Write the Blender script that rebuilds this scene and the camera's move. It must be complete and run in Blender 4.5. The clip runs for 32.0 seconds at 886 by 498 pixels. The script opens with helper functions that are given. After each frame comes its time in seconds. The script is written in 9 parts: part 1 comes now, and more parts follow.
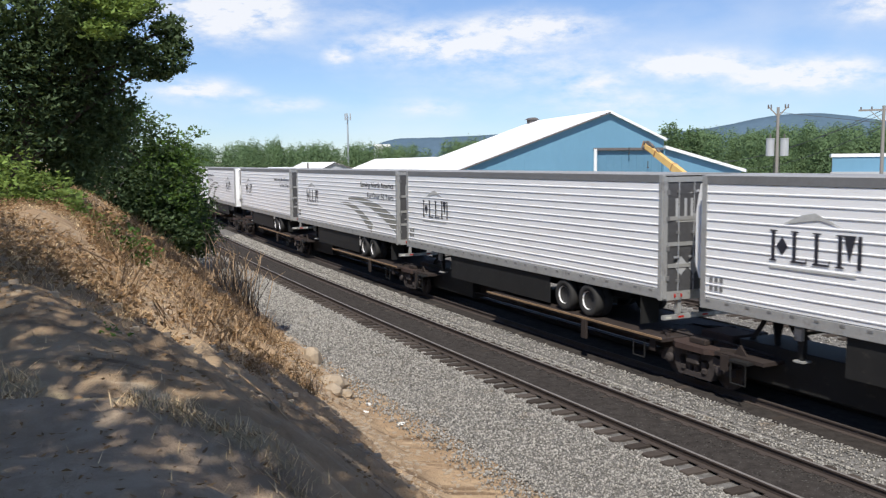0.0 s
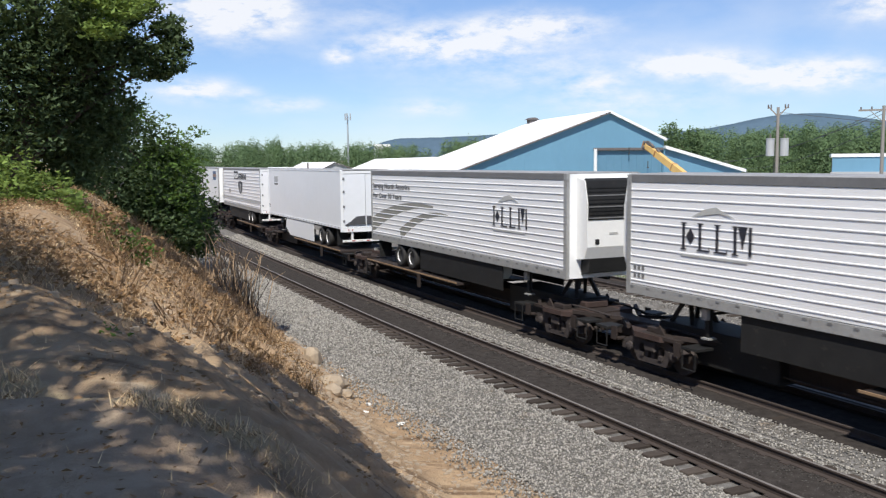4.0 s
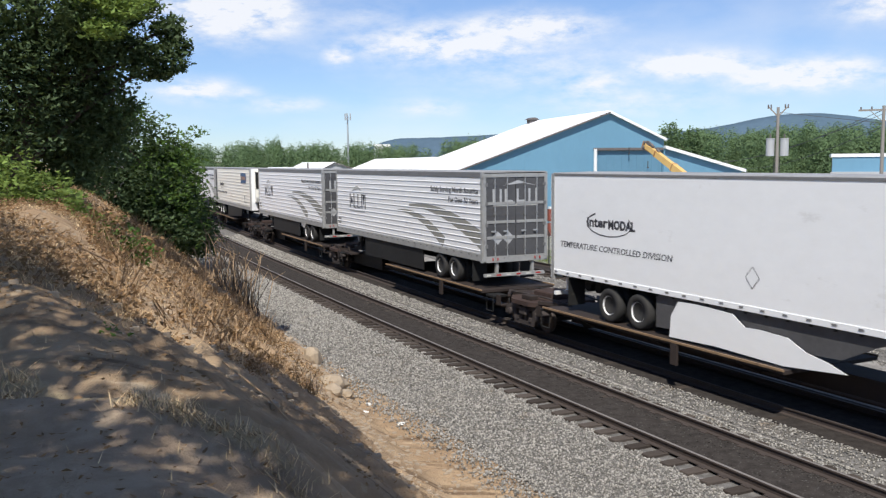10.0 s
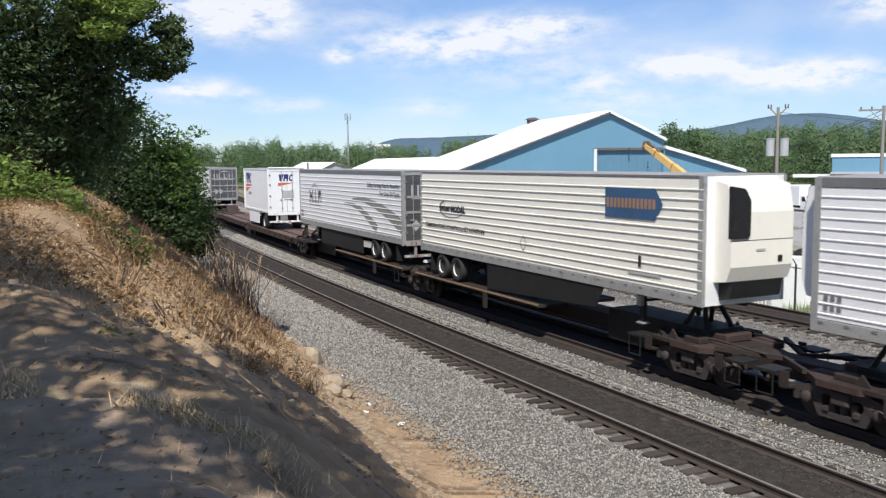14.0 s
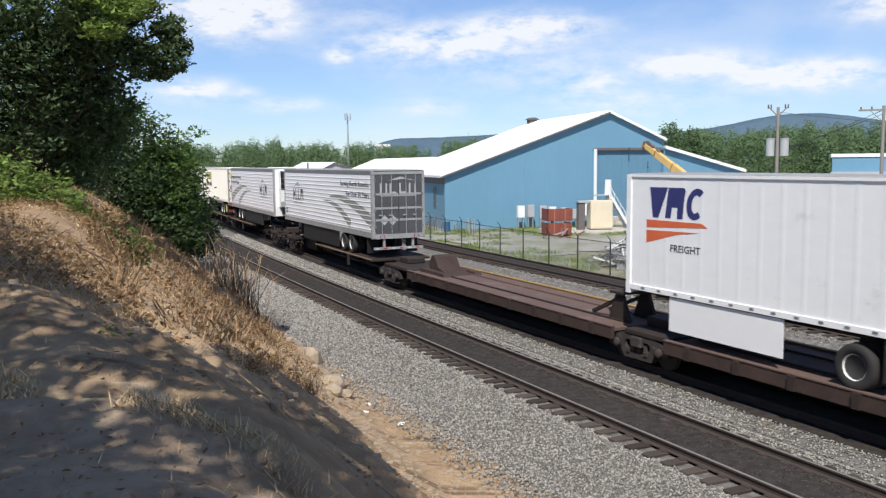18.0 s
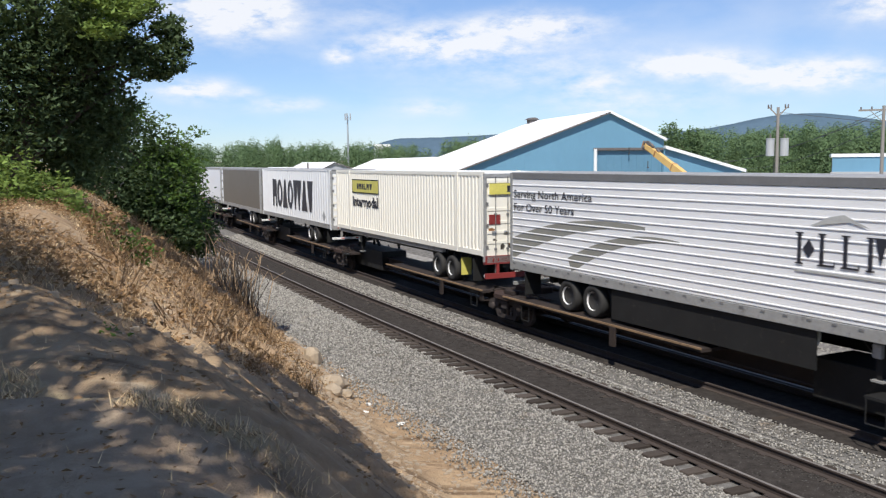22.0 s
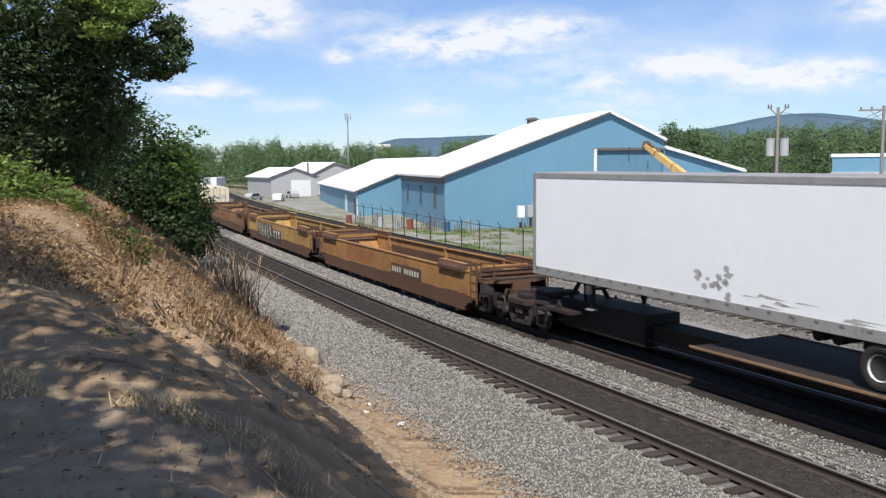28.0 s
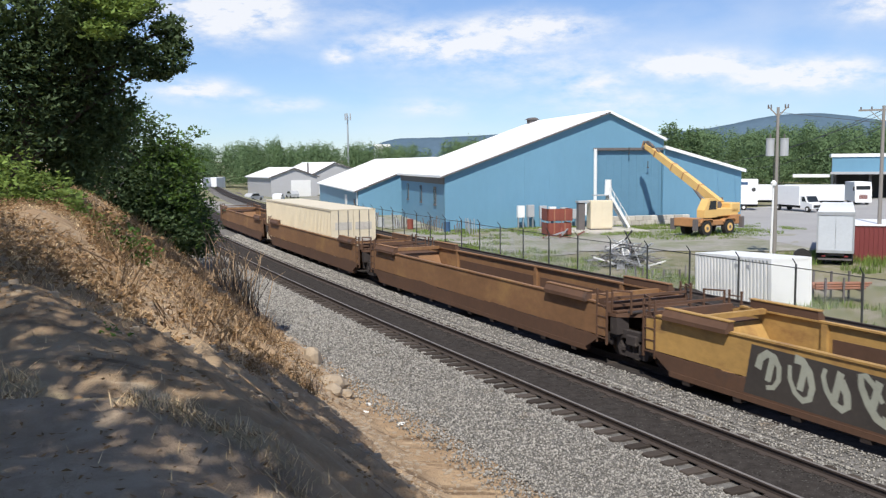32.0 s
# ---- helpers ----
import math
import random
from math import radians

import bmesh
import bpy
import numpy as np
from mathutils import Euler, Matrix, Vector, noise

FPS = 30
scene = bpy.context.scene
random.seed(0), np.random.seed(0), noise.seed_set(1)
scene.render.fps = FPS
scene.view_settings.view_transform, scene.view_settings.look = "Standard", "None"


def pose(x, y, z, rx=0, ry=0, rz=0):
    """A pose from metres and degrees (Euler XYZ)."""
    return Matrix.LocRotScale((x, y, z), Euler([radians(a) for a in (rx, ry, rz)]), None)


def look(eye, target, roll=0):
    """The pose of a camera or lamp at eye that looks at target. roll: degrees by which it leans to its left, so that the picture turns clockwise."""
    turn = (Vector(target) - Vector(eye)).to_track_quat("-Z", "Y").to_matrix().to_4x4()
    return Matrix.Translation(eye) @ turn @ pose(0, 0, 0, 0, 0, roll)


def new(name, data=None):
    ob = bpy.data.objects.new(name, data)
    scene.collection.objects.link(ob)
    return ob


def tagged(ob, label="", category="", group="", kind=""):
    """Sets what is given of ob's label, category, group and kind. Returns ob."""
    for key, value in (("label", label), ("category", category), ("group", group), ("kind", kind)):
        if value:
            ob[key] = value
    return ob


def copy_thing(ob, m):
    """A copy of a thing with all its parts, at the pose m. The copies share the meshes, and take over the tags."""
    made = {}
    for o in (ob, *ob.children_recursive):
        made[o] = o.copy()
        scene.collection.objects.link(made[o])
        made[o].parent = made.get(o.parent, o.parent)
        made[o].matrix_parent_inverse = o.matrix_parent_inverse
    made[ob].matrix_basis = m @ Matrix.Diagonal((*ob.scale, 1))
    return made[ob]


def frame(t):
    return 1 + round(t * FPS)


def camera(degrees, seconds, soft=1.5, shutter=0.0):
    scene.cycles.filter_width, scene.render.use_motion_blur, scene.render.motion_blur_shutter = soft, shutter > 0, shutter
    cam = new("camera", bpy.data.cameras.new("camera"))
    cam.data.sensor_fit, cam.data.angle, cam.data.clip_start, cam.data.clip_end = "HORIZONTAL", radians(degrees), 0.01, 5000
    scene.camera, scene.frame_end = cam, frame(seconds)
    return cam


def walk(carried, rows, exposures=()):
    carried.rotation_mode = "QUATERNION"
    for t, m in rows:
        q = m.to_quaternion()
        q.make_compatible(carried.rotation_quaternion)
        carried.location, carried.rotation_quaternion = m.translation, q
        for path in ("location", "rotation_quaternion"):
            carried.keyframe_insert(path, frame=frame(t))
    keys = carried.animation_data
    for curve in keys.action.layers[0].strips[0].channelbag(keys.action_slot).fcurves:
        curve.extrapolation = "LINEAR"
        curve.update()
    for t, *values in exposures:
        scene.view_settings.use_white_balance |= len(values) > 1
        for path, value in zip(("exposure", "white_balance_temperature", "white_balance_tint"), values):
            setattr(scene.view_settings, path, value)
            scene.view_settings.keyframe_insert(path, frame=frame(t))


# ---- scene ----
# World: x across the tracks, y along them away from the camera, z up from the rail tops.
EYE = (0.0, 0.0, 5.474)
YAW, PITCH, ROLL = 0.4607, 0.0999, -0.0095
TRACK_1, TRACK_2, TRACK_3 = 12.0, 15.91, 24.4
YARD = -2.1

cam = camera(53.83, 32.0, soft=1.3, shutter=0.12)
aim = (EYE[0] + math.sin(YAW) * math.cos(PITCH), EYE[1] + math.cos(YAW) * math.cos(PITCH), EYE[2] - math.sin(PITCH))
stand = look(EYE, aim, math.degrees(ROLL))
walk(cam, [(0.0, stand), (32.0, stand)], exposures=[(0.0, 0.24), (32.0, 0.24)])

# ---- light ----
TO_SUN = Vector((-0.36, -0.5, 0.79)).normalized()
sun_data = bpy.data.lights.new("sun", "SUN")
sun_data.energy, sun_data.angle, sun_data.color = 4.7, radians(0.55), (1.0, 0.95, 0.87)
sun = new("sun", sun_data)
sun.matrix_world = TO_SUN.to_track_quat("Z", "Y").to_matrix().to_4x4()


def view_direction(px, py):
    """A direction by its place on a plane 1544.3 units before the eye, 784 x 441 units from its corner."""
    cy, sy, cp, sp = math.cos(YAW), math.sin(YAW), math.cos(PITCH), math.sin(PITCH)
    fwd, right = Vector((sy * cp, cy * cp, -sp)), Vector((cy, -sy, 0))
    up = right.cross(fwd)
    r = math.cos(ROLL) * right + math.sin(ROLL) * up
    u = -math.sin(ROLL) * right + math.cos(ROLL) * up
    return (fwd + r * ((px - 784) / 1544.3) + u * ((441 - py) / 1544.3)).normalized()


def make_world():
    world = bpy.data.worlds.new("sky")
    scene.world = world
    world.use_nodes = True
    nt = world.node_tree
    nodes, links = nt.nodes, nt.links
    nodes.clear()
    out, bg = nodes.new("ShaderNodeOutputWorld"), nodes.new("ShaderNodeBackground")
    sky = nodes.new("ShaderNodeTexSky")
    sky.sky_type, sky.sun_disc = "NISHITA", False
    sky.sun_elevation, sky.sun_rotation = math.asin(TO_SUN.z), math.atan2(TO_SUN.x, TO_SUN.y)
    sky.air_density, sky.dust_density, sky.ozone_density = 1.0, 0.0, 3.0
    sky.altitude = 1200
    bg.inputs["Strength"].default_value = 0.112
    co = nodes.new("ShaderNodeTexCoord")

    def math_node(op, a, b=None, c=None):
        n = nodes.new("ShaderNodeMath")
        n.operation = op
        for i, v in enumerate((a, b, c)):
            if v is None:
                continue
            if isinstance(v, (int, float)):
                n.inputs[i].default_value = v
            else:
                links.new(v, n.inputs[i])
        return n.outputs[0]

    def dot(vec):
        n = nodes.new("ShaderNodeVectorMath")
        n.operation = "DOT_PRODUCT"
        links.new(co.outputs["Generated"], n.inputs[0])
        n.inputs[1].default_value = vec
        return n.outputs["Value"]

    wisp = nodes.new("ShaderNodeTexNoise")
    wisp.inputs["Scale"].default_value, wisp.inputs["Detail"].default_value, wisp.inputs["Roughness"].default_value = 26, 8, 0.62
    stretch = nodes.new("ShaderNodeMapping")
    stretch.inputs["Scale"].default_value = (1, 1, 2.6)
    links.new(co.outputs["Generated"], stretch.inputs["Vector"])
    links.new(stretch.outputs[0], wisp.inputs["Vector"])
    # cumulus banks: centre, half width, half height, density
    banks = [(800, 78, 150, 30, 1.0), (930, 52, 110, 24, .9), (1222, 117, 95, 20, .95), (1425, 132, 105, 22, 1.0), (600, 98, 24, 16, .8),
             (400, 22, 110, 40, 1.0), (350, 160, 60, 16, .85), (1050, 150, 70, 34, .5), (1560, 8, 60, 24, .6), (500, 186, 70, 12, .45),
             (950, 120, 200, 40, .32), (1100, 180, 160, 26, .34), (430, 165, 30, 12, .4), (760, 190, 60, 14, .4), (640, 40, 90, 30, .25)]
    total = None
    for px, py, hw, hh, dens in banks:
        c = view_direction(px, py)
        right = Vector((c.y, -c.x, 0)).normalized()
        up = right.cross(c)
        a = math_node("MULTIPLY", dot(right), 1544.3 / hw)
        b = math_node("MULTIPLY", math_node("SUBTRACT", dot(up), 0.0), 1544.3 / hh)
        d2 = math_node("ADD", math_node("POWER", math_node("ABSOLUTE", a), 2.0), math_node("POWER", math_node("ABSOLUTE", b), 2.0))
        ahead = math_node("GREATER_THAN", dot(c), 0.5)
        m = math_node("MULTIPLY", math_node("MULTIPLY", math_node("POWER", 2.718, math_node("MULTIPLY", d2, -0.9)), dens), ahead)
        total = m if total is None else math_node("MAXIMUM", total, m)
    # a thin broken sheet over the rest of the sky
    sheet = nodes.new("ShaderNodeTexNoise")
    sheet.inputs["Scale"].default_value, sheet.inputs["Detail"].default_value = 5, 6
    links.new(stretch.outputs[0], sheet.inputs["Vector"])
    thin = math_node("MULTIPLY", math_node("MAXIMUM", math_node("SUBTRACT", sheet.outputs["Fac"], 0.46), 0.0), 1.1)
    lumps = math_node("MULTIPLY", total, math_node("ADD", math_node("MULTIPLY", wisp.outputs["Fac"], 5.2), -1.55))
    cover = math_node("MINIMUM", math_node("MAXIMUM", math_node("ADD", lumps, thin), 0.0), 0.9)
    mix = nodes.new("ShaderNodeMix")
    mix.data_type = "RGBA"
    links.new(cover, mix.inputs["Factor"])
    # the deep clear blue of dry air
    tint = nodes.new("ShaderNodeMix")
    tint.data_type, tint.blend_type = "RGBA", "MULTIPLY"
    tint.inputs["Factor"].default_value = 1.0
    up_z = nodes.new("ShaderNodeSeparateXYZ")
    links.new(co.outputs["Generated"], up_z.inputs[0])
    height = nodes.new("ShaderNodeMix")
    height.data_type = "RGBA"
    links.new(math_node("MINIMUM", math_node("MAXIMUM", math_node("MULTIPLY", up_z.outputs["Z"], 4.5), 0.0), 1.0), height.inputs["Factor"])
    height.inputs[6].default_value, height.inputs[7].default_value = (0.6, 0.68, 0.85, 1), (0.93, 0.94, 1.04, 1)
    links.new(height.outputs[2], tint.inputs[7])
    links.new(sky.outputs["Color"], tint.inputs[6])
    links.new(tint.outputs[2], mix.inputs[6])
    mix.inputs[7].default_value = (7.2, 7.3, 7.6, 1)
    links.new(mix.outputs[2], bg.inputs["Color"])
    links.new(bg.outputs[0], out.inputs["Surface"])


make_world()


# ---- materials ----
def material(name, color, rough=0.6, metal=0.0, vary=0.25, scale=3.0, dirt=None, dirt_amount=0.0, dirt_scale=1.0, bump=0.0, bump_scale=30.0,
             stretch=(1, 1, 1), spec=0.5, per_object=0.0, per_island=0.0):
    """Principled surface: colour varied at two scales, an optional stain colour, roughness break-up and fine relief."""
    m = bpy.data.materials.new(name)
    m.use_nodes = True
    nt = m.node_tree
    nodes, links = nt.nodes, nt.links
    p = nodes["Principled BSDF"]
    co = nodes.new("ShaderNodeTexCoord")
    mp = nodes.new("ShaderNodeMapping")
    mp.inputs["Scale"].default_value = stretch
    links.new(co.outputs["Object"], mp.inputs["Vector"])

    def noise_tex(s, detail=5, rough_=0.6):
        n = nodes.new("ShaderNodeTexNoise")
        n.inputs["Scale"].default_value, n.inputs["Detail"].default_value, n.inputs["Roughness"].default_value = s, detail, rough_
        links.new(mp.outputs[0], n.inputs["Vector"])
        return n

    big, fine = noise_tex(scale * 0.35, 4), noise_tex(scale * 4.0, 6, 0.7)
    add = nodes.new("ShaderNodeMath")
    add.operation = "ADD"
    links.new(big.outputs["Fac"], add.inputs[0])
    links.new(fine.outputs["Fac"], add.inputs[1])
    fac = nodes.new("ShaderNodeMapRange")
    fac.inputs["From Min"].default_value, fac.inputs["From Max"].default_value = 0.6, 1.4
    fac.inputs["To Min"].default_value, fac.inputs["To Max"].default_value = 1 - vary, 1 + vary
    links.new(add.outputs[0], fac.inputs["Value"])
    value = fac.outputs[0]

    def times(a, socket, lo, hi):
        r = nodes.new("ShaderNodeMapRange")
        r.inputs["To Min"].default_value, r.inputs["To Max"].default_value = lo, hi
        links.new(socket, r.inputs["Value"])
        n = nodes.new("ShaderNodeMath")
        n.operation = "MULTIPLY"
        links.new(a, n.inputs[0])
        links.new(r.outputs[0], n.inputs[1])
        return n.outputs[0]

    if per_object:
        value = times(value, nodes.new("ShaderNodeObjectInfo").outputs["Random"], 1 - per_object, 1 + per_object)
    if per_island:
        value = times(value, nodes.new("ShaderNodeNewGeometry").outputs["Random Per Island"], 1 - per_island, 1 + per_island)
    scaled = nodes.new("ShaderNodeVectorMath")
    scaled.operation = "SCALE"
    scaled.inputs[0].default_value = color
    links.new(value, scaled.inputs["Scale"])
    col = scaled.outputs[0]
    if dirt is not None:
        dn = noise_tex(dirt_scale, 8, 0.68)
        dm = nodes.new("ShaderNodeMapRange")
        dm.inputs["From Min"].default_value, dm.inputs["From Max"].default_value = 0.72 - 0.4 * dirt_amount, 0.95 - 0.4 * dirt_amount
        links.new(dn.outputs["Fac"], dm.inputs["Value"])
        mix = nodes.new("ShaderNodeMix")
        mix.data_type = "RGBA"
        links.new(dm.outputs[0], mix.inputs["Factor"])
        links.new(col, mix.inputs[6])
        mix.inputs[7].default_value = (*dirt, 1)
        col = mix.outputs[2]
    links.new(col, p.inputs["Base Color"])
    rr = nodes.new("ShaderNodeMapRange")
    rr.inputs["To Min"].default_value, rr.inputs["To Max"].default_value = max(rough - 0.1, 0.03), min(rough + 0.12, 1)
    links.new(fine.outputs["Fac"], rr.inputs["Value"])
    links.new(rr.outputs[0], p.inputs["Roughness"])
    p.inputs["Metallic"].default_value = metal
    p.inputs["Specular IOR Level"].default_value = spec
    if bump:
        bn = noise_tex(bump_scale, 6, 0.65)
        b = nodes.new("ShaderNodeBump")
        b.inputs["Strength"].default_value, b.inputs["Distance"].default_value = bump, 0.02
        links.new(bn.outputs["Fac"], b.inputs["Height"])
        links.new(b.outputs[0], p.inputs["Normal"])
    return m


def leaf_material(name, color, back, per_island=0.45):
    m = material(name, color, 0.6, vary=0.3, scale=0.8, per_island=per_island, spec=0.12)
    nt = m.node_tree
    p, out = nt.nodes["Principled BSDF"], nt.nodes["Material Output"]
    tr = nt.nodes.new("ShaderNodeBsdfTranslucent")
    tr.inputs["Color"].default_value = (*back, 1)
    mix = nt.nodes.new("ShaderNodeMixShader")
    mix.inputs[0].default_value = 0.3
    nt.links.new(p.outputs[0], mix.inputs[1])
    nt.links.new(tr.outputs[0], mix.inputs[2])
    nt.links.new(mix.outputs[0], out.inputs["Surface"])
    return m


GREY = (0.2, 0.195, 0.19)
MAT = {
    "trailer_white": material("white trailer paint", (0.79, 0.8, 0.8), 0.4, vary=0.05, scale=0.8, dirt=(0.42, 0.4, 0.36), dirt_amount=0.24, dirt_scale=1.3, stretch=(1, 0.5, 1)),
    "trailer_cool": material("cool white trailer sheet", (0.75, 0.77, 0.79), 0.38, vary=0.05, scale=0.7, dirt=(0.38, 0.37, 0.35), dirt_amount=0.12, dirt_scale=0.9),
    "trailer_bright": material("bright white trailer sheet", (0.87, 0.89, 0.91), 0.4, vary=0.04, scale=0.7, dirt=(0.5, 0.49, 0.46), dirt_amount=0.1, dirt_scale=0.9),
    "trailer_cream": material("cream white aged paint", (0.82, 0.79, 0.7), 0.45, vary=0.06, scale=0.8, dirt=(0.3, 0.25, 0.18), dirt_amount=0.2, dirt_scale=1.6),
    "trailer_taupe": material("taupe grey trailer paint", (0.145, 0.13, 0.105), 0.5, vary=0.12, scale=0.7, dirt=(0.3, 0.27, 0.22), dirt_amount=0.12, dirt_scale=1.2),
    "silver_rib": material("ribbed aluminium sheet", (0.83, 0.83, 0.83), 0.38, 0.08, vary=0.06, scale=0.9, dirt=(0.36, 0.34, 0.31), dirt_amount=0.2, dirt_scale=1.1, stretch=(1, 0.35, 1)),
    "grey_rail": material("weathered aluminium rail", (0.36, 0.36, 0.35), 0.5, 0.3, vary=0.2, scale=4, dirt=(0.12, 0.11, 0.1), dirt_amount=0.4, dirt_scale=3),
    "dark_rail": material("dark grey top rail", (0.17, 0.17, 0.17), 0.55, 0.1, vary=0.2, scale=3),
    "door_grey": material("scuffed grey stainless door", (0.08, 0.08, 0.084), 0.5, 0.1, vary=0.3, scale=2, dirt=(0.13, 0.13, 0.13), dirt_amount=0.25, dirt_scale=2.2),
    "black": material("black chassis paint", (0.018, 0.018, 0.018), 0.6, vary=0.3, scale=5, dirt=(0.07, 0.06, 0.05), dirt_amount=0.3, dirt_scale=4, spec=0.25),
    "tyre": material("tyre rubber", (0.024, 0.023, 0.022), 0.85, vary=0.3, scale=8, dirt=(0.07, 0.063, 0.054), dirt_amount=0.15, dirt_scale=5),
    "rim": material("bright wheel rim", (0.74, 0.74, 0.73), 0.4, 0.0, vary=0.1, scale=5),
    "wheel_disc": material("shade-darkened wheel disc", (0.2, 0.195, 0.185), 0.6, 0.1, vary=0.3, scale=8, dirt=(0.06, 0.055, 0.05), dirt_amount=0.5, dirt_scale=6),
    "ink": material("black lettering vinyl", (0.025, 0.026, 0.035), 0.5, vary=0.3, scale=6, dirt=(0.4, 0.4, 0.4), dirt_amount=0.1, dirt_scale=9),
    "swoosh": material("grey green stripe vinyl", (0.25, 0.245, 0.215), 0.55, vary=0.12, scale=3, dirt=(0.5, 0.5, 0.48), dirt_amount=0.12, dirt_scale=5),
    "faint": material("faded grey vinyl", (0.42, 0.42, 0.4), 0.55, vary=0.2, scale=5),
    "blue_flag": material("deep blue panel", (0.04, 0.095, 0.19), 0.5, vary=0.3, scale=3),
    "rust_orange": material("orange brown vinyl", (0.34, 0.19, 0.1), 0.5, vary=0.2),
    "navy": material("navy blue vinyl", (0.03, 0.035, 0.14), 0.5, vary=0.15),
    "flame": material("orange red vinyl", (0.62, 0.13, 0.05), 0.5, vary=0.12),
    "yellow_sign": material("yellow sign panel", (0.62, 0.56, 0.13), 0.5, vary=0.2, scale=3, dirt=(0.5, 0.47, 0.3), dirt_amount=0.35, dirt_scale=2),
    "red_frame": material("red chassis paint", (0.22, 0.032, 0.03), 0.5, vary=0.25, scale=4, dirt=(0.1, 0.05, 0.04), dirt_amount=0.3, dirt_scale=4),
    "red_glass": material("red tail lamp", (0.4, 0.02, 0.015), 0.2, vary=0.1),
    "spine": material("sooty brown car steel", (0.034, 0.026, 0.023), 0.75, vary=0.35, scale=3, dirt=(0.1, 0.055, 0.038), dirt_amount=0.25, dirt_scale=2.2, bump=0.2, spec=0.25),
    "spine_yellow": material("worn yellow sill edge", (0.23, 0.15, 0.085), 0.7, vary=0.35, scale=4, dirt=(0.09, 0.055, 0.04), dirt_amount=0.5, dirt_scale=3),
    "flat_yellow": material("worn yellow deck edge", (0.3, 0.19, 0.06), 0.7, vary=0.3, scale=4, dirt=(0.16, 0.1, 0.05), dirt_amount=0.4, dirt_scale=3),
    "end_rust": material("rusty red brown end plate", (0.055, 0.037, 0.032), 0.8, vary=0.4, scale=4, dirt=(0.05, 0.038, 0.034), dirt_amount=0.5, dirt_scale=3, bump=0.25, spec=0.2),
    "truck_steel": material("grimy cast steel", (0.05, 0.042, 0.04), 0.8, vary=0.35, scale=6, dirt=(0.2, 0.17, 0.14), dirt_amount=0.3, dirt_scale=6, bump=0.3, spec=0.25),
    "deck_red": material("faded red oxide deck", (0.115, 0.072, 0.058), 0.8, vary=0.25, scale=2, dirt=(0.2, 0.155, 0.135), dirt_amount=0.4, dirt_scale=1.5, bump=0.2),
    "well_yellow": material("rust stained yellow car paint", (0.4, 0.24, 0.075), 0.65, vary=0.3, scale=1.6, dirt=(0.21, 0.105, 0.045), dirt_amount=0.5, dirt_scale=1.5, bump=0.12, stretch=(1, 0.6, 1)),
    "well_orange": material("rust worn orange car paint", (0.36, 0.19, 0.062), 0.68, vary=0.35, scale=1.4, dirt=(0.2, 0.085, 0.04), dirt_amount=0.62, dirt_scale=1.1, bump=0.12, stretch=(1, 0.6, 1)),
    "well_rust": material("brown rusted car paint", (0.23, 0.12, 0.055), 0.7, vary=0.3, scale=1.2, dirt=(0.34, 0.2, 0.075), dirt_amount=0.5, dirt_scale=0.8, bump=0.12, stretch=(1, 0.6, 1)),
    "well_brown": material("brown rusted lower side", (0.105, 0.055, 0.032), 0.75, vary=0.3, scale=1.5, dirt=(0.05, 0.04, 0.035), dirt_amount=0.35, dirt_scale=1.0, bump=0.15),
    "rust_red": material("orange red repaint", (0.29, 0.125, 0.045), 0.7, vary=0.3, scale=2, dirt=(0.3, 0.17, 0.05), dirt_amount=0.3, dirt_scale=1.5),
    "soot_paint": material("dark soot paint", (0.05, 0.042, 0.036), 0.75, vary=0.35, scale=2, dirt=(0.12, 0.08, 0.05), dirt_amount=0.3, dirt_scale=1.5),
    "white_mark": material("white stencil paint", (0.56, 0.55, 0.5), 0.6, vary=0.15, scale=6),
    "graffiti": material("grey green spray paint", (0.36, 0.37, 0.3), 0.6, vary=0.2, scale=4),
}
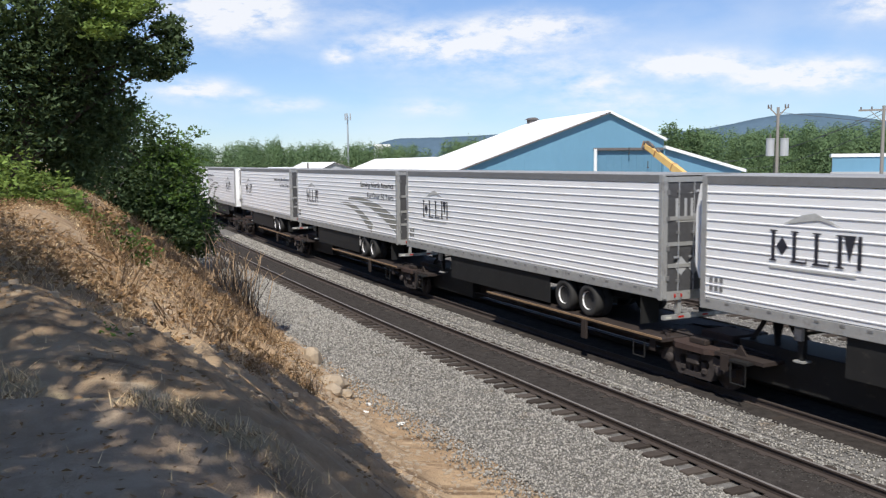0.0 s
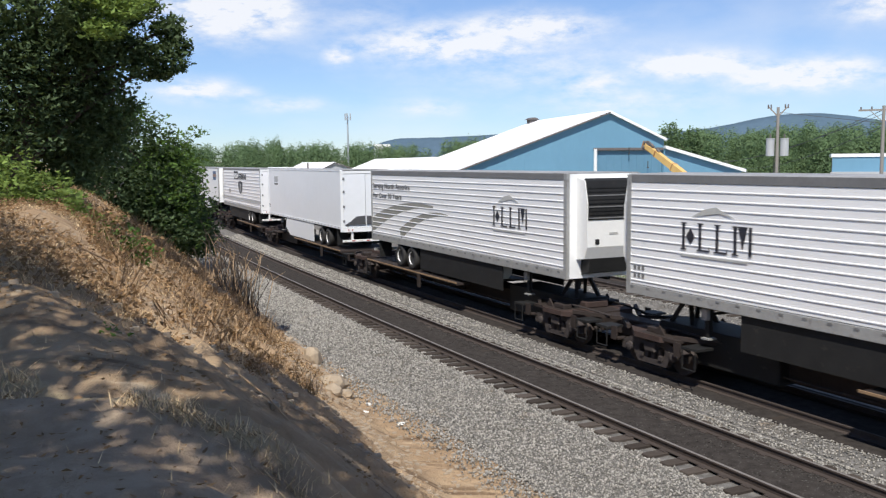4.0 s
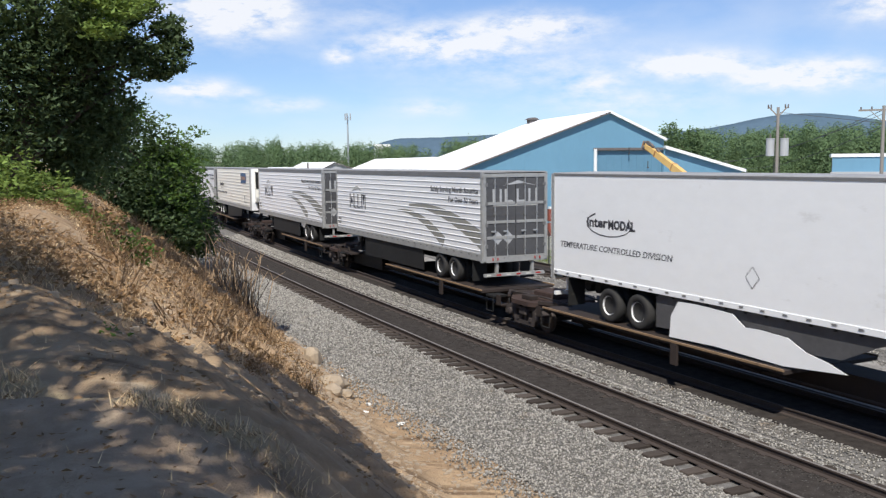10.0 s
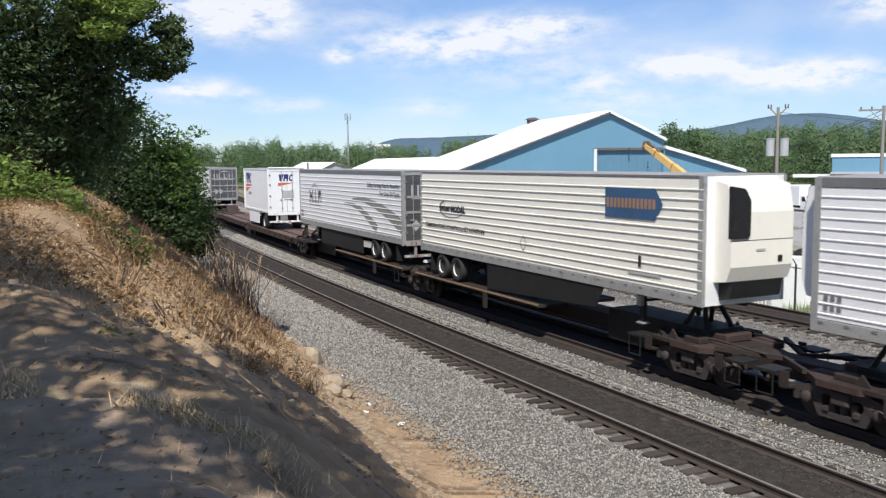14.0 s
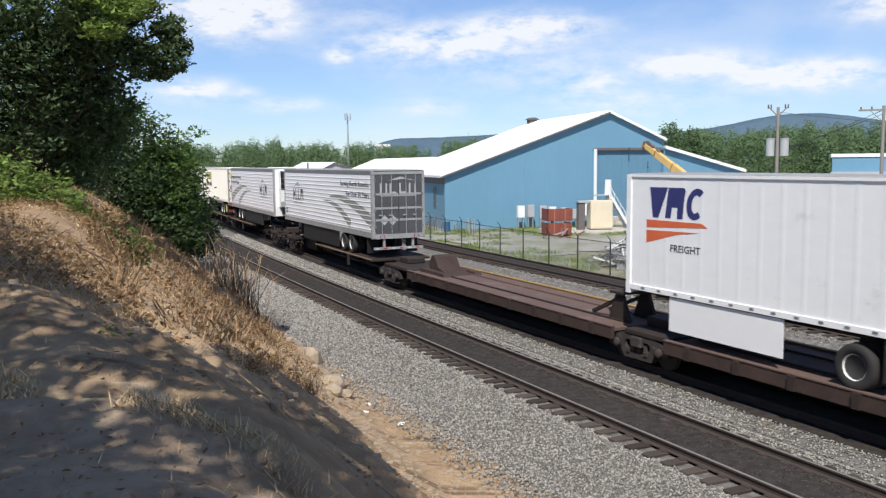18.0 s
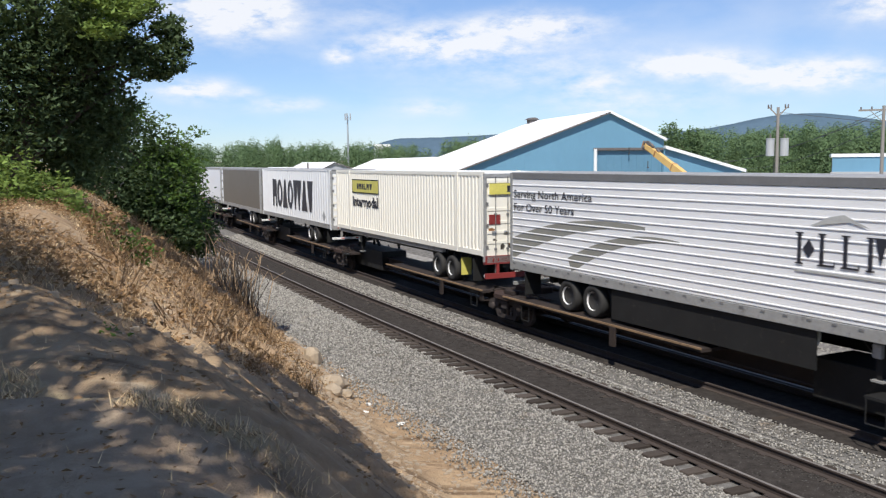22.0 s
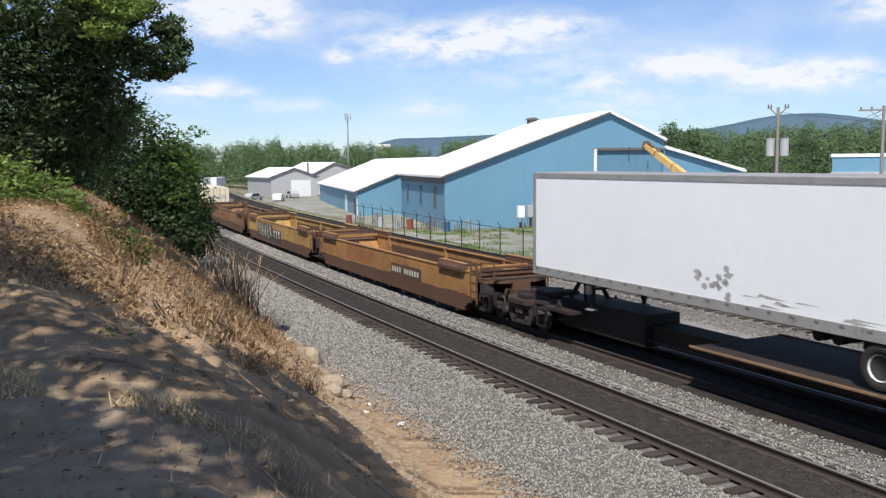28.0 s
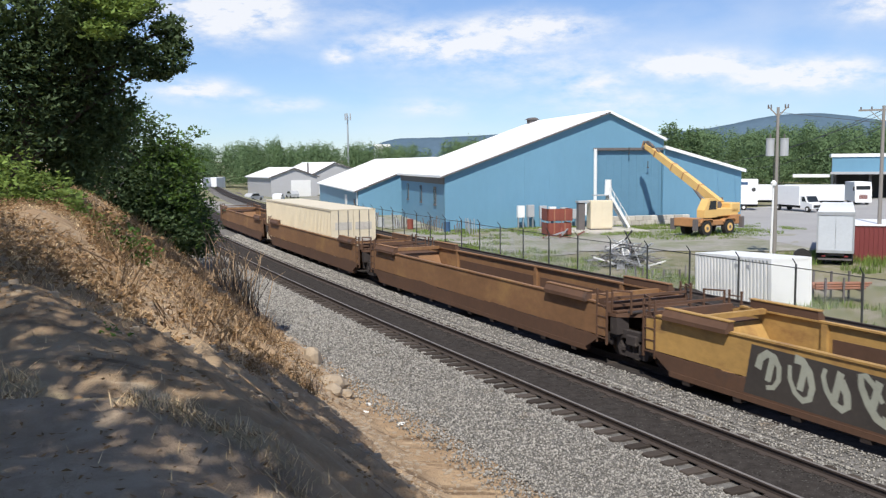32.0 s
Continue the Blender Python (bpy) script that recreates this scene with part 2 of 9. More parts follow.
MAT.update({
    "ground": None,
    "ballast": material("grey crushed stone", (0.15, 0.143, 0.134), 0.9, vary=0.75, scale=16, dirt=(0.085, 0.07, 0.058), dirt_amount=0.4, dirt_scale=0.5, bump=1.0, bump_scale=22, spec=0.12),
    "ballast_dark": material("dark fine stone between rails", (0.044, 0.039, 0.036), 0.9, vary=0.6, scale=14, dirt=(0.06, 0.056, 0.052), dirt_amount=0.3, dirt_scale=1.2, bump=0.6, bump_scale=20, spec=0.03),
    "chip": material("sooty stone chip", (0.06, 0.056, 0.052), 0.9, vary=0.2, scale=9, per_island=0.8, spec=0.03),
    "stone": material("loose ballast stone", (0.268, 0.255, 0.231), 0.9, vary=0.15, scale=9, dirt=(0.3, 0.23, 0.16), dirt_amount=0.3, dirt_scale=1.3, per_island=0.58, spec=0.12),
    "tie": material("weathered creosote timber", (0.066, 0.055, 0.048), 0.9, vary=0.35, scale=5, stretch=(0.3, 2, 2), bump=0.5, bump_scale=25, per_object=0.3, spec=0.03),
    "rail_rust": material("brown rail steel", (0.055, 0.042, 0.036), 0.75, 0.1, vary=0.25, scale=6),
    "rail_head": material("polished rail head", (0.22, 0.2, 0.185), 0.55, 0.25, vary=0.15, scale=8),
    "blue_sheet": material("blue corrugated sheet", (0.135, 0.285, 0.4), 0.5, vary=0.07, scale=0.4, dirt=(0.16, 0.3, 0.42), dirt_amount=0.2, dirt_scale=0.25, stretch=(1, 1, 0.3)),
    "blue_dark": material("blue door sheet", (0.11, 0.235, 0.335), 0.5, vary=0.1, scale=0.5),
    "roof_skin": material("dull weathered aluminium roof skin", (0.3, 0.3, 0.3), 0.6, vary=0.25, scale=2, dirt=(0.14, 0.13, 0.12), dirt_amount=0.4, dirt_scale=1.2, spec=0.3),
    "white_roof": material("white standing seam roof", (0.83, 0.83, 0.82), 0.42, vary=0.04, scale=0.4),
    "fascia": material("dark brown fascia", (0.13, 0.115, 0.11), 0.6, vary=0.15),
    "grey_sheet": material("light grey sheet wall", (0.42, 0.42, 0.43), 0.55, vary=0.07, scale=0.5),
    "glass_dark": material("dark window glass", (0.02, 0.025, 0.03), 0.1, vary=0.1),
    "opening": material("dim garage interior paint", (0.06, 0.06, 0.06), 0.8, vary=0.2),
    "concrete": material("pale concrete block", (0.46, 0.43, 0.38), 0.85, vary=0.2, scale=2, dirt=(0.25, 0.22, 0.18), dirt_amount=0.35, dirt_scale=1.2, bump=0.3, per_object=0.2),
    "white_paint": material("white enamel", (0.78, 0.78, 0.76), 0.4, vary=0.06, scale=2, dirt=(0.45, 0.42, 0.36), dirt_amount=0.12, dirt_scale=2),
    "cream_paint": material("cream enamel", (0.68, 0.6, 0.44), 0.5, vary=0.1, scale=2, dirt=(0.4, 0.3, 0.2), dirt_amount=0.15, dirt_scale=2),
    "pale_grey": material("chalky pale grey enamel", (0.5, 0.53, 0.56), 0.55, vary=0.1, scale=1.5, dirt=(0.3, 0.3, 0.29), dirt_amount=0.25, dirt_scale=1.2),
    "grey_paint": material("grey enamel", (0.4, 0.41, 0.42), 0.5, vary=0.12, scale=2),
    "crane_yellow": material("crane yellow enamel", (0.72, 0.46, 0.16), 0.45, vary=0.12, scale=2, dirt=(0.3, 0.15, 0.04), dirt_amount=0.22, dirt_scale=2),
    "crane_orange": material("orange brown enamel", (0.42, 0.21, 0.085), 0.55, vary=0.2, scale=2, dirt=(0.15, 0.08, 0.04), dirt_amount=0.3, dirt_scale=2),
    "wood_pole": material("weathered pole timber", (0.25, 0.23, 0.21), 0.9, vary=0.25, scale=4, stretch=(3, 3, 0.3), bump=0.4),
    "galvanised": material("galvanised steel", (0.45, 0.46, 0.47), 0.45, 0.5, vary=0.12, scale=4),
    "fence_steel": material("dark fence steel", (0.05, 0.052, 0.05), 0.6, 0.3, vary=0.2),
    "red_sheet": material("dark red corrugated sheet", (0.17, 0.032, 0.03), 0.6, vary=0.2, scale=1, dirt=(0.1, 0.04, 0.03), dirt_amount=0.3, dirt_scale=1.5),
    "red_steel": material("red rack paint", (0.22, 0.06, 0.04), 0.6, vary=0.25, scale=3, dirt=(0.25, 0.1, 0.06), dirt_amount=0.3, dirt_scale=3),
    "orange_pipe": material("orange brown pipe", (0.3, 0.13, 0.075), 0.65, vary=0.3, scale=3, dirt=(0.2, 0.12, 0.09), dirt_amount=0.3, dirt_scale=3),
    "asphalt": material("pale worn yard surface", (0.3, 0.285, 0.255), 0.92, vary=0.4, scale=0.5, dirt=(0.16, 0.18, 0.085), dirt_amount=0.7, dirt_scale=0.22, bump=0.3, bump_scale=8),
    "road": material("grey asphalt lot", (0.31, 0.305, 0.3), 0.9, vary=0.15, scale=0.5, dirt=(0.27, 0.26, 0.25), dirt_amount=0.3, dirt_scale=0.1, bump=0.2, bump_scale=10),
    "bark": material("dark bark", (0.075, 0.058, 0.045), 0.95, vary=0.35, scale=4, stretch=(2, 2, 0.4), bump=0.7),
    "dead_twig": material("dry brown stalk", (0.36, 0.25, 0.15), 0.9, vary=0.3, scale=3, per_island=0.4),
    "straw": material("dry straw grass", (0.62, 0.46, 0.27), 0.9, vary=0.25, scale=2, per_island=0.45),
    "leaf_dark": leaf_material("dark green leaf", (0.085, 0.125, 0.06), (0.12, 0.17, 0.05), 0.35),
    "leaf_shrub": leaf_material("deep green shrub leaf", (0.07, 0.105, 0.05), (0.1, 0.15, 0.045), 0.35),
    "leaf_mid": leaf_material("mid green leaf", (0.08, 0.14, 0.035), (0.17, 0.26, 0.04)),
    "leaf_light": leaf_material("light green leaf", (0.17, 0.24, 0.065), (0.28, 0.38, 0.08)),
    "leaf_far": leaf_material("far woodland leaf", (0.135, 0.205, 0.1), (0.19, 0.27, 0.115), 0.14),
    "leaf_brown": leaf_material("withered brown leaf", (0.3, 0.19, 0.1), (0.32, 0.2, 0.09)),
    "rock": material("tan stone", (0.36, 0.29, 0.21), 0.9, vary=0.25, scale=6, bump=0.5),
    "litter": material("white litter", (0.75, 0.74, 0.7), 0.6, vary=0.1),
    "wire": material("dark cable", (0.05, 0.05, 0.05), 0.6),
    "junk": material("grey scrap metal", (0.3, 0.3, 0.3), 0.5, 0.4, vary=0.3, scale=5, per_island=0.6),
})


# ---- mesh building ----
class Build:
    """Collects vertices and faces of one mesh."""

    def __init__(self):
        self.v, self.f = [], []

    def add(self, verts, faces):
        n = len(self.v)
        self.v += [tuple(p) for p in verts]
        self.f += [tuple(i + n for i in q) for q in faces]
        return self

    def box(self, x0, x1, y0, y1, z0, z1, c=0.0):
        """A box; c chamfers its upright and level edges."""
        if c <= 0:
            return self.add([(x, y, z) for z in (z0, z1) for y in (y0, y1) for x in (x0, x1)],
                            [(0, 2, 3, 1), (4, 5, 7, 6), (0, 1, 5, 4), (1, 3, 7, 5), (3, 2, 6, 7), (2, 0, 4, 6)])

        def ring(d, z):
            return [(x0 + d, y0 + c + d * 0, z), (x0 + c + d * 0, y0 + d, z), (x1 - c, y0 + d, z), (x1 - d, y0 + c, z),
                    (x1 - d, y1 - c, z), (x1 - c, y1 - d, z), (x0 + c, y1 - d, z), (x0 + d, y1 - c, z)]
        rings = [ring(c * 0.7, z0), ring(0, z0 + c), ring(0, z1 - c), ring(c * 0.7, z1)]
        verts = [p for r in rings for p in r]
        faces = [tuple(range(7, -1, -1)), tuple(range(24, 32))]
        for k in range(3):
            faces += [(8 * k + i, 8 * k + (i + 1) % 8, 8 * k + 8 + (i + 1) % 8, 8 * k + 8 + i) for i in range(8)]
        return self.add(verts, faces)

    def tube(self, p0, p1, r0, r1=None, n=8):
        r1 = r0 if r1 is None else r1
        a, b = Vector(p0), Vector(p1)
        d = (b - a).normalized()
        s = d.orthogonal().normalized()
        t = d.cross(s)
        ring = [(math.cos(2 * math.pi * i / n), math.sin(2 * math.pi * i / n)) for i in range(n)]
        verts = [a + (s * c + t * q) * r0 for c, q in ring] + [b + (s * c + t * q) * r1 for c, q in ring]
        return self.add(verts, [(i, (i + 1) % n, n + (i + 1) % n, n + i) for i in range(n)] + [tuple(range(n - 1, -1, -1)), tuple(range(n, 2 * n))])

    def lathe_x(self, profile, x, y, z, n=20):
        """Revolves (offset along x, radius) pairs about the line through (y, z) parallel to x."""
        verts = [(x + o, y + r * math.cos(2 * math.pi * i / n), z + r * math.sin(2 * math.pi * i / n)) for o, r in profile for i in range(n)]
        m = len(profile)
        faces = [(k * n + i, k * n + (i + 1) % n, (k + 1) * n + (i + 1) % n, (k + 1) * n + i) for k in range(m - 1) for i in range(n)]
        if profile[0] != profile[-1]:
            faces += [tuple(range(n - 1, -1, -1)), tuple(range((m - 1) * n, m * n))]
        return self.add(verts, faces)

    def prism(self, outline, axis, a, b):
        """Extrudes a closed outline of pairs along an axis: 'x' outline is (y, z), 'y' is (x, z), 'z' is (x, y)."""
        n = len(outline)

        def place(p, w):
            return {"x": (w, p[0], p[1]), "y": (p[0], w, p[1]), "z": (p[0], p[1], w)}[axis]
        verts = [place(p, a) for p in outline] + [place(p, b) for p in outline]
        return self.add(verts, [tuple(range(n - 1, -1, -1)), tuple(range(n, 2 * n))] + [(i, (i + 1) % n, n + (i + 1) % n, n + i) for i in range(n)])

    def beam(self, p0, p1, w, h=None):
        """A square bar between two points."""
        h = w if h is None else h
        a, b = Vector(p0), Vector(p1)
        d = (b - a).normalized()
        side = d.cross(Vector((0, 0, 1)))
        side = side.normalized() if side.length > 1e-4 else Vector((1, 0, 0))
        up = side.cross(d)
        q = [(-w / 2, -h / 2), (w / 2, -h / 2), (w / 2, h / 2), (-w / 2, h / 2)]
        verts = [a + side * s + up * t for s, t in q] + [b + side * s + up * t for s, t in q]
        return self.add(verts, [(3, 2, 1, 0), (4, 5, 6, 7)] + [(i, (i + 1) % 4, 4 + (i + 1) % 4, 4 + i) for i in range(4)])

    def mesh(self, name, mat, smooth=False):
        me = bpy.data.meshes.new(name)
        me.from_pydata(self.v, [], self.f)
        bm = bmesh.new()
        bm.from_mesh(me)
        bmesh.ops.recalc_face_normals(bm, faces=bm.faces)
        bm.to_mesh(me)
        bm.free()
        me.materials.append(MAT[mat])
        if smooth:
            me.polygons.foreach_set("use_smooth", [True] * len(me.polygons))
        return me


def big_mesh(name, verts, faces, mat, smooth=False):
    """A mesh from arrays, with no clean-up."""
    me = bpy.data.meshes.new(name)
    verts, faces = np.asarray(verts, float), np.asarray(faces, int)
    k = faces.shape[1]
    me.vertices.add(len(verts))
    me.vertices.foreach_set("co", verts.ravel())
    me.loops.add(faces.size)
    me.loops.foreach_set("vertex_index", faces.ravel())
    me.polygons.add(len(faces))
    me.polygons.foreach_set("loop_start", np.arange(0, faces.size, k))
    me.update(calc_edges=True)
    me.materials.append(MAT[mat] if isinstance(mat, str) else mat)
    if smooth:
        me.polygons.foreach_set("use_smooth", [True] * len(me.polygons))
    return me


def part(name, b, mat, parent, label="", smooth=False, m=None):
    me = b.mesh(name, mat, smooth) if isinstance(b, Build) else b
    ob = new(name, me)
    ob.parent = parent
    if m is not None:
        ob.matrix_basis = m
    if label:
        ob["label"] = label
    return ob


def thing(name, label, category, group="", kind="", m=None):
    ob = new(name)
    ob.empty_display_size = 0.3
    if m is not None:
        ob.matrix_basis = m
    return tagged(ob, label, category, group, kind)


def solid(name, b, mat, label, category, group="", kind="", m=None, smooth=False):
    ob = new(name, b.mesh(name, mat, smooth) if isinstance(b, Build) else b)
    if m is not None:
        ob.matrix_basis = m
    return tagged(ob, label, category, group, kind)


SIDE = Matrix(((0, 0, -1, 0), (-1, 0, 0, 0), (0, 1, 0, 0), (0, 0, 0, 1)))
REAR = Matrix(((1, 0, 0, 0), (0, 0, -1, 0), (0, 1, 0, 0), (0, 0, 0, 1)))


def words_mesh(text, height, mat, width=None, shear=0.0, depth=0.004, bold=0.0):
    """Built-in font as a mesh in its own plane, origin at the lower left."""
    cu = bpy.data.curves.new("words", "FONT")
    cu.body, cu.size, cu.extrude, cu.shear, cu.offset = text, height / 0.72, depth, shear, bold
    cu.resolution_u = 2
    ob = bpy.data.objects.new("words", cu)
    scene.collection.objects.link(ob)
    me = bpy.data.meshes.new_from_object(ob.evaluated_get(bpy.context.evaluated_depsgraph_get()))
    bpy.data.objects.remove(ob)
    xs = [v.co.x for v in me.vertices]
    if width and xs:
        s = width / (max(xs) - min(xs))
        me.transform(Matrix.Diagonal((s, 1, 1, 1)))
    me.materials.clear()
    me.materials.append(MAT[mat])
    return me


# ---- track path ----
def bend(y):
    """Sideways drift of the curving line."""
    y = min(max(y, 12.0), 175.0)
    return 0.0011 * (y - 12) ** 2 / 2 - 0.0001 * max(y - 45, 0) ** 2 / 2


def slope_of(y):
    return (bend(y + 0.5) - bend(y - 0.5)) if 12 < y < 174 else (0.0 if y <= 12 else bend(174.9) - bend(173.9))


def line_x(track, y):
    return track + bend(y) + (max(y - 175, 0) * slope_of(200))


def on_line(track, y, z=0.0):
    return Matrix.Translation((line_x(track, y), y, z)) @ Matrix.Rotation(-math.atan(slope_of(y)), 4, "Z")


def gone(t):
    """Metres that the train has run by t seconds."""
    return 12.4755 * t - 0.0251 * t * t / 2 + 0.0002 * t ** 3 / 6


# ---- ground ----
def toe(y):
    d = min(max(y - 13, 0), 60)
    return 6.7 + 0.115 * d - 0.0007 * d * d + (line_x(0, y) - line_x(0, 73) if y > 73 else 0)


def smooth_step(a, b, x):
    x = min(max((x - a) / (b - a), 0), 1)
    return x * x * (3 - 2 * x)


def ground_z(x, y):
    edge = toe(max(y, 0))
    w = edge - x
    if w > 0:
        # fan of washed soil, even eroded face, trodden shelf that ends at a lip
        face = 0.55 * w + 0.25 * max(w - 1.0, 0)
        past = y - (6.55 - 0.9 * x - 0.25 * x * max(x, 0))
        cap = 4.3 + 0.65 * smooth_step(0.0, 3.6, past) + 0.05 * min(max(w - 5.6, 0), 12)
        h = max(0.5 - abs(face - cap), 0) / 0.5
        z = -0.45 + min(face, cap) - h * h * 0.125
        lump = 0.12 * noise.noise(Vector((x * 0.55, y * 0.4, 3))) + 0.06 * noise.noise(Vector((x * 1.7, y * 1.2, 9))) + 0.03 * noise.noise(Vector((x * 4, y * 4, 5)))
        along = y + 0.55 * x + 0.7 * noise.noise(Vector((x * 0.35, y * 0.35, 1)))
        wash = abs(noise.noise(Vector((along * 0.75, x * 0.1, 4)))) + 0.45 * abs(noise.noise(Vector((along * 2.1, x * 0.25, 8))))
        gully = (0.8 * min(wash, 0.55) - 0.24) * smooth_step(0.6, 2.2, w) * (1 - 0.8 * smooth_step(5.0, 6.4, w))
        return z + lump * smooth_step(0, 1.2, w) + gully + 0.35 * smooth_step(25, 45, y) * smooth_step(2, 7, w)
    rel = x - line_x(0, y)
    z = -0.45 + 0.03 * noise.noise(Vector((x * 0.8, y * 0.8, 5)))
    drop = smooth_step(27.0, 30.5, rel)
    z = z * (1 - drop) + (YARD + 0.05 * noise.noise(Vector((x * 0.25, y * 0.25, 7)))) * drop
    far = math.hypot(x, y)
    if far > 230:
        z += 0.008 * (far - 230) * smooth_step(230, 500, far)
    return min(z, 22)


def make_ground():
    xs = np.unique(np.concatenate([np.linspace(-900, -40, 14), np.linspace(-40, -8, 14), np.arange(-8, -1, 0.4), np.arange(-1, 7.5, 0.13), np.arange(7.5, 14.01, 0.4), np.arange(15, 46, 1.5), np.linspace(48, 200, 30), np.linspace(220, 1500, 20)]))
    ys = np.unique(np.concatenate([np.linspace(-500, -30, 10), np.linspace(-28, 0, 12), np.arange(0, 3, 0.4), np.arange(3, 20, 0.13), np.arange(20, 36, 0.3), np.arange(36, 70, 1.0), np.linspace(72, 240, 40), np.linspace(260, 1600, 22)]))
    verts = [(x, y, ground_z(x, y)) for y in ys for x in xs]
    n = len(xs)
    faces = [(j * n + i, j * n + i + 1, (j + 1) * n + i + 1, (j + 1) * n + i) for j in range(len(ys) - 1) for i in range(n - 1)]
    m = bpy.data.materials.new("earth and grass")
    m.use_nodes = True
    nt = m.node_tree
    nodes, links = nt.nodes, nt.links
    p = nodes["Principled BSDF"]
    p.inputs["Roughness"].default_value = 0.95
    p.inputs["Specular IOR Level"].default_value = 0.15
    geo = nodes.new("ShaderNodeNewGeometry")
    sep = nodes.new("ShaderNodeSeparateXYZ")
    links.new(geo.outputs["Position"], sep.inputs[0])

    def tex(scale, detail=6, rough=0.65, stretch=None):
        t = nodes.new("ShaderNodeTexNoise")
        t.inputs["Scale"].default_value, t.inputs["Detail"].default_value, t.inputs["Roughness"].default_value = scale, detail, rough
        if stretch:
            mp = nodes.new("ShaderNodeMapping")
            mp.inputs["Scale"].default_value = stretch
            mp.inputs["Rotation"].default_value = (0, 0, radians(20))
            links.new(geo.outputs["Position"], mp.inputs["Vector"])
            links.new(mp.outputs[0], t.inputs["Vector"])
        else:
            links.new(geo.outputs["Position"], t.inputs["Vector"])
        return t.outputs["Fac"]

    def span(v, a, b, lo=0.0, hi=1.0):
        r = nodes.new("ShaderNodeMapRange")
        r.interpolation_type = "SMOOTHSTEP"
        for k, q in (("From Min", a), ("From Max", b), ("To Min", lo), ("To Max", hi)):
            r.inputs[k].default_value = q
        links.new(v, r.inputs["Value"])
        return r.outputs[0]

    def mix(f, a, b):
        n_ = nodes.new("ShaderNodeMix")
        n_.data_type = "RGBA"
        links.new(f, n_.inputs["Factor"])
        for s, c in ((6, a), (7, b)):
            if isinstance(c, tuple):
                n_.inputs[s].default_value = (*c, 1)
            else:
                links.new(c, n_.inputs[s])
        return n_.outputs[2]

    def plus(a, b, k):
        n_ = nodes.new("ShaderNodeMath")
        n_.operation = "MULTIPLY_ADD"
        links.new(b, n_.inputs[0])
        n_.inputs[1].default_value = k
        links.new(a, n_.inputs[2])
        return n_.outputs[0]

    def times_(a, b):
        n_ = nodes.new("ShaderNodeMath")
        n_.operation = "MULTIPLY"
        links.new(a, n_.inputs[0])
        links.new(b, n_.inputs[1])
        return n_.outputs[0]

    soil = mix(span(tex(0.9, 8), 0.35, 0.7), (0.37, 0.255, 0.155), (0.52, 0.375, 0.235))
    # washed streaks that follow the gullies down the face
    skew = nodes.new("ShaderNodeCombineXYZ")
    down = nodes.new("ShaderNodeMath")
    down.operation = "MULTIPLY"
    links.new(sep.outputs["X"], down.inputs[0])
    down.inputs[1].default_value = 0.22
    links.new(down.outputs[0], skew.inputs[0])
    links.new(plus(sep.outputs["Y"], sep.outputs["X"], 0.6), skew.inputs[1])

    def streak(scale, detail):
        t = nodes.new("ShaderNodeTexNoise")
        t.inputs["Scale"].default_value, t.inputs["Detail"].default_value, t.inputs["Roughness"].default_value = scale, detail, 0.68
        links.new(skew.outputs[0], t.inputs["Vector"])
        return t.outputs["Fac"]

    soil = mix(span(streak(1.5, 7), 0.5, 0.66), soil, (0.19, 0.125, 0.077))
    soil = mix(span(streak(2.3, 5), 0.58, 0.7), soil, (0.55, 0.43, 0.3))
    soil = mix(span(tex(11, 4), 0.55, 0.75), soil, (0.46, 0.37, 0.25))
    # trodden grey path; its dry lip is pale, with sunflecks put into the colour
    sq = nodes.new("ShaderNodeMath")
    sq.operation = "MULTIPLY"
    links.new(sep.outputs["X"], sq.inputs[0])
    links.new(sep.outputs["X"], sq.inputs[1])
    lip = plus(plus(plus(sep.outputs["Y"], sep.outputs["X"], 0.9), sq.outputs[0], 0.25), tex(1.1, 5), 0.9)
    soil = mix(span(lip, 7.5, 6.9), soil, mix(span(tex(2.2, 7), 0.4, 0.65), (0.41, 0.3, 0.205), (0.53, 0.405, 0.285)))
    edge = times_(span(lip, 6.85, 7.0), span(lip, 7.22, 7.05))
    soil = mix(times_(edge, span(tex(1.6, 3), 0.42, 0.58)), soil, (0.6, 0.47, 0.29))
    grass = mix(span(tex(0.12, 7), 0.35, 0.65), (0.13, 0.15, 0.06), (0.24, 0.22, 0.13))
    grass = mix(span(tex(0.5, 8, 0.75), 0.45, 0.62), grass, (0.3, 0.27, 0.21))
    cross = plus(sep.outputs["X"], tex(0.35), 6.0)
    gravel = mix(span(tex(3.0, 6), 0.4, 0.62), (0.24, 0.225, 0.205), (0.33, 0.315, 0.29))
    c = mix(span(cross, 16, 17.5), soil, gravel)
    c = mix(span(cross, 31, 34), c, grass)
    c = mix(span(plus(sep.outputs["X"], tex(0.3), 5.0), -2, -7), c, grass)
    links.new(c, p.inputs["Base Color"])
    b = nodes.new("ShaderNodeBump")
    b.inputs["Strength"].default_value, b.inputs["Distance"].default_value = 1.0, 0.09
    links.new(tex(7, 9, 0.7), b.inputs["Height"])
    links.new(b.outputs[0], p.inputs["Normal"])
    ob = new("ground", big_mesh("ground", verts, faces, m, True))
    tagged(ob, "tan eroded earth bank falling to trackside dirt and grassy yard", "ground", kind="structure")


make_ground()


# ---- tracks ----
STEPS = list(np.arange(-60, 0, 6)) + list(np.arange(0, 70, 2.0)) + list(np.arange(70, 180, 4.0)) + list(np.arange(180, 420, 20.0))


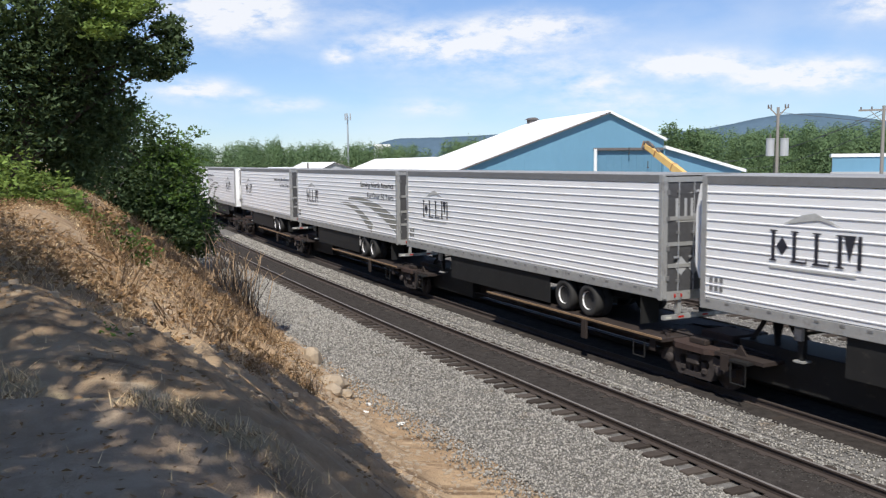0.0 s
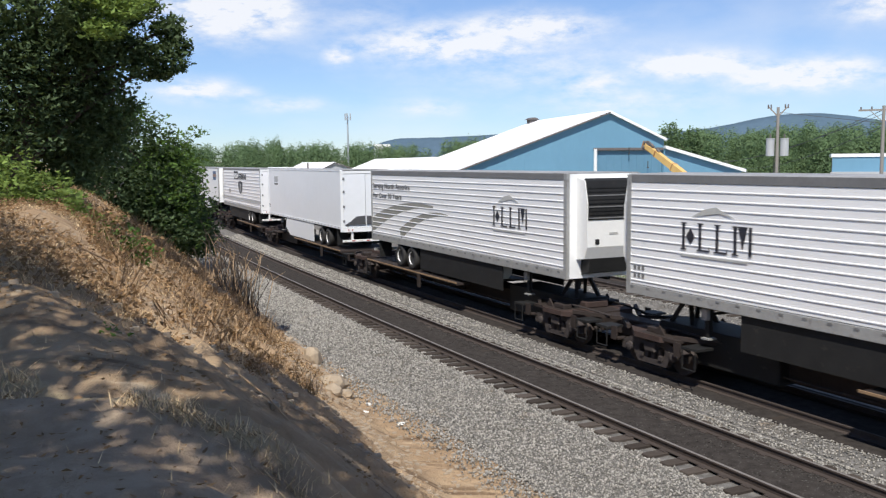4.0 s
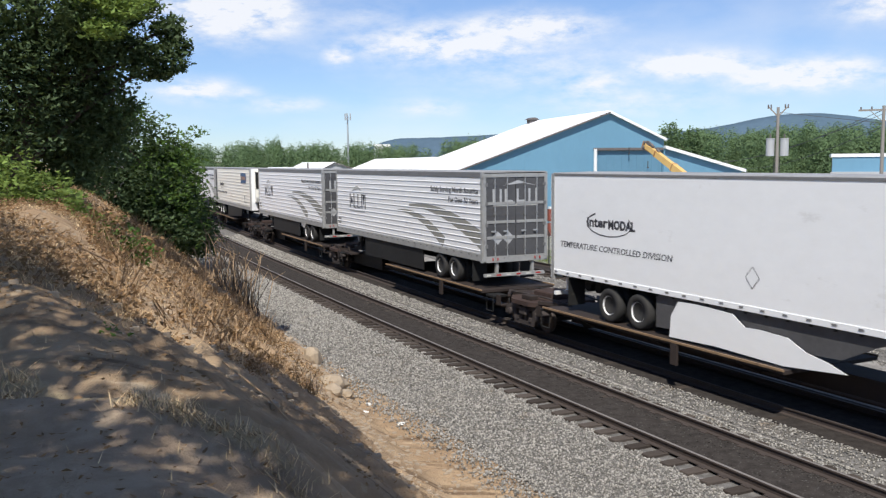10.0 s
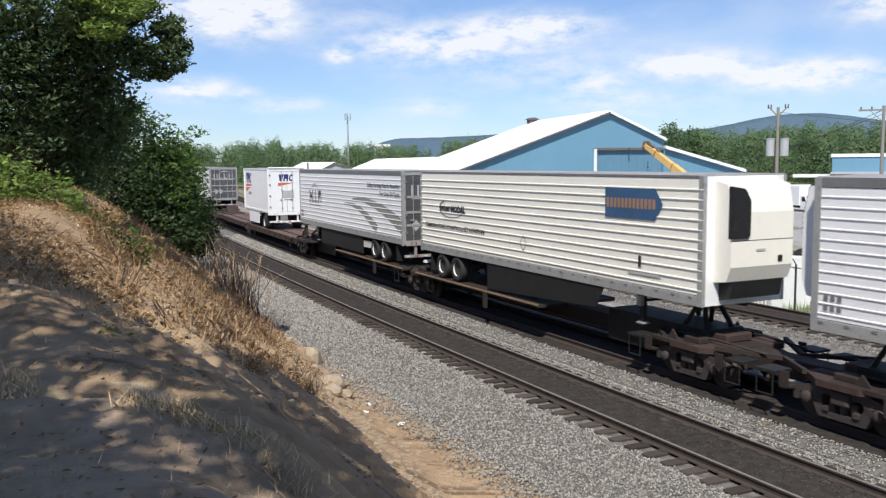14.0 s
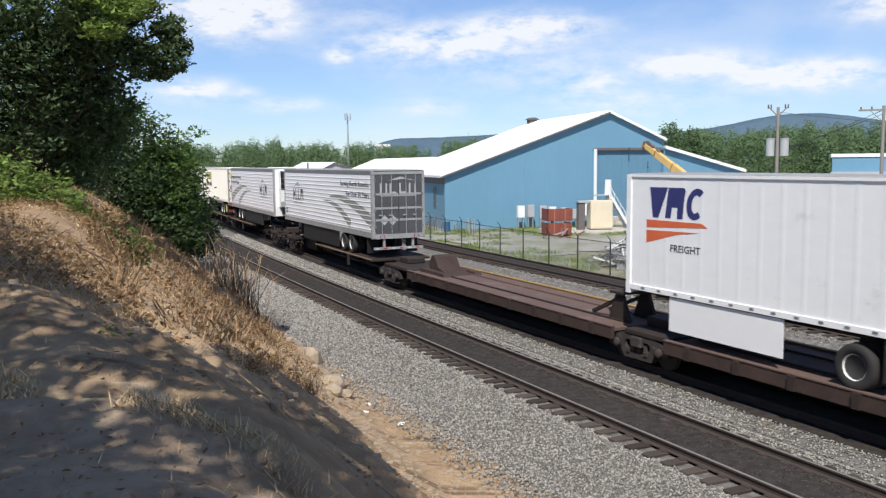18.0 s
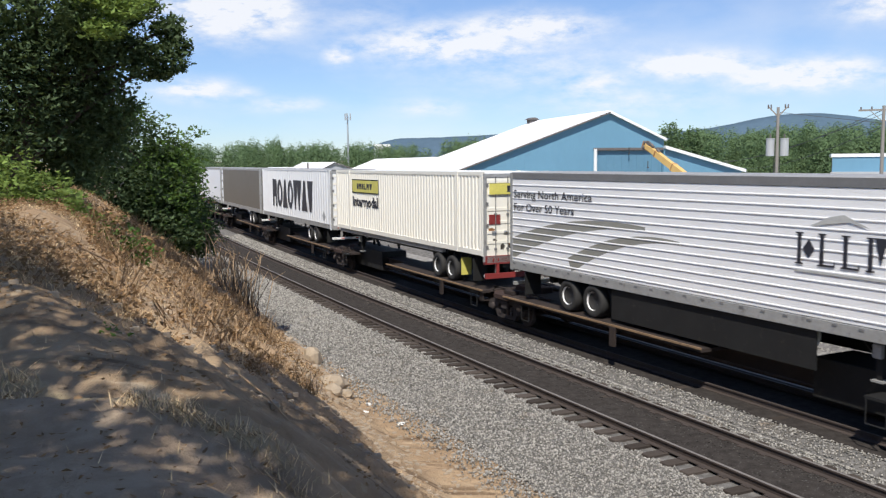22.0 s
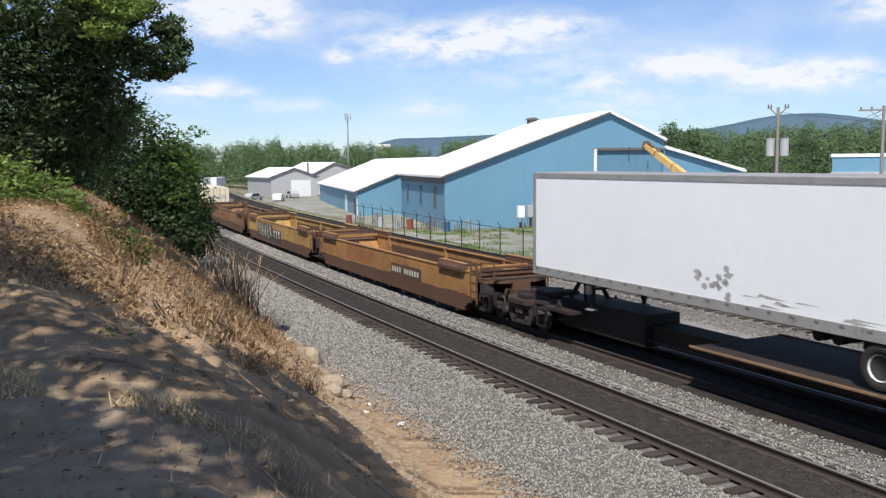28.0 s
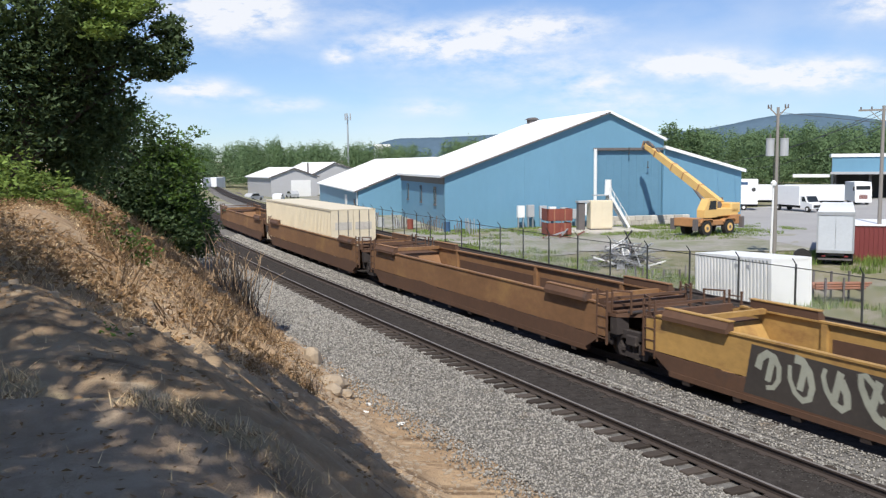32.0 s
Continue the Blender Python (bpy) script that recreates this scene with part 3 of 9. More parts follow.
def swept(track, outline, steps=STEPS):
    b = Build()
    n = len(outline)
    verts = []
    for y in steps:
        mm = on_line(track, float(y))
        verts += [mm @ Vector((x, 0, z)) for x, z in outline]
    faces = [(k * n + i, k * n + (i + 1) % n, (k + 1) * n + (i + 1) % n, (k + 1) * n + i) for k in range(len(steps) - 1) for i in range(n)]
    faces += [tuple(range(n)), tuple(range(len(verts) - n, len(verts)))]
    return b.add(verts, faces)


RAIL = [(-0.075, -0.17), (0.075, -0.17), (0.075, -0.155), (0.012, -0.13), (0.012, -0.045), (0.036, -0.035), (0.036, -0.004), (-0.036, -0.004), (-0.036, -0.035), (-0.012, -0.045), (-0.012, -0.13), (-0.075, -0.155)]
HEAD = [(-0.03, -0.004), (0.03, -0.004), (0.024, 0.0), (-0.024, 0.0)]


# soot: half width of the dark fines, widest on the train's track
def make_track(track, names, left, right, head="rail_head", crest=-0.23, soot=0.7):
    bed = swept(track, [(left - 0.5, -0.62), (left, -0.42 if crest < -0.2 else -0.3), (-1.5, crest), (1.5, crest), (right, -0.42), (right + 0.5, -0.62)])
    solid("ballast_bed", bed, "ballast", "grey crushed stone ballast bed under railway track", "ballast", kind="structure")
    core = swept(track, [(-soot, -0.26), (-soot, -0.17), (0, -0.16), (soot, -0.17), (soot, -0.26)])
    solid("ballast_fines", core, "ballast_dark", "dark stone fines packed between the rails", "ballast", kind="structure")
    for side in (-0.755, 0.755):
        rail = thing("rail", "brown steel rail with worn bright head on ties", "rail", names, "structure")
        part("rail_body", swept(track, [(x + side, z) for x, z in RAIL]), "rail_rust", rail)
        part("rail_head", swept(track, [(x + side, z) for x, z in HEAD]), head, rail, "worn running surface")


make_track(TRACK_1, "rails of the near track", -3.6, 2.1)
# dark brown heads here put the shade under the train into the colour
make_track(TRACK_2, "rails of the train's track", -1.9, 2.4, "rail_rust", -0.19, 1.42)
make_track(TRACK_3, "rails of the yard siding", -2.0, 2.0, "rail_rust")


def make_ties():
    tie = Build().box(-1.3, 1.3, -0.115, 0.115, -0.34, -0.17, 0.015).mesh("tie", "tie")
    plate = Build().box(-0.9, -0.61, -0.09, 0.09, -0.172, -0.152).box(0.61, 0.9, -0.09, 0.09, -0.172, -0.152).mesh("tie_plate", "rail_rust")
    for track, lo, hi, count in ((TRACK_1, 6.0, 76.0, 130), (TRACK_2, 8.0, 70.0, 90), (TRACK_3, 12.0, 60.0, 60)):
        row = thing("tie_row", "weathered dark timber ties bedded in ballast", "railway ties", kind="structure")
        for i in range(count):
            y = lo + i * (0.53 if track == TRACK_1 else 0.6)
            mm = on_line(track, y, 0.012 * noise.noise(Vector((track, y, 0)))) @ pose(0.05 * noise.noise(Vector((y, track, 4))), 0, 0, 0, 0, 1.5 * noise.noise(Vector((y * 3, 1, 2))))
            t = part("tie", tie, "tie", row, m=mm)
            if track == TRACK_1 and y < 40:
                part("tie_plate", plate, "rail_rust", t)


make_ties()
# ---- train ----
MOVERS = []      # (thing, its place along the train in metres)
WHEELS = []      # (wheelset, its thing's place along the train, metres from that place)
LOW, TOP, HALF = 2.13, 5.1, 1.3


def ribbed_side(length, x_out, z0, z1, pitch, depth, inset=0.0):
    """A side sheet with level ribs, built as one folded profile."""
    pts = [(0.04, z0)]
    z = z0
    while z + pitch < z1:
        pts += [(0.0, z + 0.02), (0.0, z + pitch * 0.46), (-depth, z + pitch * 0.51), (-depth, z + pitch * 0.61), (0.0, z + pitch * 0.66), (0.0, z + pitch * 0.98)]
        z += pitch
    pts += [(0.0, z1 - 0.01), (0.03, z1)]
    sgn = -1 if x_out < 0 else 1
    outline = [(x_out - sgn * q[0], q[1]) for q in pts]
    b = Build()
    n = len(outline)
    verts = [(p[0], -length / 2 + inset, p[1]) for p in outline] + [(p[0], length / 2 - inset, p[1]) for p in outline]
    return b.add(verts, [(i, i + 1, n + i + 1, n + i) for i in range(n - 1)])


def post_side(length, x_out, z0, z1, pitch, depth, width=0.5):
    """A side sheet with upright corrugations."""
    sgn = -1 if x_out < 0 else 1
    ys, xs = [], []
    y = -length / 2
    while y < length / 2 - 1e-3:
        w = min(pitch, length / 2 - y)
        for f_, d in ((0.0, 0), (0.5 - width / 2, 0), (0.5 - width / 2 + 0.1, depth), (0.5 + width / 2 - 0.1, depth), (0.5 + width / 2, 0)):
            ys.append(y + f_ * w)
            xs.append(x_out + sgn * d)
        y += pitch
    ys.append(length / 2)
    xs.append(x_out)
    n = len(ys)
    b = Build()
    return b.add([(x, y_, z0) for x, y_ in zip(xs, ys)] + [(x, y_, z1) for x, y_ in zip(xs, ys)], [(i, i + 1, n + i + 1, n + i) for i in range(n - 1)])


SHARED = {}


def shared(key, fn):
    if key not in SHARED:
        SHARED[key] = fn()
    return SHARED[key]


def road_wheel(parent, x, y, z):
    """A pair of tyres on one hub, outer face to the near or far side."""
    s = -1 if x < 0 else 1
    ty = shared(("tyre", s), lambda: Build().lathe_x([(o, q * 0.93) for o, q in [(s * 0.0, 0.28), (s * 0.0, 0.46), (s * 0.03, 0.5), (s * 0.13, 0.515), (s * 0.24, 0.515), (s * 0.27, 0.47), (s * 0.3, 0.47), (s * 0.33, 0.515), (s * 0.44, 0.515), (s * 0.54, 0.5), (s * 0.57, 0.46), (s * 0.565, 0.29), (s * 0.52, 0.284)]], 0, 0, 0, 24).mesh("tyre", "tyre", True))
    rm = shared(("rim", s), lambda: Build().lathe_x([(o, q * 0.93) for o, q in [(s * 0.39, 0.252), (s * 0.38, 0.27), (s * 0.545, 0.284), (s * 0.556, 0.289), (s * 0.56, 0.284), (s * 0.548, 0.274), (s * 0.39, 0.252)]], 0, 0, 0, 20).mesh("rim", "rim", False))
    # disc colour carries the shade inside the deep rim, with grime over it
    hub = shared(("hub", s), lambda: Build().lathe_x([(o, q * 0.93) for o, q in [(s * 0.3, 0.1), (s * 0.34, 0.256), (s * 0.385, 0.25), (s * 0.375, 0.13), (s * 0.47, 0.115), (s * 0.5, 0.07)]], 0, 0, 0, 16).mesh("hub", "wheel_disc", False))
    w = thing("wheel", "", "")
    w.parent = parent
    w.matrix_basis = pose(x, y, z)
    for k in ("label", "category"):
        if k in w:
            del w[k]
    part("tyre", ty, "tyre", w)
    part("rim", rm, "rim", w)
    part("hub", hub, "wheel_disc", w)
    return w


def reefer_unit(parent, y, d, style):
    """Cooling unit on the nose; d is -1 or 1, the way it faces."""
    def yy(a):
        return y + d * a
    lo, hi = 2.55, 4.98
    body = Build()
    body.prism([(yy(0), lo), (yy(0.42), lo + 0.05), (yy(0.56), lo + 0.4), (yy(0.56), hi - 0.75), (yy(0.42), hi - 0.1), (yy(0), hi)], "x", -0.98, 0.98)
    u = part("cooling_unit", body, "white_paint" if style == "grille" else "trailer_cream", parent, "white cooling unit with dark grille" if style == "grille" else "cream cooling unit with dark intake")
    g = Build()
    n, z0, z1, half = 9, 3.72, 4.95, 0.95
    if style == "grille":
        g.prism([(yy(0.5), z0), (yy(0.585), z0 + 0.03), (yy(0.585), 4.24), (yy(0.46), 4.88), (yy(0.36), z1)], "x", -half, half)
        part("grille", g, "black", u, "dark louvred grille")
    else:
        n = 0
        part("intake", Build().prism([(-0.99, 3.62), (-0.5, 3.62), (-0.42, 3.7), (-0.42, 4.5), (-0.6, 4.78), (-0.99, 4.84)], "y", *sorted((yy(0.48), yy(0.6)))), "black", u, "tall dark intake window")
        part("panel_seam", Build().box(-0.99, 0.99, *sorted((yy(0.55), yy(0.565))), 3.56, 3.58), "dark_rail", u)
    for i in range(n):
        z = z0 + 0.08 + (z1 - z0 - 0.25) * i / n
        out = 0.59 - max(z - 4.24, 0) * 0.195
        part("louvre", Build().beam((-half, yy(out), z), (half, yy(out), z), 0.03, 0.035), "dark_rail" if i % 3 == 0 else "black", u)
    part("skirt", Build().prism([(yy(0), 2.1), (yy(0.36), 2.18), (yy(0.45), lo + 0.05), (yy(0), lo + 0.02)], "x", -0.8, 0.8), "black", u, "black lower shroud")
    for x in (-0.7, 0.45) if style == "grille" else (0.5,):
        part("latch", Build().box(x, x + 0.14, yy(0.552) - 0.02, yy(0.552) + 0.02, 3.02, 3.18), "black", u)
    part("badge", Build().box(-0.2, 0.1, yy(0.565) - 0.006, yy(0.565) + 0.006, 3.3, 3.36), "faint", u)


def rear_doors(parent, y, d, mat, rods=4, style="plain"):
    """Two hinged doors in a frame on the tail; d is the way they face."""
    lo, hi = LOW, TOP - 0.06

    def box(b, x0, x1, a0, a1, z0, z1):
        ya, yb = sorted((y + d * a0, y + d * a1))
        return b.box(x0, x1, ya, yb, z0, z1)
    fr = Build()
    box(fr, -1.3, -1.18, -0.02, 0.05, lo - 0.16, hi)
    box(fr, 1.18, 1.3, -0.02, 0.05, lo - 0.16, hi)
    box(fr, -1.18, 1.18, -0.02, 0.05, hi - 0.13, hi)
    box(fr, -1.18, 1.18, -0.02, 0.06, lo - 0.2, lo + 0.02)
    part("rear_frame", fr, "grey_rail" if style != "white" else "trailer_white", parent)
    for s in (-1, 1):
        x0, x1 = (-1.17, -0.012) if s < 0 else (0.012, 1.17)
        db = Build()
        box(db, x0, x1, -0.03, 0.03, lo + 0.03, hi - 0.14)
        door = part("rear_door", db, mat, parent)
        if style in ("steel", "box"):
            for z in ((2.75, 3.3, 3.95) if style == "steel" else (2.6, 2.95, 3.3, 3.75, 4.3, 4.72)):
                part("door_rib", box(Build(), x0 + 0.02, x1 - 0.02, 0.03, 0.05, z, z + 0.1), "grey_rail" if style == "steel" else "trailer_cream", door)
        for i in range(rods // 2):
            x = x0 + (x1 - x0) * (0.3 + 0.42 * i) if s > 0 else x1 - (x1 - x0) * (0.3 + 0.42 * i)
            rod = part("lock_rod", Build().tube((x, y + d * 0.075, lo - 0.02), (x, y + d * 0.075, hi - 0.1), 0.017, n=6), "galvanised" if mat != "trailer_cream" else "dark_rail", door)
            part("rod_handle", box(Build(), x - 0.16, x + 0.02, 0.085, 0.11, 3.0, 3.05), "galvanised", rod)
            for z in (lo + 0.25, 3.6, hi - 0.4):
                part("rod_guide", box(Build(), x - 0.04, x + 0.04, 0.03, 0.09, z, z + 0.07), "dark_rail", rod)
        for z in (lo + 0.3, lo + 1.05, lo + 1.8, hi - 0.45):
            xx = x0 if s < 0 else x1
            part("hinge", box(Build(), xx - 0.05, xx + 0.05, 0.03, 0.062, z, z + 0.12), "dark_rail", door)
    for s in (-1, 1):
        for k in range(2):
            x = s * (0.95 - 0.2 * k)
            part("tail_lamp", Build().lathe_x([(0, 0.02), (0, 0.055), (0.02, 0.055)], x, y + d * 0.06, lo - 0.09, 10), "red_glass", parent)
        part("bumper_post", box(Build(), s * 0.72 - 0.05, s * 0.72 + 0.05, -0.12, 0.0, 1.52, lo - 0.18), "white_paint" if style == "white" else "grey_rail", parent)
        part("mud_flap", box(Build(), s * 0.98 - 0.3, s * 0.98 + 0.3, -0.85, -0.84, 1.2, lo - 0.1), "black", parent)
    part("rear_bumper", box(Build(), -1.22, 1.22, -0.1, 0.0, 1.42, 1.53), "grey_rail" if style == "steel" else ("white_paint" if style != "container" else "red_frame"), parent)
    for i in range(6):
        part("reflector", box(Build(), -1.15 + i * 0.4, -0.97 + i * 0.4, 0.0, 0.006, 1.45, 1.5), "red_glass" if i % 2 else "white_mark", parent)


def running_gear(parent, ends, wheel_y, gear_y, colour="black", skirt=None):
    """Tandem axles, slider, landing legs and underframe."""
    for s in (-1, 1):
        part("underframe_rail", Build().box(*sorted((s * 0.43, s * 0.55)), min(ends) + 0.4, max(ends) - 0.4, LOW - 0.32, LOW - 0.12), colour, parent)
        part("slider_rail", Build().box(*sorted((s * 0.44, s * 0.62)), wheel_y - 1.5, wheel_y + 1.5, 1.62, 1.82), colour, parent)
    cross = Build()
    y = min(ends) + 0.6
    while y < max(ends) - 0.5:
        cross.box(-1.24, 1.24, y, y + 0.06, LOW - 0.12, LOW - 0.02)
        y += 0.6
    part("cross_members", cross, colour, parent)["kind"] = "stuff"
    for dy in (-0.62, 0.62):
        part("axle", Build().tube((-1.05, wheel_y + dy, 1.485), (1.05, wheel_y + dy, 1.485), 0.075, n=8), "black", parent)
        for s in (-1, 1):
            part("suspension", Build().box(*sorted((s * 0.46, s * 0.62)), wheel_y + dy - 0.3, wheel_y + dy + 0.35, 1.4, 1.64), "black", parent)
            road_wheel(parent, s * 0.71, wheel_y + dy, 1.485)
    for s in (-1, 1):
        leg = part("landing_leg", Build().box(s * 0.95 - 0.06, s * 0.95 + 0.06, gear_y - 0.07, gear_y + 0.07, 1.3, LOW - 0.1).box(s * 0.95 - 0.045, s * 0.95 + 0.045, gear_y - 0.05, gear_y + 0.05, 1.18, 1.3), colour, parent)
        part("leg_foot", Build().box(s * 0.95 - 0.13, s * 0.95 + 0.13, gear_y - 0.13, gear_y + 0.13, 1.14, 1.18), "grey_rail", leg)
        part("leg_brace", Build().beam((s * 0.95, gear_y, 1.5), (s * 0.5, gear_y + 0.9, LOW - 0.2), 0.05), colour, parent)
        part("leg_gearbox", Build().box(*sorted((s * 1.0, s * 1.12)), gear_y - 0.1, gear_y + 0.1, 1.62, 1.9, 0.02), "grey_rail", leg)
    part("leg_cross_rod", Build().beam((-0.95, gear_y, 1.75), (0.95, gear_y, 1.75), 0.06), colour, parent)
    for k, wy in enumerate((wheel_y + 2.3, wheel_y + 2.8)):
        part("air_tank", Build().tube((-0.4, wy, 1.68), (0.4, wy, 1.68), 0.15, n=10), colour, parent)


SKIN = {}        # how far out lettering lies on a trailer, by its name


def skin_of(parent, x):
    return SKIN.get(parent.name, -HALF - 0.022) if x is None else x


def panel(name, parent, outline, mat, x=None, label="", t=0.003):
    """A flat decal on the near side from an outline of (y, z)."""
    x = skin_of(parent, x)
    b = Build()
    n = len(outline)
    b.add([(x, p[0], p[1]) for p in outline] + [(x + t, p[0], p[1]) for p in outline], [tuple(range(n)), tuple(range(2 * n - 1, n - 1, -1))] + [(i, n + i, n + (i + 1) % n, (i + 1) % n) for i in range(n)])
    return part(name, b, mat, parent, label)


def ribbon(name, parent, centre, widths, mat, x=None, bands=()):
    """A curved stripe along a centre line of (y, z); bands: the levels (z0, z1) between ribs on which it is painted."""
    x = skin_of(parent, x)
    b = Build()
    left, right = [], []
    for i, (y, z) in enumerate(centre):
        a, c = centre[max(i - 1, 0)], centre[min(i + 1, len(centre) - 1)]
        d = Vector((c[0] - a[0], c[1] - a[1])).normalized()
        w = widths[0] + (widths[1] - widths[0]) * i / (len(centre) - 1)
        for row, k in ((left, 1), (right, -1)):
            row.append((x, min(max(y - k * d.y * w / 2, -8.03), 8.03), max(z + k * d.x * w / 2, 2.24) if name == "stripe" else z + k * d.x * w / 2))
    n = len(left)
    if not bands:
        b.add(left + right, [(i, i + 1, n + i + 1, n + i) for i in range(n - 1)])
        return part(name, b, mat, parent)
    whole = bmesh.new()
    for z0, z1 in bands:
        bm = bmesh.new()
        vs = [bm.verts.new(p) for p in left + right]
        for i in range(n - 1):
            bm.faces.new((vs[i], vs[i + 1], vs[n + i + 1], vs[n + i]))
        for z, way in ((z0, -1), (z1, 1)):
            bmesh.ops.bisect_plane(bm, geom=bm.verts[:] + bm.edges[:] + bm.faces[:], plane_co=(x, 0, z), plane_no=(0, 0, way), clear_outer=True)
        made = {v: whole.verts.new(v.co) for v in bm.verts}
        for f in bm.faces:
            whole.faces.new([made[v] for v in f.verts])
        bm.free()
    me = bpy.data.meshes.new(name)
    whole.to_mesh(me)
    whole.free()
    me.materials.append(MAT[mat])
    return part(name, me, mat, parent)


def side_words(parent, text, y, z, height, mat="ink", width=None, shear=0.0, x=None, bold=0.0):
    x = skin_of(parent, x)
    return part("lettering", words_mesh(text, height, mat, width, shear, depth=0.002, bold=bold), mat, parent, m=Matrix.Translation((x, y, z)) @ SIDE)


def stripes_mark(parent, y, z, w, h, mat="ink", x=None):
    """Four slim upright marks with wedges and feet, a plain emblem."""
    x = skin_of(parent, x)
    for i in range(4):
        y0 = y - w * (i * 0.26)
        b = Build()
        stem = 0.042 * w
        b.box(x - 0.002, x + 0.002, y0 - stem, y0, z, z + h)
        b.box(x - 0.002, x + 0.002, y0 - stem - 0.025 * w, y0 + 0.025 * w, z, z + h * 0.045)
        b.box(x - 0.002, x + 0.002, y0 - stem - 0.025 * w, y0 + 0.025 * w, z + h * 0.955, z + h)
        part("emblem", b, mat, parent)
        if i == 0:
            panel("emblem", parent, [(y0 - 0.06 * w, z + h * 0.5), (y0 - 0.13 * w, z + h * 0.2), (y0 - 0.2 * w, z + h * 0.5), (y0 - 0.13 * w, z + h * 0.8)], mat, x)
        elif i == 3:
            panel("emblem", parent, [(y0 - 0.06 * w, z + h), (y0 - 0.125 * w, z + h * 0.2), (y0 - 0.19 * w, z + h)], mat, x)
            panel("emblem", parent, [(y0 - 0.21 * w, z), (y0 - 0.25 * w, z), (y0 - 0.25 * w, z + h), (y0 - 0.21 * w, z + h)], mat, x)
        else:
            panel("emblem", parent, [(y0 - stem, z), (y0 - 0.17 * w, z), (y0 - 0.17 * w, z + h * 0.2), (y0 - 0.155 * w, z + h * 0.06), (y0 - stem, z + h * 0.06)], mat, x)


def swoosh(parent, y0, flip):
    """Two arching stripes that widen as they fall; flip turns their fall round."""
    s = 1 if flip else -1
    for start, end, z0, z1, wid in ((0.0, 4.7, 3.42, 2.4, (0.08, 0.46)), (1.3, 8.5, 3.7, 2.45, (0.08, 0.7))):
        c = []
        for i in range(19):
            a = i / 18
            c.append((y0 + s * (start + (end - start) * a), z0 + (z1 - z0) * a ** 1.9 + 0.1 * math.sin(a * 3.1)))
        ribbon("stripe", parent, c, wid, "swoosh", -HALF - 0.003, [(LOW + 0.09 + 0.215 * (k + 0.68), LOW + 0.09 + 0.215 * (k + 1.45)) for k in range(-1, 13)])


def trailer_shell(name, label, length, side, top_mat, roof="roof_skin", group="trailers on the train", nose=-1, rail=("grey_rail", 0.19), low_mat="grey_rail", post="grey_rail"):
    t = thing(name, label, "trailer", group)
    h = length / 2
    for s in (-1, 1):
        part("side_wall", side(s), top_mat, t)
        part("top_rail", Build().box(*sorted((s * 1.27, s * 1.315)), -h, h, TOP - 0.01 - rail[1], TOP - 0.01), rail[0], t)
        low = part("bottom_rail", Build().box(*sorted((s * 1.24, s * 1.318)), -h, h, LOW - (0.16 if low_mat == "grey_rail" else 0.05), LOW + 0.09, 0.008), low_mat, t)
        if s < 0:
            for i in range(int(length / 0.62)):
                part("clearance_clip", shared("clip", lambda: Build().box(-0.012, 0.0, -0.06, 0.06, -0.02, 0.025).mesh("clip", "dark_rail")), "", low, m=pose(-1.319, -h + 0.4 + i * 0.62, LOW + 0.03))
    part("roof", Build().prism([(-1.29, TOP - 0.03), (1.29, TOP - 0.03), (1.24, TOP + 0.012), (0, TOP + 0.03), (-1.24, TOP + 0.012)], "y", -h, h), roof, t)
    part("floor", Build().box(-1.24, 1.24, -h + 0.02, h - 0.02, LOW - 0.02, LOW + 0.05), "dark_rail", t)
    part("front_wall", Build().box(-1.27, 1.27, *sorted((nose * h, nose * (h - 0.06))), LOW - 0.15, TOP - 0.03), "trailer_white", t)
    for s in (-1, 1):
        part("corner_post", Build().box(*sorted((s * 1.22, s * 1.322)), *sorted((nose * (h + 0.004), nose * (h - 0.16))), LOW - 0.16, TOP - 0.01), post, t)
        part("corner_post", Build().box(*sorted((s * 1.22, s * 1.322)), *sorted((-nose * (h + 0.004), -nose * (h - 0.13))), LOW - 0.2, TOP - 0.01), post, t)
    return t


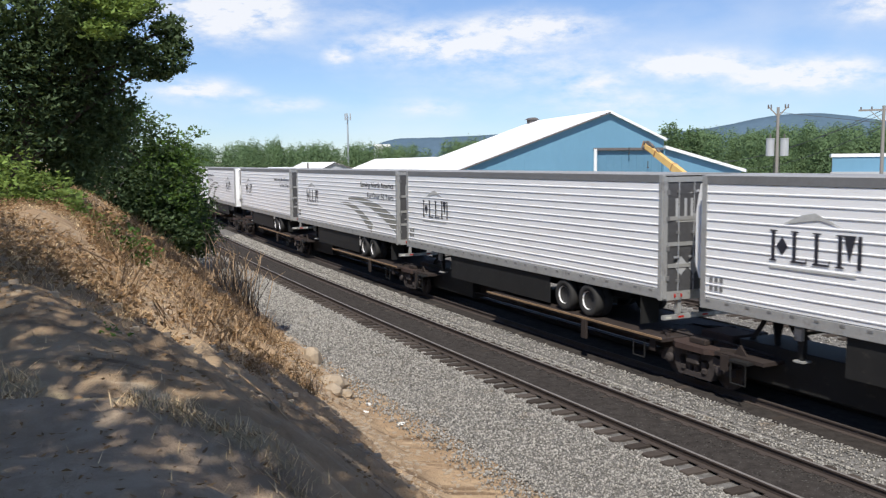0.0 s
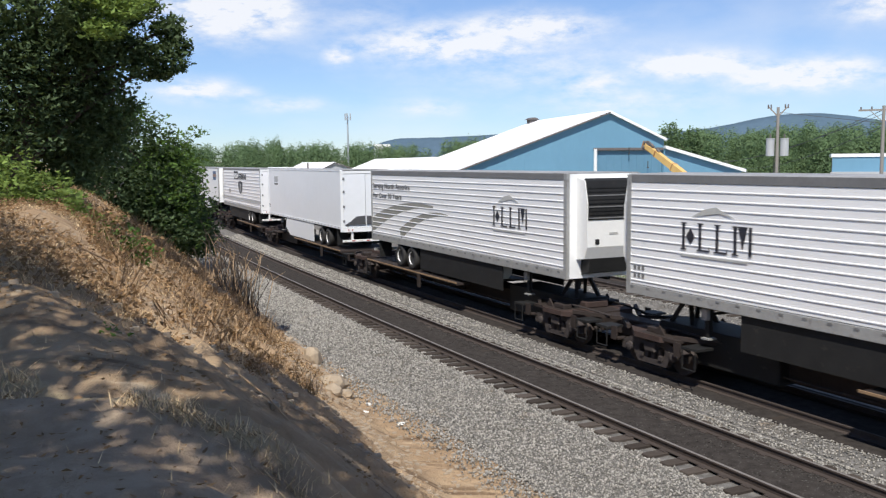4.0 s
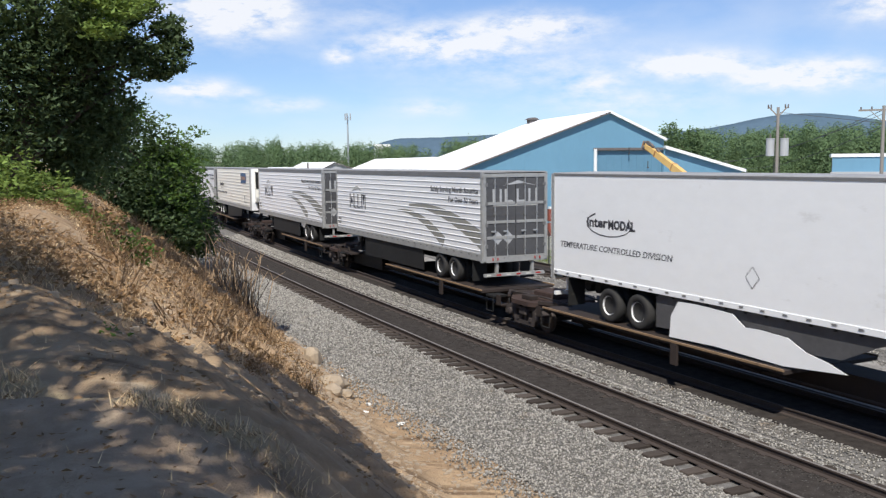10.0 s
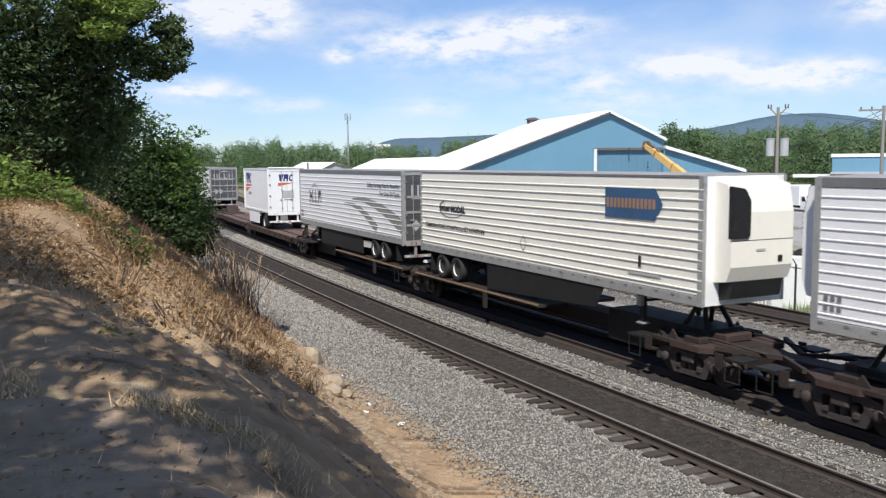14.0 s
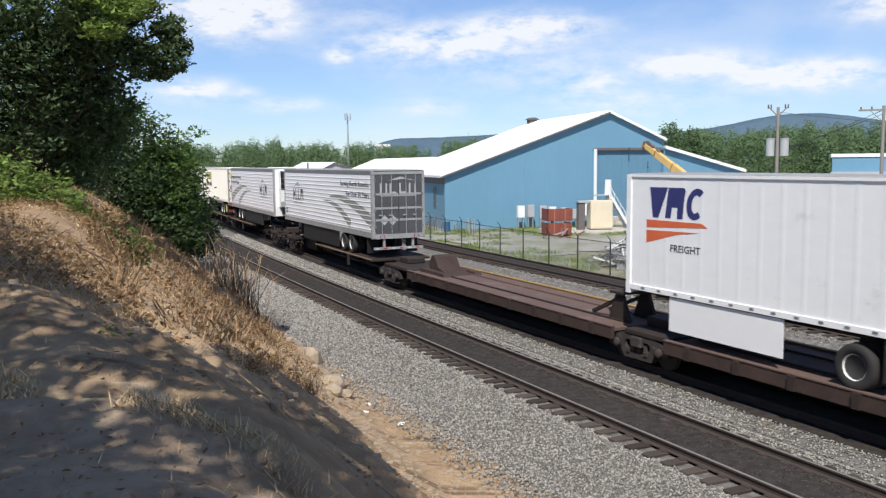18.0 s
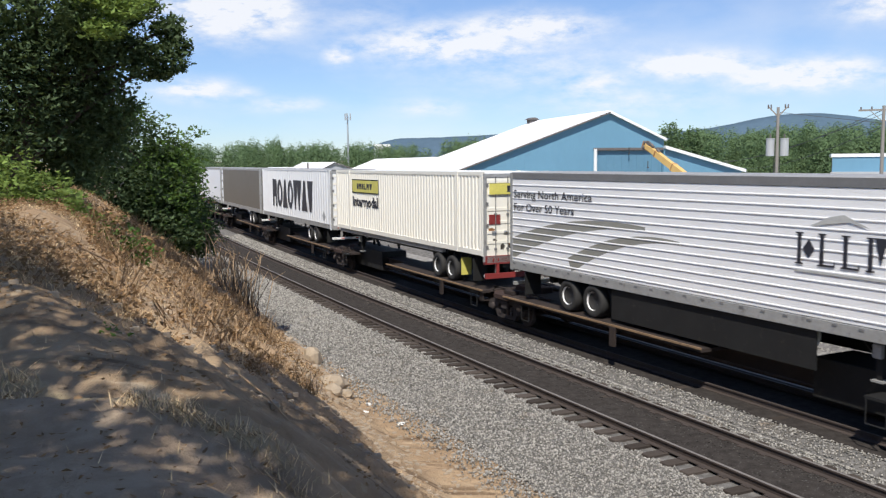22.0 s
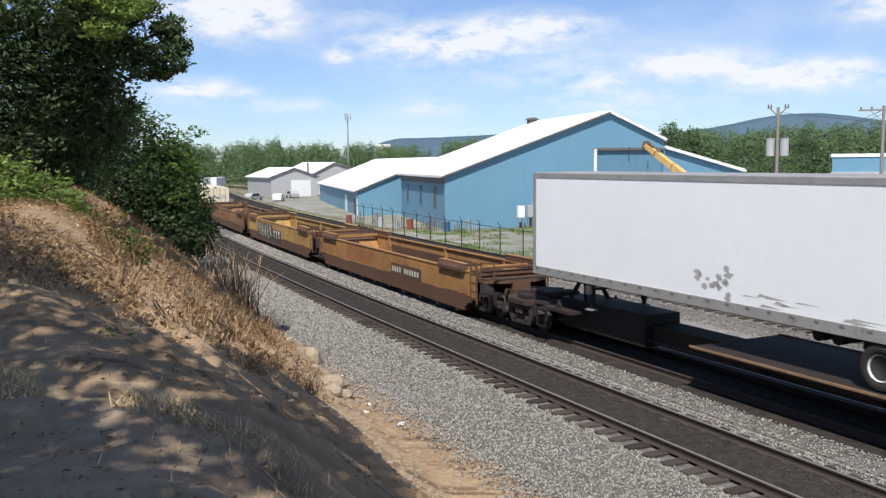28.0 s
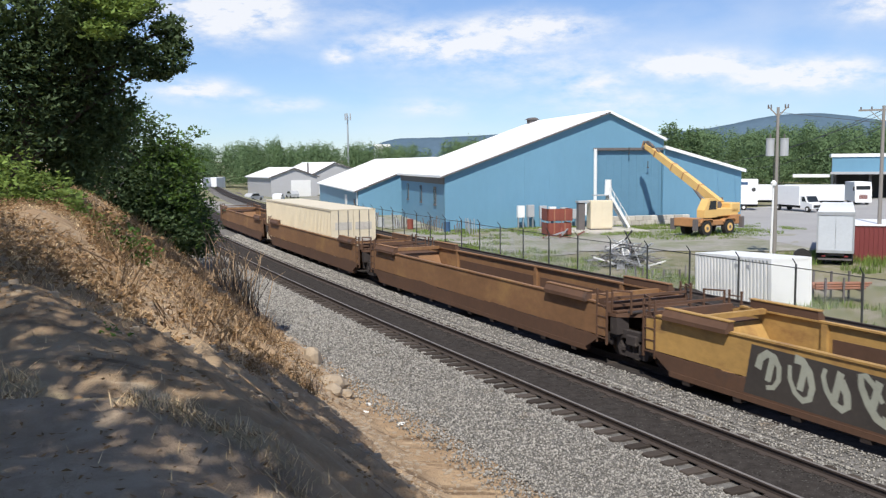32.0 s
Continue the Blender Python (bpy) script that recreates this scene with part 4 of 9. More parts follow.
def refrigerated(tail_low, marks, unit="grille", white=False):
    """Ribbed trailer. tail_low: its doors face the train's head."""
    L, h = 16.15, 8.075
    sheet = shared(("ribs", -1), lambda: ribbed_side(L, -HALF, LOW + 0.09, TOP - 0.2, 0.215, 0.019).mesh("side_wall", "silver_rib"))
    sheet2 = shared(("ribs", 1), lambda: ribbed_side(L, HALF, LOW + 0.09, TOP - 0.2, 0.215, 0.03).mesh("side_wall", "silver_rib"))
    nose = 1 if tail_low else -1
    t = trailer_shell("refrigerated_trailer", "silver white ribbed refrigerated trailer riding a spine car" if marks != "arrow" else "cream white ribbed refrigerated trailer with blue arrow panel on spine car",
                      L, lambda s: sheet if s < 0 else sheet2, "silver_rib", nose=nose, rail=("dark_rail", 0.19))
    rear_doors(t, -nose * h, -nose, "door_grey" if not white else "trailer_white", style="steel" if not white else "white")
    reefer_unit(t, nose * h, nose, unit)
    running_gear(t, (-h, h), -nose * (h - (3.0 if marks == "safely" else 3.85)), nose * (h - 2.7))
    part("fuel_tank", Build().tube((-0.9, nose * (h - 4.4), 1.72), (-0.9, nose * (h - 5.8), 1.72), 0.28, n=12), "galvanised", t, smooth=False)
    if marks in ("waves", "safely", "words", "bare"):
        e0 = (6.4 if marks == "bare" else 5.95) if tail_low else -3.6
        stripes_mark(t, e0, 3.3, 2.15, 0.66)
        if tail_low:
            if marks in ("waves", "safely"):
                swoosh(t, -0.2, False)
            if marks in ("safely", "words"):
                side_words(t, "Safely Serving North America", -3.72, 4.34, 0.2, width=4.05, bold=0.002)
                side_words(t, "For Over 50 Years", -5.34, 3.98, 0.2, width=2.4, bold=0.002)
            elif marks != "bare":
                side_words(t, "Serving North America", -3.38, 4.32, 0.26, width=4.3, bold=0.002)
                side_words(t, "For Over 50 Years", -4.3, 3.82, 0.26, width=3.35, bold=0.002)
        else:
            swoosh(t, 0.0, True)
            side_words(t, "Serving North America", 7.86, 4.3, 0.25, width=4.25, bold=0.002)
            side_words(t, "For Over 50 Years", 7.86, 3.88, 0.25, width=3.35, bold=0.002)
        panel("mountain_mark", t, [(e0 - 0.3, 4.1), (e0 - 0.75, 4.3), (e0 - 1.1, 4.36), (e0 - 1.7, 4.12), (e0 - 2.0, 4.06), (e0 - 1.2, 4.22), (e0 - 0.75, 4.16)], "faint")
        panel("rule", t, [(e0 + 0.05, 3.14), (e0 - 2.1, 3.14), (e0 - 2.1, 3.19), (e0 + 0.05, 3.19)], "faint")
        if tail_low:
            for z in (2.62, 2.42):
                for k in range(3):
                    panel("unit_mark", t, [(h - 0.3 - k * 0.16, z), (h - 0.4 - k * 0.16, z), (h - 0.4 - k * 0.16, z + 0.12), (h - 0.3 - k * 0.16, z + 0.12)], "dark_rail")
            for x in (-0.72, -0.3):
                b = Build().add([(x, -h - 0.034, 2.55), (x + 0.24, -h - 0.034, 2.79), (x, -h - 0.034, 3.03), (x - 0.24, -h - 0.034, 2.79)], [(0, 1, 2, 3)])
                part("placard", b, "grey_paint", t)
            for i in range(4):
                b = Build().box(-0.92 + i * 0.48, -0.84 + i * 0.48, -h - 0.036, -h - 0.032, 4.05, 4.5)
                if i in (1, 2):
                    b.box(-0.84 + i * 0.48, -0.6 + i * 0.48, -h - 0.036, -h - 0.032, 4.05, 4.11)
                else:
                    b.box(-0.64 + i * 0.48, -0.56 + i * 0.48, -h - 0.036, -h - 0.032, 4.05, 4.5)
                part("tail_emblem", b, "grey_paint", t)
            part("tail_emblem", Build().box(-0.9, 0.9, -h - 0.036, -h - 0.032, 3.9, 3.97), "faint", t)
            part("tail_emblem", Build().prism([(-0.5, 4.62), (0.1, 4.8), (0.6, 4.64), (0.9, 4.6), (0.3, 4.7), (-0.1, 4.66)], "y", -h - 0.036, -h - 0.032), "grey_paint", t)
        for s in (-1, 1):
            ya, yb = sorted((nose * (h - 4.0), -nose * (h - 5.3)))
            part("side_skirt", Build().box(*sorted((s * 1.2, s * 1.23)), ya, yb, 1.12, LOW - 0.1), "black", t, "black side skirt")
    return t


def plain_trailer(name, label, length, paint, tail_low, side_kind, style="white", unit=None, wheel_off=3.2, single=False, rods=2):
    h = length / 2
    nose = 1 if tail_low else -1
    rail = ("grey_rail", 0.14) if paint == "trailer_taupe" or style == "plain" else (("dark_rail", 0.13) if side_kind == "ribs" and not unit else ("dark_rail" if unit else paint, 0.06))
    top = TOP - 0.01 - rail[1]
    if side_kind == "flat":
        def side(s):
            return Build().box(*sorted((s * 1.255, s * HALF)), -h, h, LOW + 0.09, top)
    elif side_kind == "ribs":
        def side(s):
            return ribbed_side(length, s * HALF, LOW + 0.09, top, 0.24, 0.026)
    else:
        def side(s):
            return post_side(length, s * (HALF - 0.02), LOW + 0.09, top, 0.46 if side_kind == "posts" else 0.61, 0.03 if side_kind == "posts" else 0.004, 0.45 if side_kind == "posts" else 0.3)
    t = trailer_shell(name, label, length, side, paint, "roof_skin", nose=nose, rail=rail,
                      low_mat=paint if side_kind in ("flat", "panels") and style == "white" else "grey_rail", post="grey_rail" if unit or style == "plain" or side_kind == "ribs" else paint)
    SKIN[t.name] = -HALF - {"flat": 0.003, "ribs": 0.029, "posts": 0.013, "panels": -0.013}[side_kind]
    rear_doors(t, -nose * h, -nose, paint, style=style, rods=4 if style != "white" else rods)
    if unit:
        reefer_unit(t, nose * h, nose, unit)
    if single:
        y = -nose * (h - 1.5)
        part("underframe", Build().box(-0.55, -0.43, -h + 0.3, h - 0.3, LOW - 0.3, LOW - 0.1).box(0.43, 0.55, -h + 0.3, h - 0.3, LOW - 0.3, LOW - 0.1), "black", t)
        part("axle", Build().tube((-1.05, y, 1.385), (1.05, y, 1.385), 0.075, n=8), "black", t)
        part("suspension", Build().box(-0.62, -0.46, y - 0.4, y + 0.4, 1.36, LOW - 0.2).box(0.46, 0.62, y - 0.4, y + 0.4, 1.36, LOW - 0.2), "black", t)
        for s in (-1, 1):
            road_wheel(t, s * 0.71, y, 1.385)
        for s in (-1, 1):
            part("landing_leg", Build().box(s * 0.95 - 0.06, s * 0.95 + 0.06, nose * (h - 1.8) - 0.07, nose * (h - 1.8) + 0.07, 1.15, LOW - 0.1), "black", t)
    else:
        running_gear(t, (-h, h), -nose * (h - wheel_off), nose * (h - 2.6))
    return t


# ---- rail cars ----
def rail_truck(parent, y, sink, base):
    """A two-axle truck; its wheelsets turn."""
    def frame_mesh():
        # arched casting round the spring opening, with a pedestal over each bearing
        return (Build().prism([(-1.2, 0.4), (-1.2, 0.66), (-0.85, 0.76), (-0.4, 0.88), (0.4, 0.88), (0.85, 0.76), (1.2, 0.66), (1.2, 0.4), (1.06, 0.4), (1.04, 0.58), (0.7, 0.58), (0.68, 0.42),
                               (0.44, 0.66), (-0.44, 0.66), (-0.68, 0.42), (-0.7, 0.58), (-1.04, 0.58), (-1.06, 0.4)], "x", -0.09, 0.09)
                .prism([(-0.72, 0.44), (-0.52, 0.6), (-0.44, 0.3), (0.44, 0.3), (0.52, 0.6), (0.72, 0.44), (0.56, 0.17), (-0.56, 0.17)], "x", -0.08, 0.08).mesh("side_frame", "truck_steel"))
    t = part("truck", shared("bolster", lambda: Build().box(-1.2, 1.2, -0.22, 0.22, 0.5, 0.78, 0.03).mesh("bolster", "truck_steel")), "truck_steel", parent, "grimy cast steel truck", m=pose(0, y, 0))
    for s in (-1, 1):
        part("side_frame", shared("truck", frame_mesh), "truck_steel", t, m=pose(s * 1.03, 0, 0))
        part("brake_beam", shared("brake", lambda: Build().box(-1.15, 1.15, -0.06, 0.06, 0.32, 0.42).mesh("brake_beam", "truck_steel")), "", t, m=pose(0, s * 0.36, 0))

    for x in (-1.02, 1.02):
        for yy in (-0.26, 0.0, 0.26):
            part("spring", shared("spring", lambda: Build().tube((0, 0, 0.28), (0, 0, 0.58), 0.085, n=8).mesh("spring", "rail_rust")), "", t, m=pose(x, yy, 0))
    for dy in (-0.86, 0.86):
        ws = part("wheelset", shared("wheelset", lambda: Build().tube((-1.0, 0, 0), (1.0, 0, 0), 0.08, n=8)
                                     .lathe_x([(0, 0.1), (-0.02, 0.34), (-0.04, 0.4), (-0.0, 0.43), (0.09, 0.415), (0.1, 0.36), (0.06, 0.3), (0.05, 0.12)], -0.8, 0, 0, 20)
                                     .lathe_x([(0, 0.1), (0.02, 0.34), (0.04, 0.4), (0.0, 0.43), (-0.09, 0.415), (-0.1, 0.36), (-0.06, 0.3), (-0.05, 0.12)], 0.8, 0, 0, 20).mesh("wheelset", "rail_rust")), "", t, m=pose(0, dy, 0.43))
        WHEELS.append((ws, base, y + dy, dy))
        for s in (-1, 1):
            part("bearing_cap", shared(("cap", s), lambda: Build().lathe_x([(0, 0.02), (0, 0.13), (s * 0.1, 0.12), (s * 0.13, 0.05)], s * 1.08, 0, 0.5, 12).mesh("bearing_cap", "truck_steel")), "", t, m=pose(0, dy, 0))


def spine_car(length, trays, trucks, hitch, centre, yellow=True):
    """One platform of an articulated car: centre sill, wheel trays, hitch and trucks, in metres from its middle."""
    c = thing("spine_car", "sooty brown spine car platform with worn yellow tray edges", "rail car", "cars of the train")
    h = length / 2
    part("centre_sill", Build().box(-0.3, 0.3, -h, h, 0.42, 0.95, 0.02).box(-0.42, 0.42, -h, h, 0.95, 0.99), "spine", c)
    for y0, y1 in trays:
        tray = part("wheel_tray", Build().box(-1.46, 1.46, y0, y1, 0.92, 1.005), "spine", c)
        for s in (-1, 1):
            part("tray_edge", Build().box(*sorted((s * 1.45, s * 1.495)), y0, y1, 0.985, 1.035), "spine_yellow" if yellow else "spine", tray, "worn yellow edge")
        n = 3
        for i in range(n):
            y = y0 + (y1 - y0) * (i + 0.5) / n
            for s in (-1, 1):
                part("outrigger", Build().prism([(s * 1.34, 0.91), (s * 0.3, 0.91), (s * 0.3, 0.5), (s * 0.5, 0.5)], "y", y - 0.06, y + 0.06), "spine", tray)
        step = part("side_step", Build().box(-1.53, -1.46, y0 + 0.35 * (y1 - y0), y0 + 0.35 * (y1 - y0) + 0.22, 0.45, 0.98), "spine", tray)
    for y in hitch:
        e = 1 if y > 0 else -1
        # added black block that stands for the deep shade below the hitch end
        bay = part("equipment_bay", Build().box(-0.62, 0.62, *sorted((y - e * 3.4, y + e * 0.6)), 0.36, 1.25, 0.02), "black", c, "black block standing in for shade by the hitch")
        part("brake_rod", Build().tube((-0.5, y - e * 3.4, 0.56), (-0.5, y - e * 8.0, 0.56), 0.025, n=5), "truck_steel", bay)
        s = part("hitch_stand", Build().box(-0.45, 0.45, y - 0.4, y + 0.4, 1.93, 1.985), "black", c)
        for a in (-1, 1):
            for e in (-1, 1):
                part("hitch_leg", Build().beam((a * 0.5, y + e * 0.5, 0.98), (a * 0.2, y + e * 0.05, 1.95), 0.11), "black", s)
            part("hitch_base", Build().box(*sorted((a * 0.4, a * 1.25)), y - 0.75, y + 0.75, 0.9, 0.985), "spine", s)
            part("guide_horn", Build().prism([(y - 0.12, 0.985), (y + 0.28, 0.985), (y + 0.1, 1.22)], "x", *sorted((a * 1.05, a * 1.1))), "spine", s)
    for y in trucks:
        part("end_plate", Build().prism([(-1.3, y - 0.5), (-0.9, y - 1.1), (0.9, y - 1.1), (1.3, y - 0.5), (1.3, y + 0.5), (0.9, y + 1.1), (-0.9, y + 1.1), (-1.3, y + 0.5)], "z", 0.84, 0.98), "end_rust", c)
        for s in (-1, 1):
            for e in (-1, 1):
                part("end_gusset", Build().beam((s * 1.15, y + e * 0.9, 1.02), (s * 0.3, y + e * 2.2, 0.95), 0.1), "spine", c)
                part("cross_step", Build().box(*sorted((s * 0.95, s * 1.38)), y + e * 1.25 - 0.12, y + e * 1.25 + 0.12, 0.62, 0.66).box(*sorted((s * 1.34, s * 1.38)), y + e * 1.25 - 0.12, y + e * 1.25 + 0.12, 0.62, 0.98), "spine", c)
            part("side_bearing", Build().box(*sorted((s * 0.75, s * 1.05)), y - 0.28, y + 0.28, 0.98, 1.12, 0.02), "spine", c)
        for s in (-1, 1):
            for e in (-1, 1):
                x0, ya, yb = s * 1.42, y + e * 1.5, y + e * 1.95
                part("stirrup_step", Build().tube((x0, ya, 0.92), (x0, ya, 0.4), 0.018, n=5).tube((x0, ya, 0.4), (x0, yb, 0.4), 0.018, n=5).tube((x0, yb, 0.4), (x0, yb, 0.92), 0.014, n=5), "black", c)
                part("step_bracket", Build().box(*sorted((s * 0.9, s * 1.43)), *sorted((ya - e * 0.05, yb + e * 0.05)), 0.88, 0.94), "black", c)
            part("brake_pipe", Build().tube((s * 0.62, y - 2.0, 1.03), (s * 0.7, y - 0.6, 1.1), 0.03, n=5).tube((s * 0.7, y - 0.6, 1.1), (s * 0.55, y + 1.9, 1.02), 0.03, n=5), "truck_steel" if s < 0 else "black", c)
        part("articulation_block", Build().box(-0.42, 0.42, y - 0.55, y + 0.55, 0.98, 1.2, 0.04), "end_rust", c)
        rail_truck(c, y, 0, centre)
    part("air_hose", Build().tube((-0.5, -h, 0.7), (-0.55, -h - 0.25, 0.45), 0.03, n=6), "black", c)
    return c


def flat_car(length, trucks, centre, folded=False):
    c = thing("flat_car", "faded red oxide empty flat car deck with yellow far edge", "rail car", "cars of the train")
    h = length / 2
    part("centre_sill", Build().box(-0.35, 0.35, -h, h, 0.35, 0.8), "spine", c)
    deck = part("deck", Build().box(-1.3, 1.3, -h, h, 0.8, 0.9, 0.01), "deck_red", c)
    for s in (-1, 1):
        part("side_sill", Build().prism([(s * 1.34, 0.93), (s * 1.24, 0.93), (s * 1.24, 0.62), (s * 1.34, 0.6)], "y", -h, h), "flat_yellow" if s > 0 else "end_rust", deck)
        part("sill_cap", Build().box(*sorted((s * 1.22, s * 1.36)), -h, h, 0.93, 0.96), "flat_yellow" if s > 0 else "deck_red", deck)
        part("wheel_guide", Build().box(*sorted((s * 0.5, s * 0.56)), -h + 0.5, h - 0.5, 0.9, 0.95), "spine" if s < 0 else "deck_red", deck)
        for i in range(9):
            y = -h + 0.9 + i * (length - 1.8) / 8
            part("stake_pocket", Build().box(*sorted((s * 1.34, s * 1.41)), y - 0.09, y + 0.09, 0.6, 0.92), "spine", deck)
    if folded:
        s = part("folded_hitch", Build().prism([(h - 2.4, 0.9), (h - 0.5, 0.9), (h - 0.4, 1.3), (h - 0.75, 1.62), (h - 1.0, 1.55), (h - 1.3, 1.15)], "x", -0.5, 0.5), "end_rust", c, "folded rusty hitch")
        for a in (-1, 1):
            part("hitch_side", Build().prism([(h - 2.6, 0.9), (h - 0.3, 0.9), (h - 0.3, 1.05), (h - 2.5, 1.02)], "x", *sorted((a * 0.55, a * 0.85))), "end_rust", s)
    for y in (-h + 0.8,) if folded else (-h + 0.8, h - 0.8):
        s = part("hitch_stand", Build().box(-0.6, 0.6, y - 0.3, y + 0.3, 1.68, 1.75), "spine", c)
        for a in (-1, 1):
            part("hitch_side", Build().prism([(y - 0.5, 0.9), (y + 0.5, 0.9), (y + 0.14, 1.7), (y - 0.14, 1.7)], "x", *sorted((a * 0.4, a * 0.5))), "spine", s)
            part("hitch_strut", Build().beam((a * 0.45, y - 0.1, 1.6), (a * 0.3, y - 1.5 if y > 0 else y + 1.5, 0.95), 0.1), "spine", s)
    for y in trucks:
        part("end_frame", Build().box(-1.15, 1.15, h + 0.004, y + 0.5, 0.82, 0.95, 0.02), "spine", c)
        part("end_sill", Build().box(-0.34, 0.34, h + 0.004, y + 0.9, 0.45, 0.82), "spine", c)
        part("end_block", Build().box(-0.42, 0.42, y - 0.5, y + 0.5, 0.95, 1.2, 0.04), "spine", c)
        rail_truck(c, y, 0, centre)
    return c


def well_car(length, trucks, centre, paint):
    """paint: 'marks', 'spray' or 'rust', what is on its sides."""
    skin = {"rust": "well_rust", "marks": "well_orange"}.get(paint, "well_yellow")
    c = thing("well_car", "rust stained yellow empty well car with brown lower sides" if paint != "rust" else "brown rusted empty well car with worn sides", "rail car", "cars of the train")
    h = length / 2
    zt, zl = 1.55, 0.22
    for s in (-1, 1):
        side = part("side_sheet", Build().prism([(-h, 0.66), (-h, zt - 0.12), (-h + 0.4, zt), (h - 0.4, zt), (h, zt - 0.12), (h, 0.66)], "x", *sorted((s * 1.42, s * 1.46))), skin, c)
        edge = [(h - 0.2 - (length - 0.4) * i / 120, 0.66 + 0.12 * noise.noise(Vector((i * 0.07, length, s))) + 0.03 * noise.noise(Vector((i * 0.6, 2, s))) + 0.03 * noise.noise(Vector((i * 1.9, 5, s)))) for i in range(121)]
        part("lower_side", Build().prism([(-h + 0.2, 0.62), (-h + 0.9, zl), (h - 0.9, zl), (h - 0.2, 0.62)] + edge, "x", *sorted((s * 1.415, s * 1.465))), "well_brown", side, "brown sooty lower side")
        part("top_flange", Build().box(*sorted((s * 1.34, s * 1.49)), -h + 0.4, h - 0.4, zt - 0.01, zt + 0.035), skin, side)
        part("bottom_chord", Build().box(*sorted((s * 1.28, s * 1.48)), -h + 0.9, h - 0.9, zl - 0.1, zl + 0.03), "well_brown", side)
        for e in (-1, 1):
            cap = part("end_cap", Build().prism([(s * 1.36, zt), (s * 1.6, zt - 0.02), (s * 1.6, zt + 0.08), (s * 1.5, zt + 0.25), (s * 1.36, zt + 0.25)], "y", *sorted((e * (h - 2.9), e * (h - 0.75)))), "well_brown", side, "dark raised end cap")
            part("cap_top", Build().box(*sorted((s * 1.34, s * 1.52)), *sorted((e * (h - 2.92), e * (h - 0.73))), zt + 0.25, zt + 0.275), skin, cap)
        # inner face: chord band with dark openings under it
        for y0, y1 in ((-h + 3.2, -1.0), (-0.5, h - 3.3)):
            part("wall_opening", Build().box(*sorted((s * 1.405, s * 1.42)), y0, y1, zt - 0.85, zt - 0.36), "well_brown", side, "dark opening in the inner wall")
        for y in (-h + 3.0, -0.75, h - 3.1):
            part("side_post", Build().box(*sorted((s * 1.33, s * 1.42)), y - 0.08, y + 0.08, zl, zt - 0.03), skin, side)
        for i in range(10):
            y = -h + 1.5 + i * (length - 3) / 9
            part("lift_lug", Build().box(*sorted((s * 1.3, s * 1.47)), y - 0.12, y + 0.12, zl - 0.2, zl - 0.1), "spine", side)
    part("well_floor", Build().box(-1.3, 1.3, -h + 1.4, -h + 3.0, zl - 0.06, zl + 0.02), "well_brown", c)
    part("well_floor", Build().box(-1.3, 1.3, h - 3.0, h - 1.4, zl - 0.06, zl + 0.02), "well_brown", c)
    part("well_floor", Build().box(-1.3, 1.3, -0.7, 0.7, zl - 0.06, zl + 0.02), "well_brown", c)
    for e in (-1, 1):
        part("end_bulkhead", Build().prism([(e * (h - 1.9), zl), (e * (h - 1.75), zl), (e * (h - 0.9), zt - 0.25), (e * (h - 1.05), zt - 0.25)], "x", -1.4, 1.4), skin, c)
        plat = part("end_platform", Build().prism([(-1.42, e * (h - 1.0)), (1.42, e * (h - 1.0)), (1.3, e * (h + 0.3)), (0.6, e * (h + 0.72)), (-0.6, e * (h + 0.72)), (-1.3, e * (h + 0.3))], "z", 1.22, 1.32), "well_brown", c)
        part("end_sill", Build().box(-0.35, 0.35, *sorted((e * (h - 1.2), e * (h + 0.75))), 0.75, 1.22), "well_brown", plat)
        part("end_beam", Build().box(-1.4, 1.4, *sorted((e * (h - 0.1), e * (h + 0.05))), 1.32, 1.6), "well_brown", plat)
        part("cross_tie", Build().box(-1.4, 1.4, *sorted((e * (h - 1.3), e * (h - 1.15))), zt - 0.05, zt + 0.08), skin, plat)
        for x in (-1.46, 1.46):
            for yy in (-0.34, 0.1):
                part("ladder_rail", Build().beam((x, e * (h + yy), 0.45), (x, e * (h + yy), 1.95), 0.05), "well_brown", plat)
            for z in (0.6, 0.9, 1.2, 1.5, 1.8):
                part("rung", Build().beam((x, e * (h - 0.34), z), (x, e * (h + 0.1), z), 0.03), "well_brown", plat)
        part("walkway", Build().box(-1.28, 1.28, *sorted((e * (h + 0.12), e * (h + 0.34))), 1.34, 1.38), "well_brown", plat)
        part("walkway", Build().box(-1.0, 1.0, *sorted((e * (h + 0.42), e * (h + 0.62))), 1.34, 1.38), "truck_steel", plat)
        for x in (-1.28, 1.28):
            part("hand_rail", Build().beam((x, e * (h + 0.1), 1.32), (x, e * (h + 0.1), 1.95), 0.045).beam((x, e * (h + 0.1), 1.93), (x * 0.8, e * (h + 0.6), 1.93), 0.04).beam((x * 0.8, e * (h + 0.6), 1.95), (x * 0.8, e * (h + 0.6), 1.32), 0.045), "well_brown", plat)
        part("drawbar", Build().box(-0.16, 0.16, *sorted((e * (h + 0.7), e * (h + 1.5))), 0.78, 1.0).box(-0.24, 0.24, *sorted((e * (h + 1.3), e * (h + 1.6))), 0.72, 1.06), "truck_steel", plat)
        for z in (1.5, 1.72):
            part("platform_rail", Build().beam((-1.28, e * (h + 0.12), z), (1.28, e * (h + 0.12), z), 0.05, 0.07), "well_brown", plat)
        part("brake_gear", Build().box(-1.3, -0.9, *sorted((e * (h + 0.05), e * (h + 0.35))), 0.75, 1.2), "truck_steel", plat)
    x = -1.466
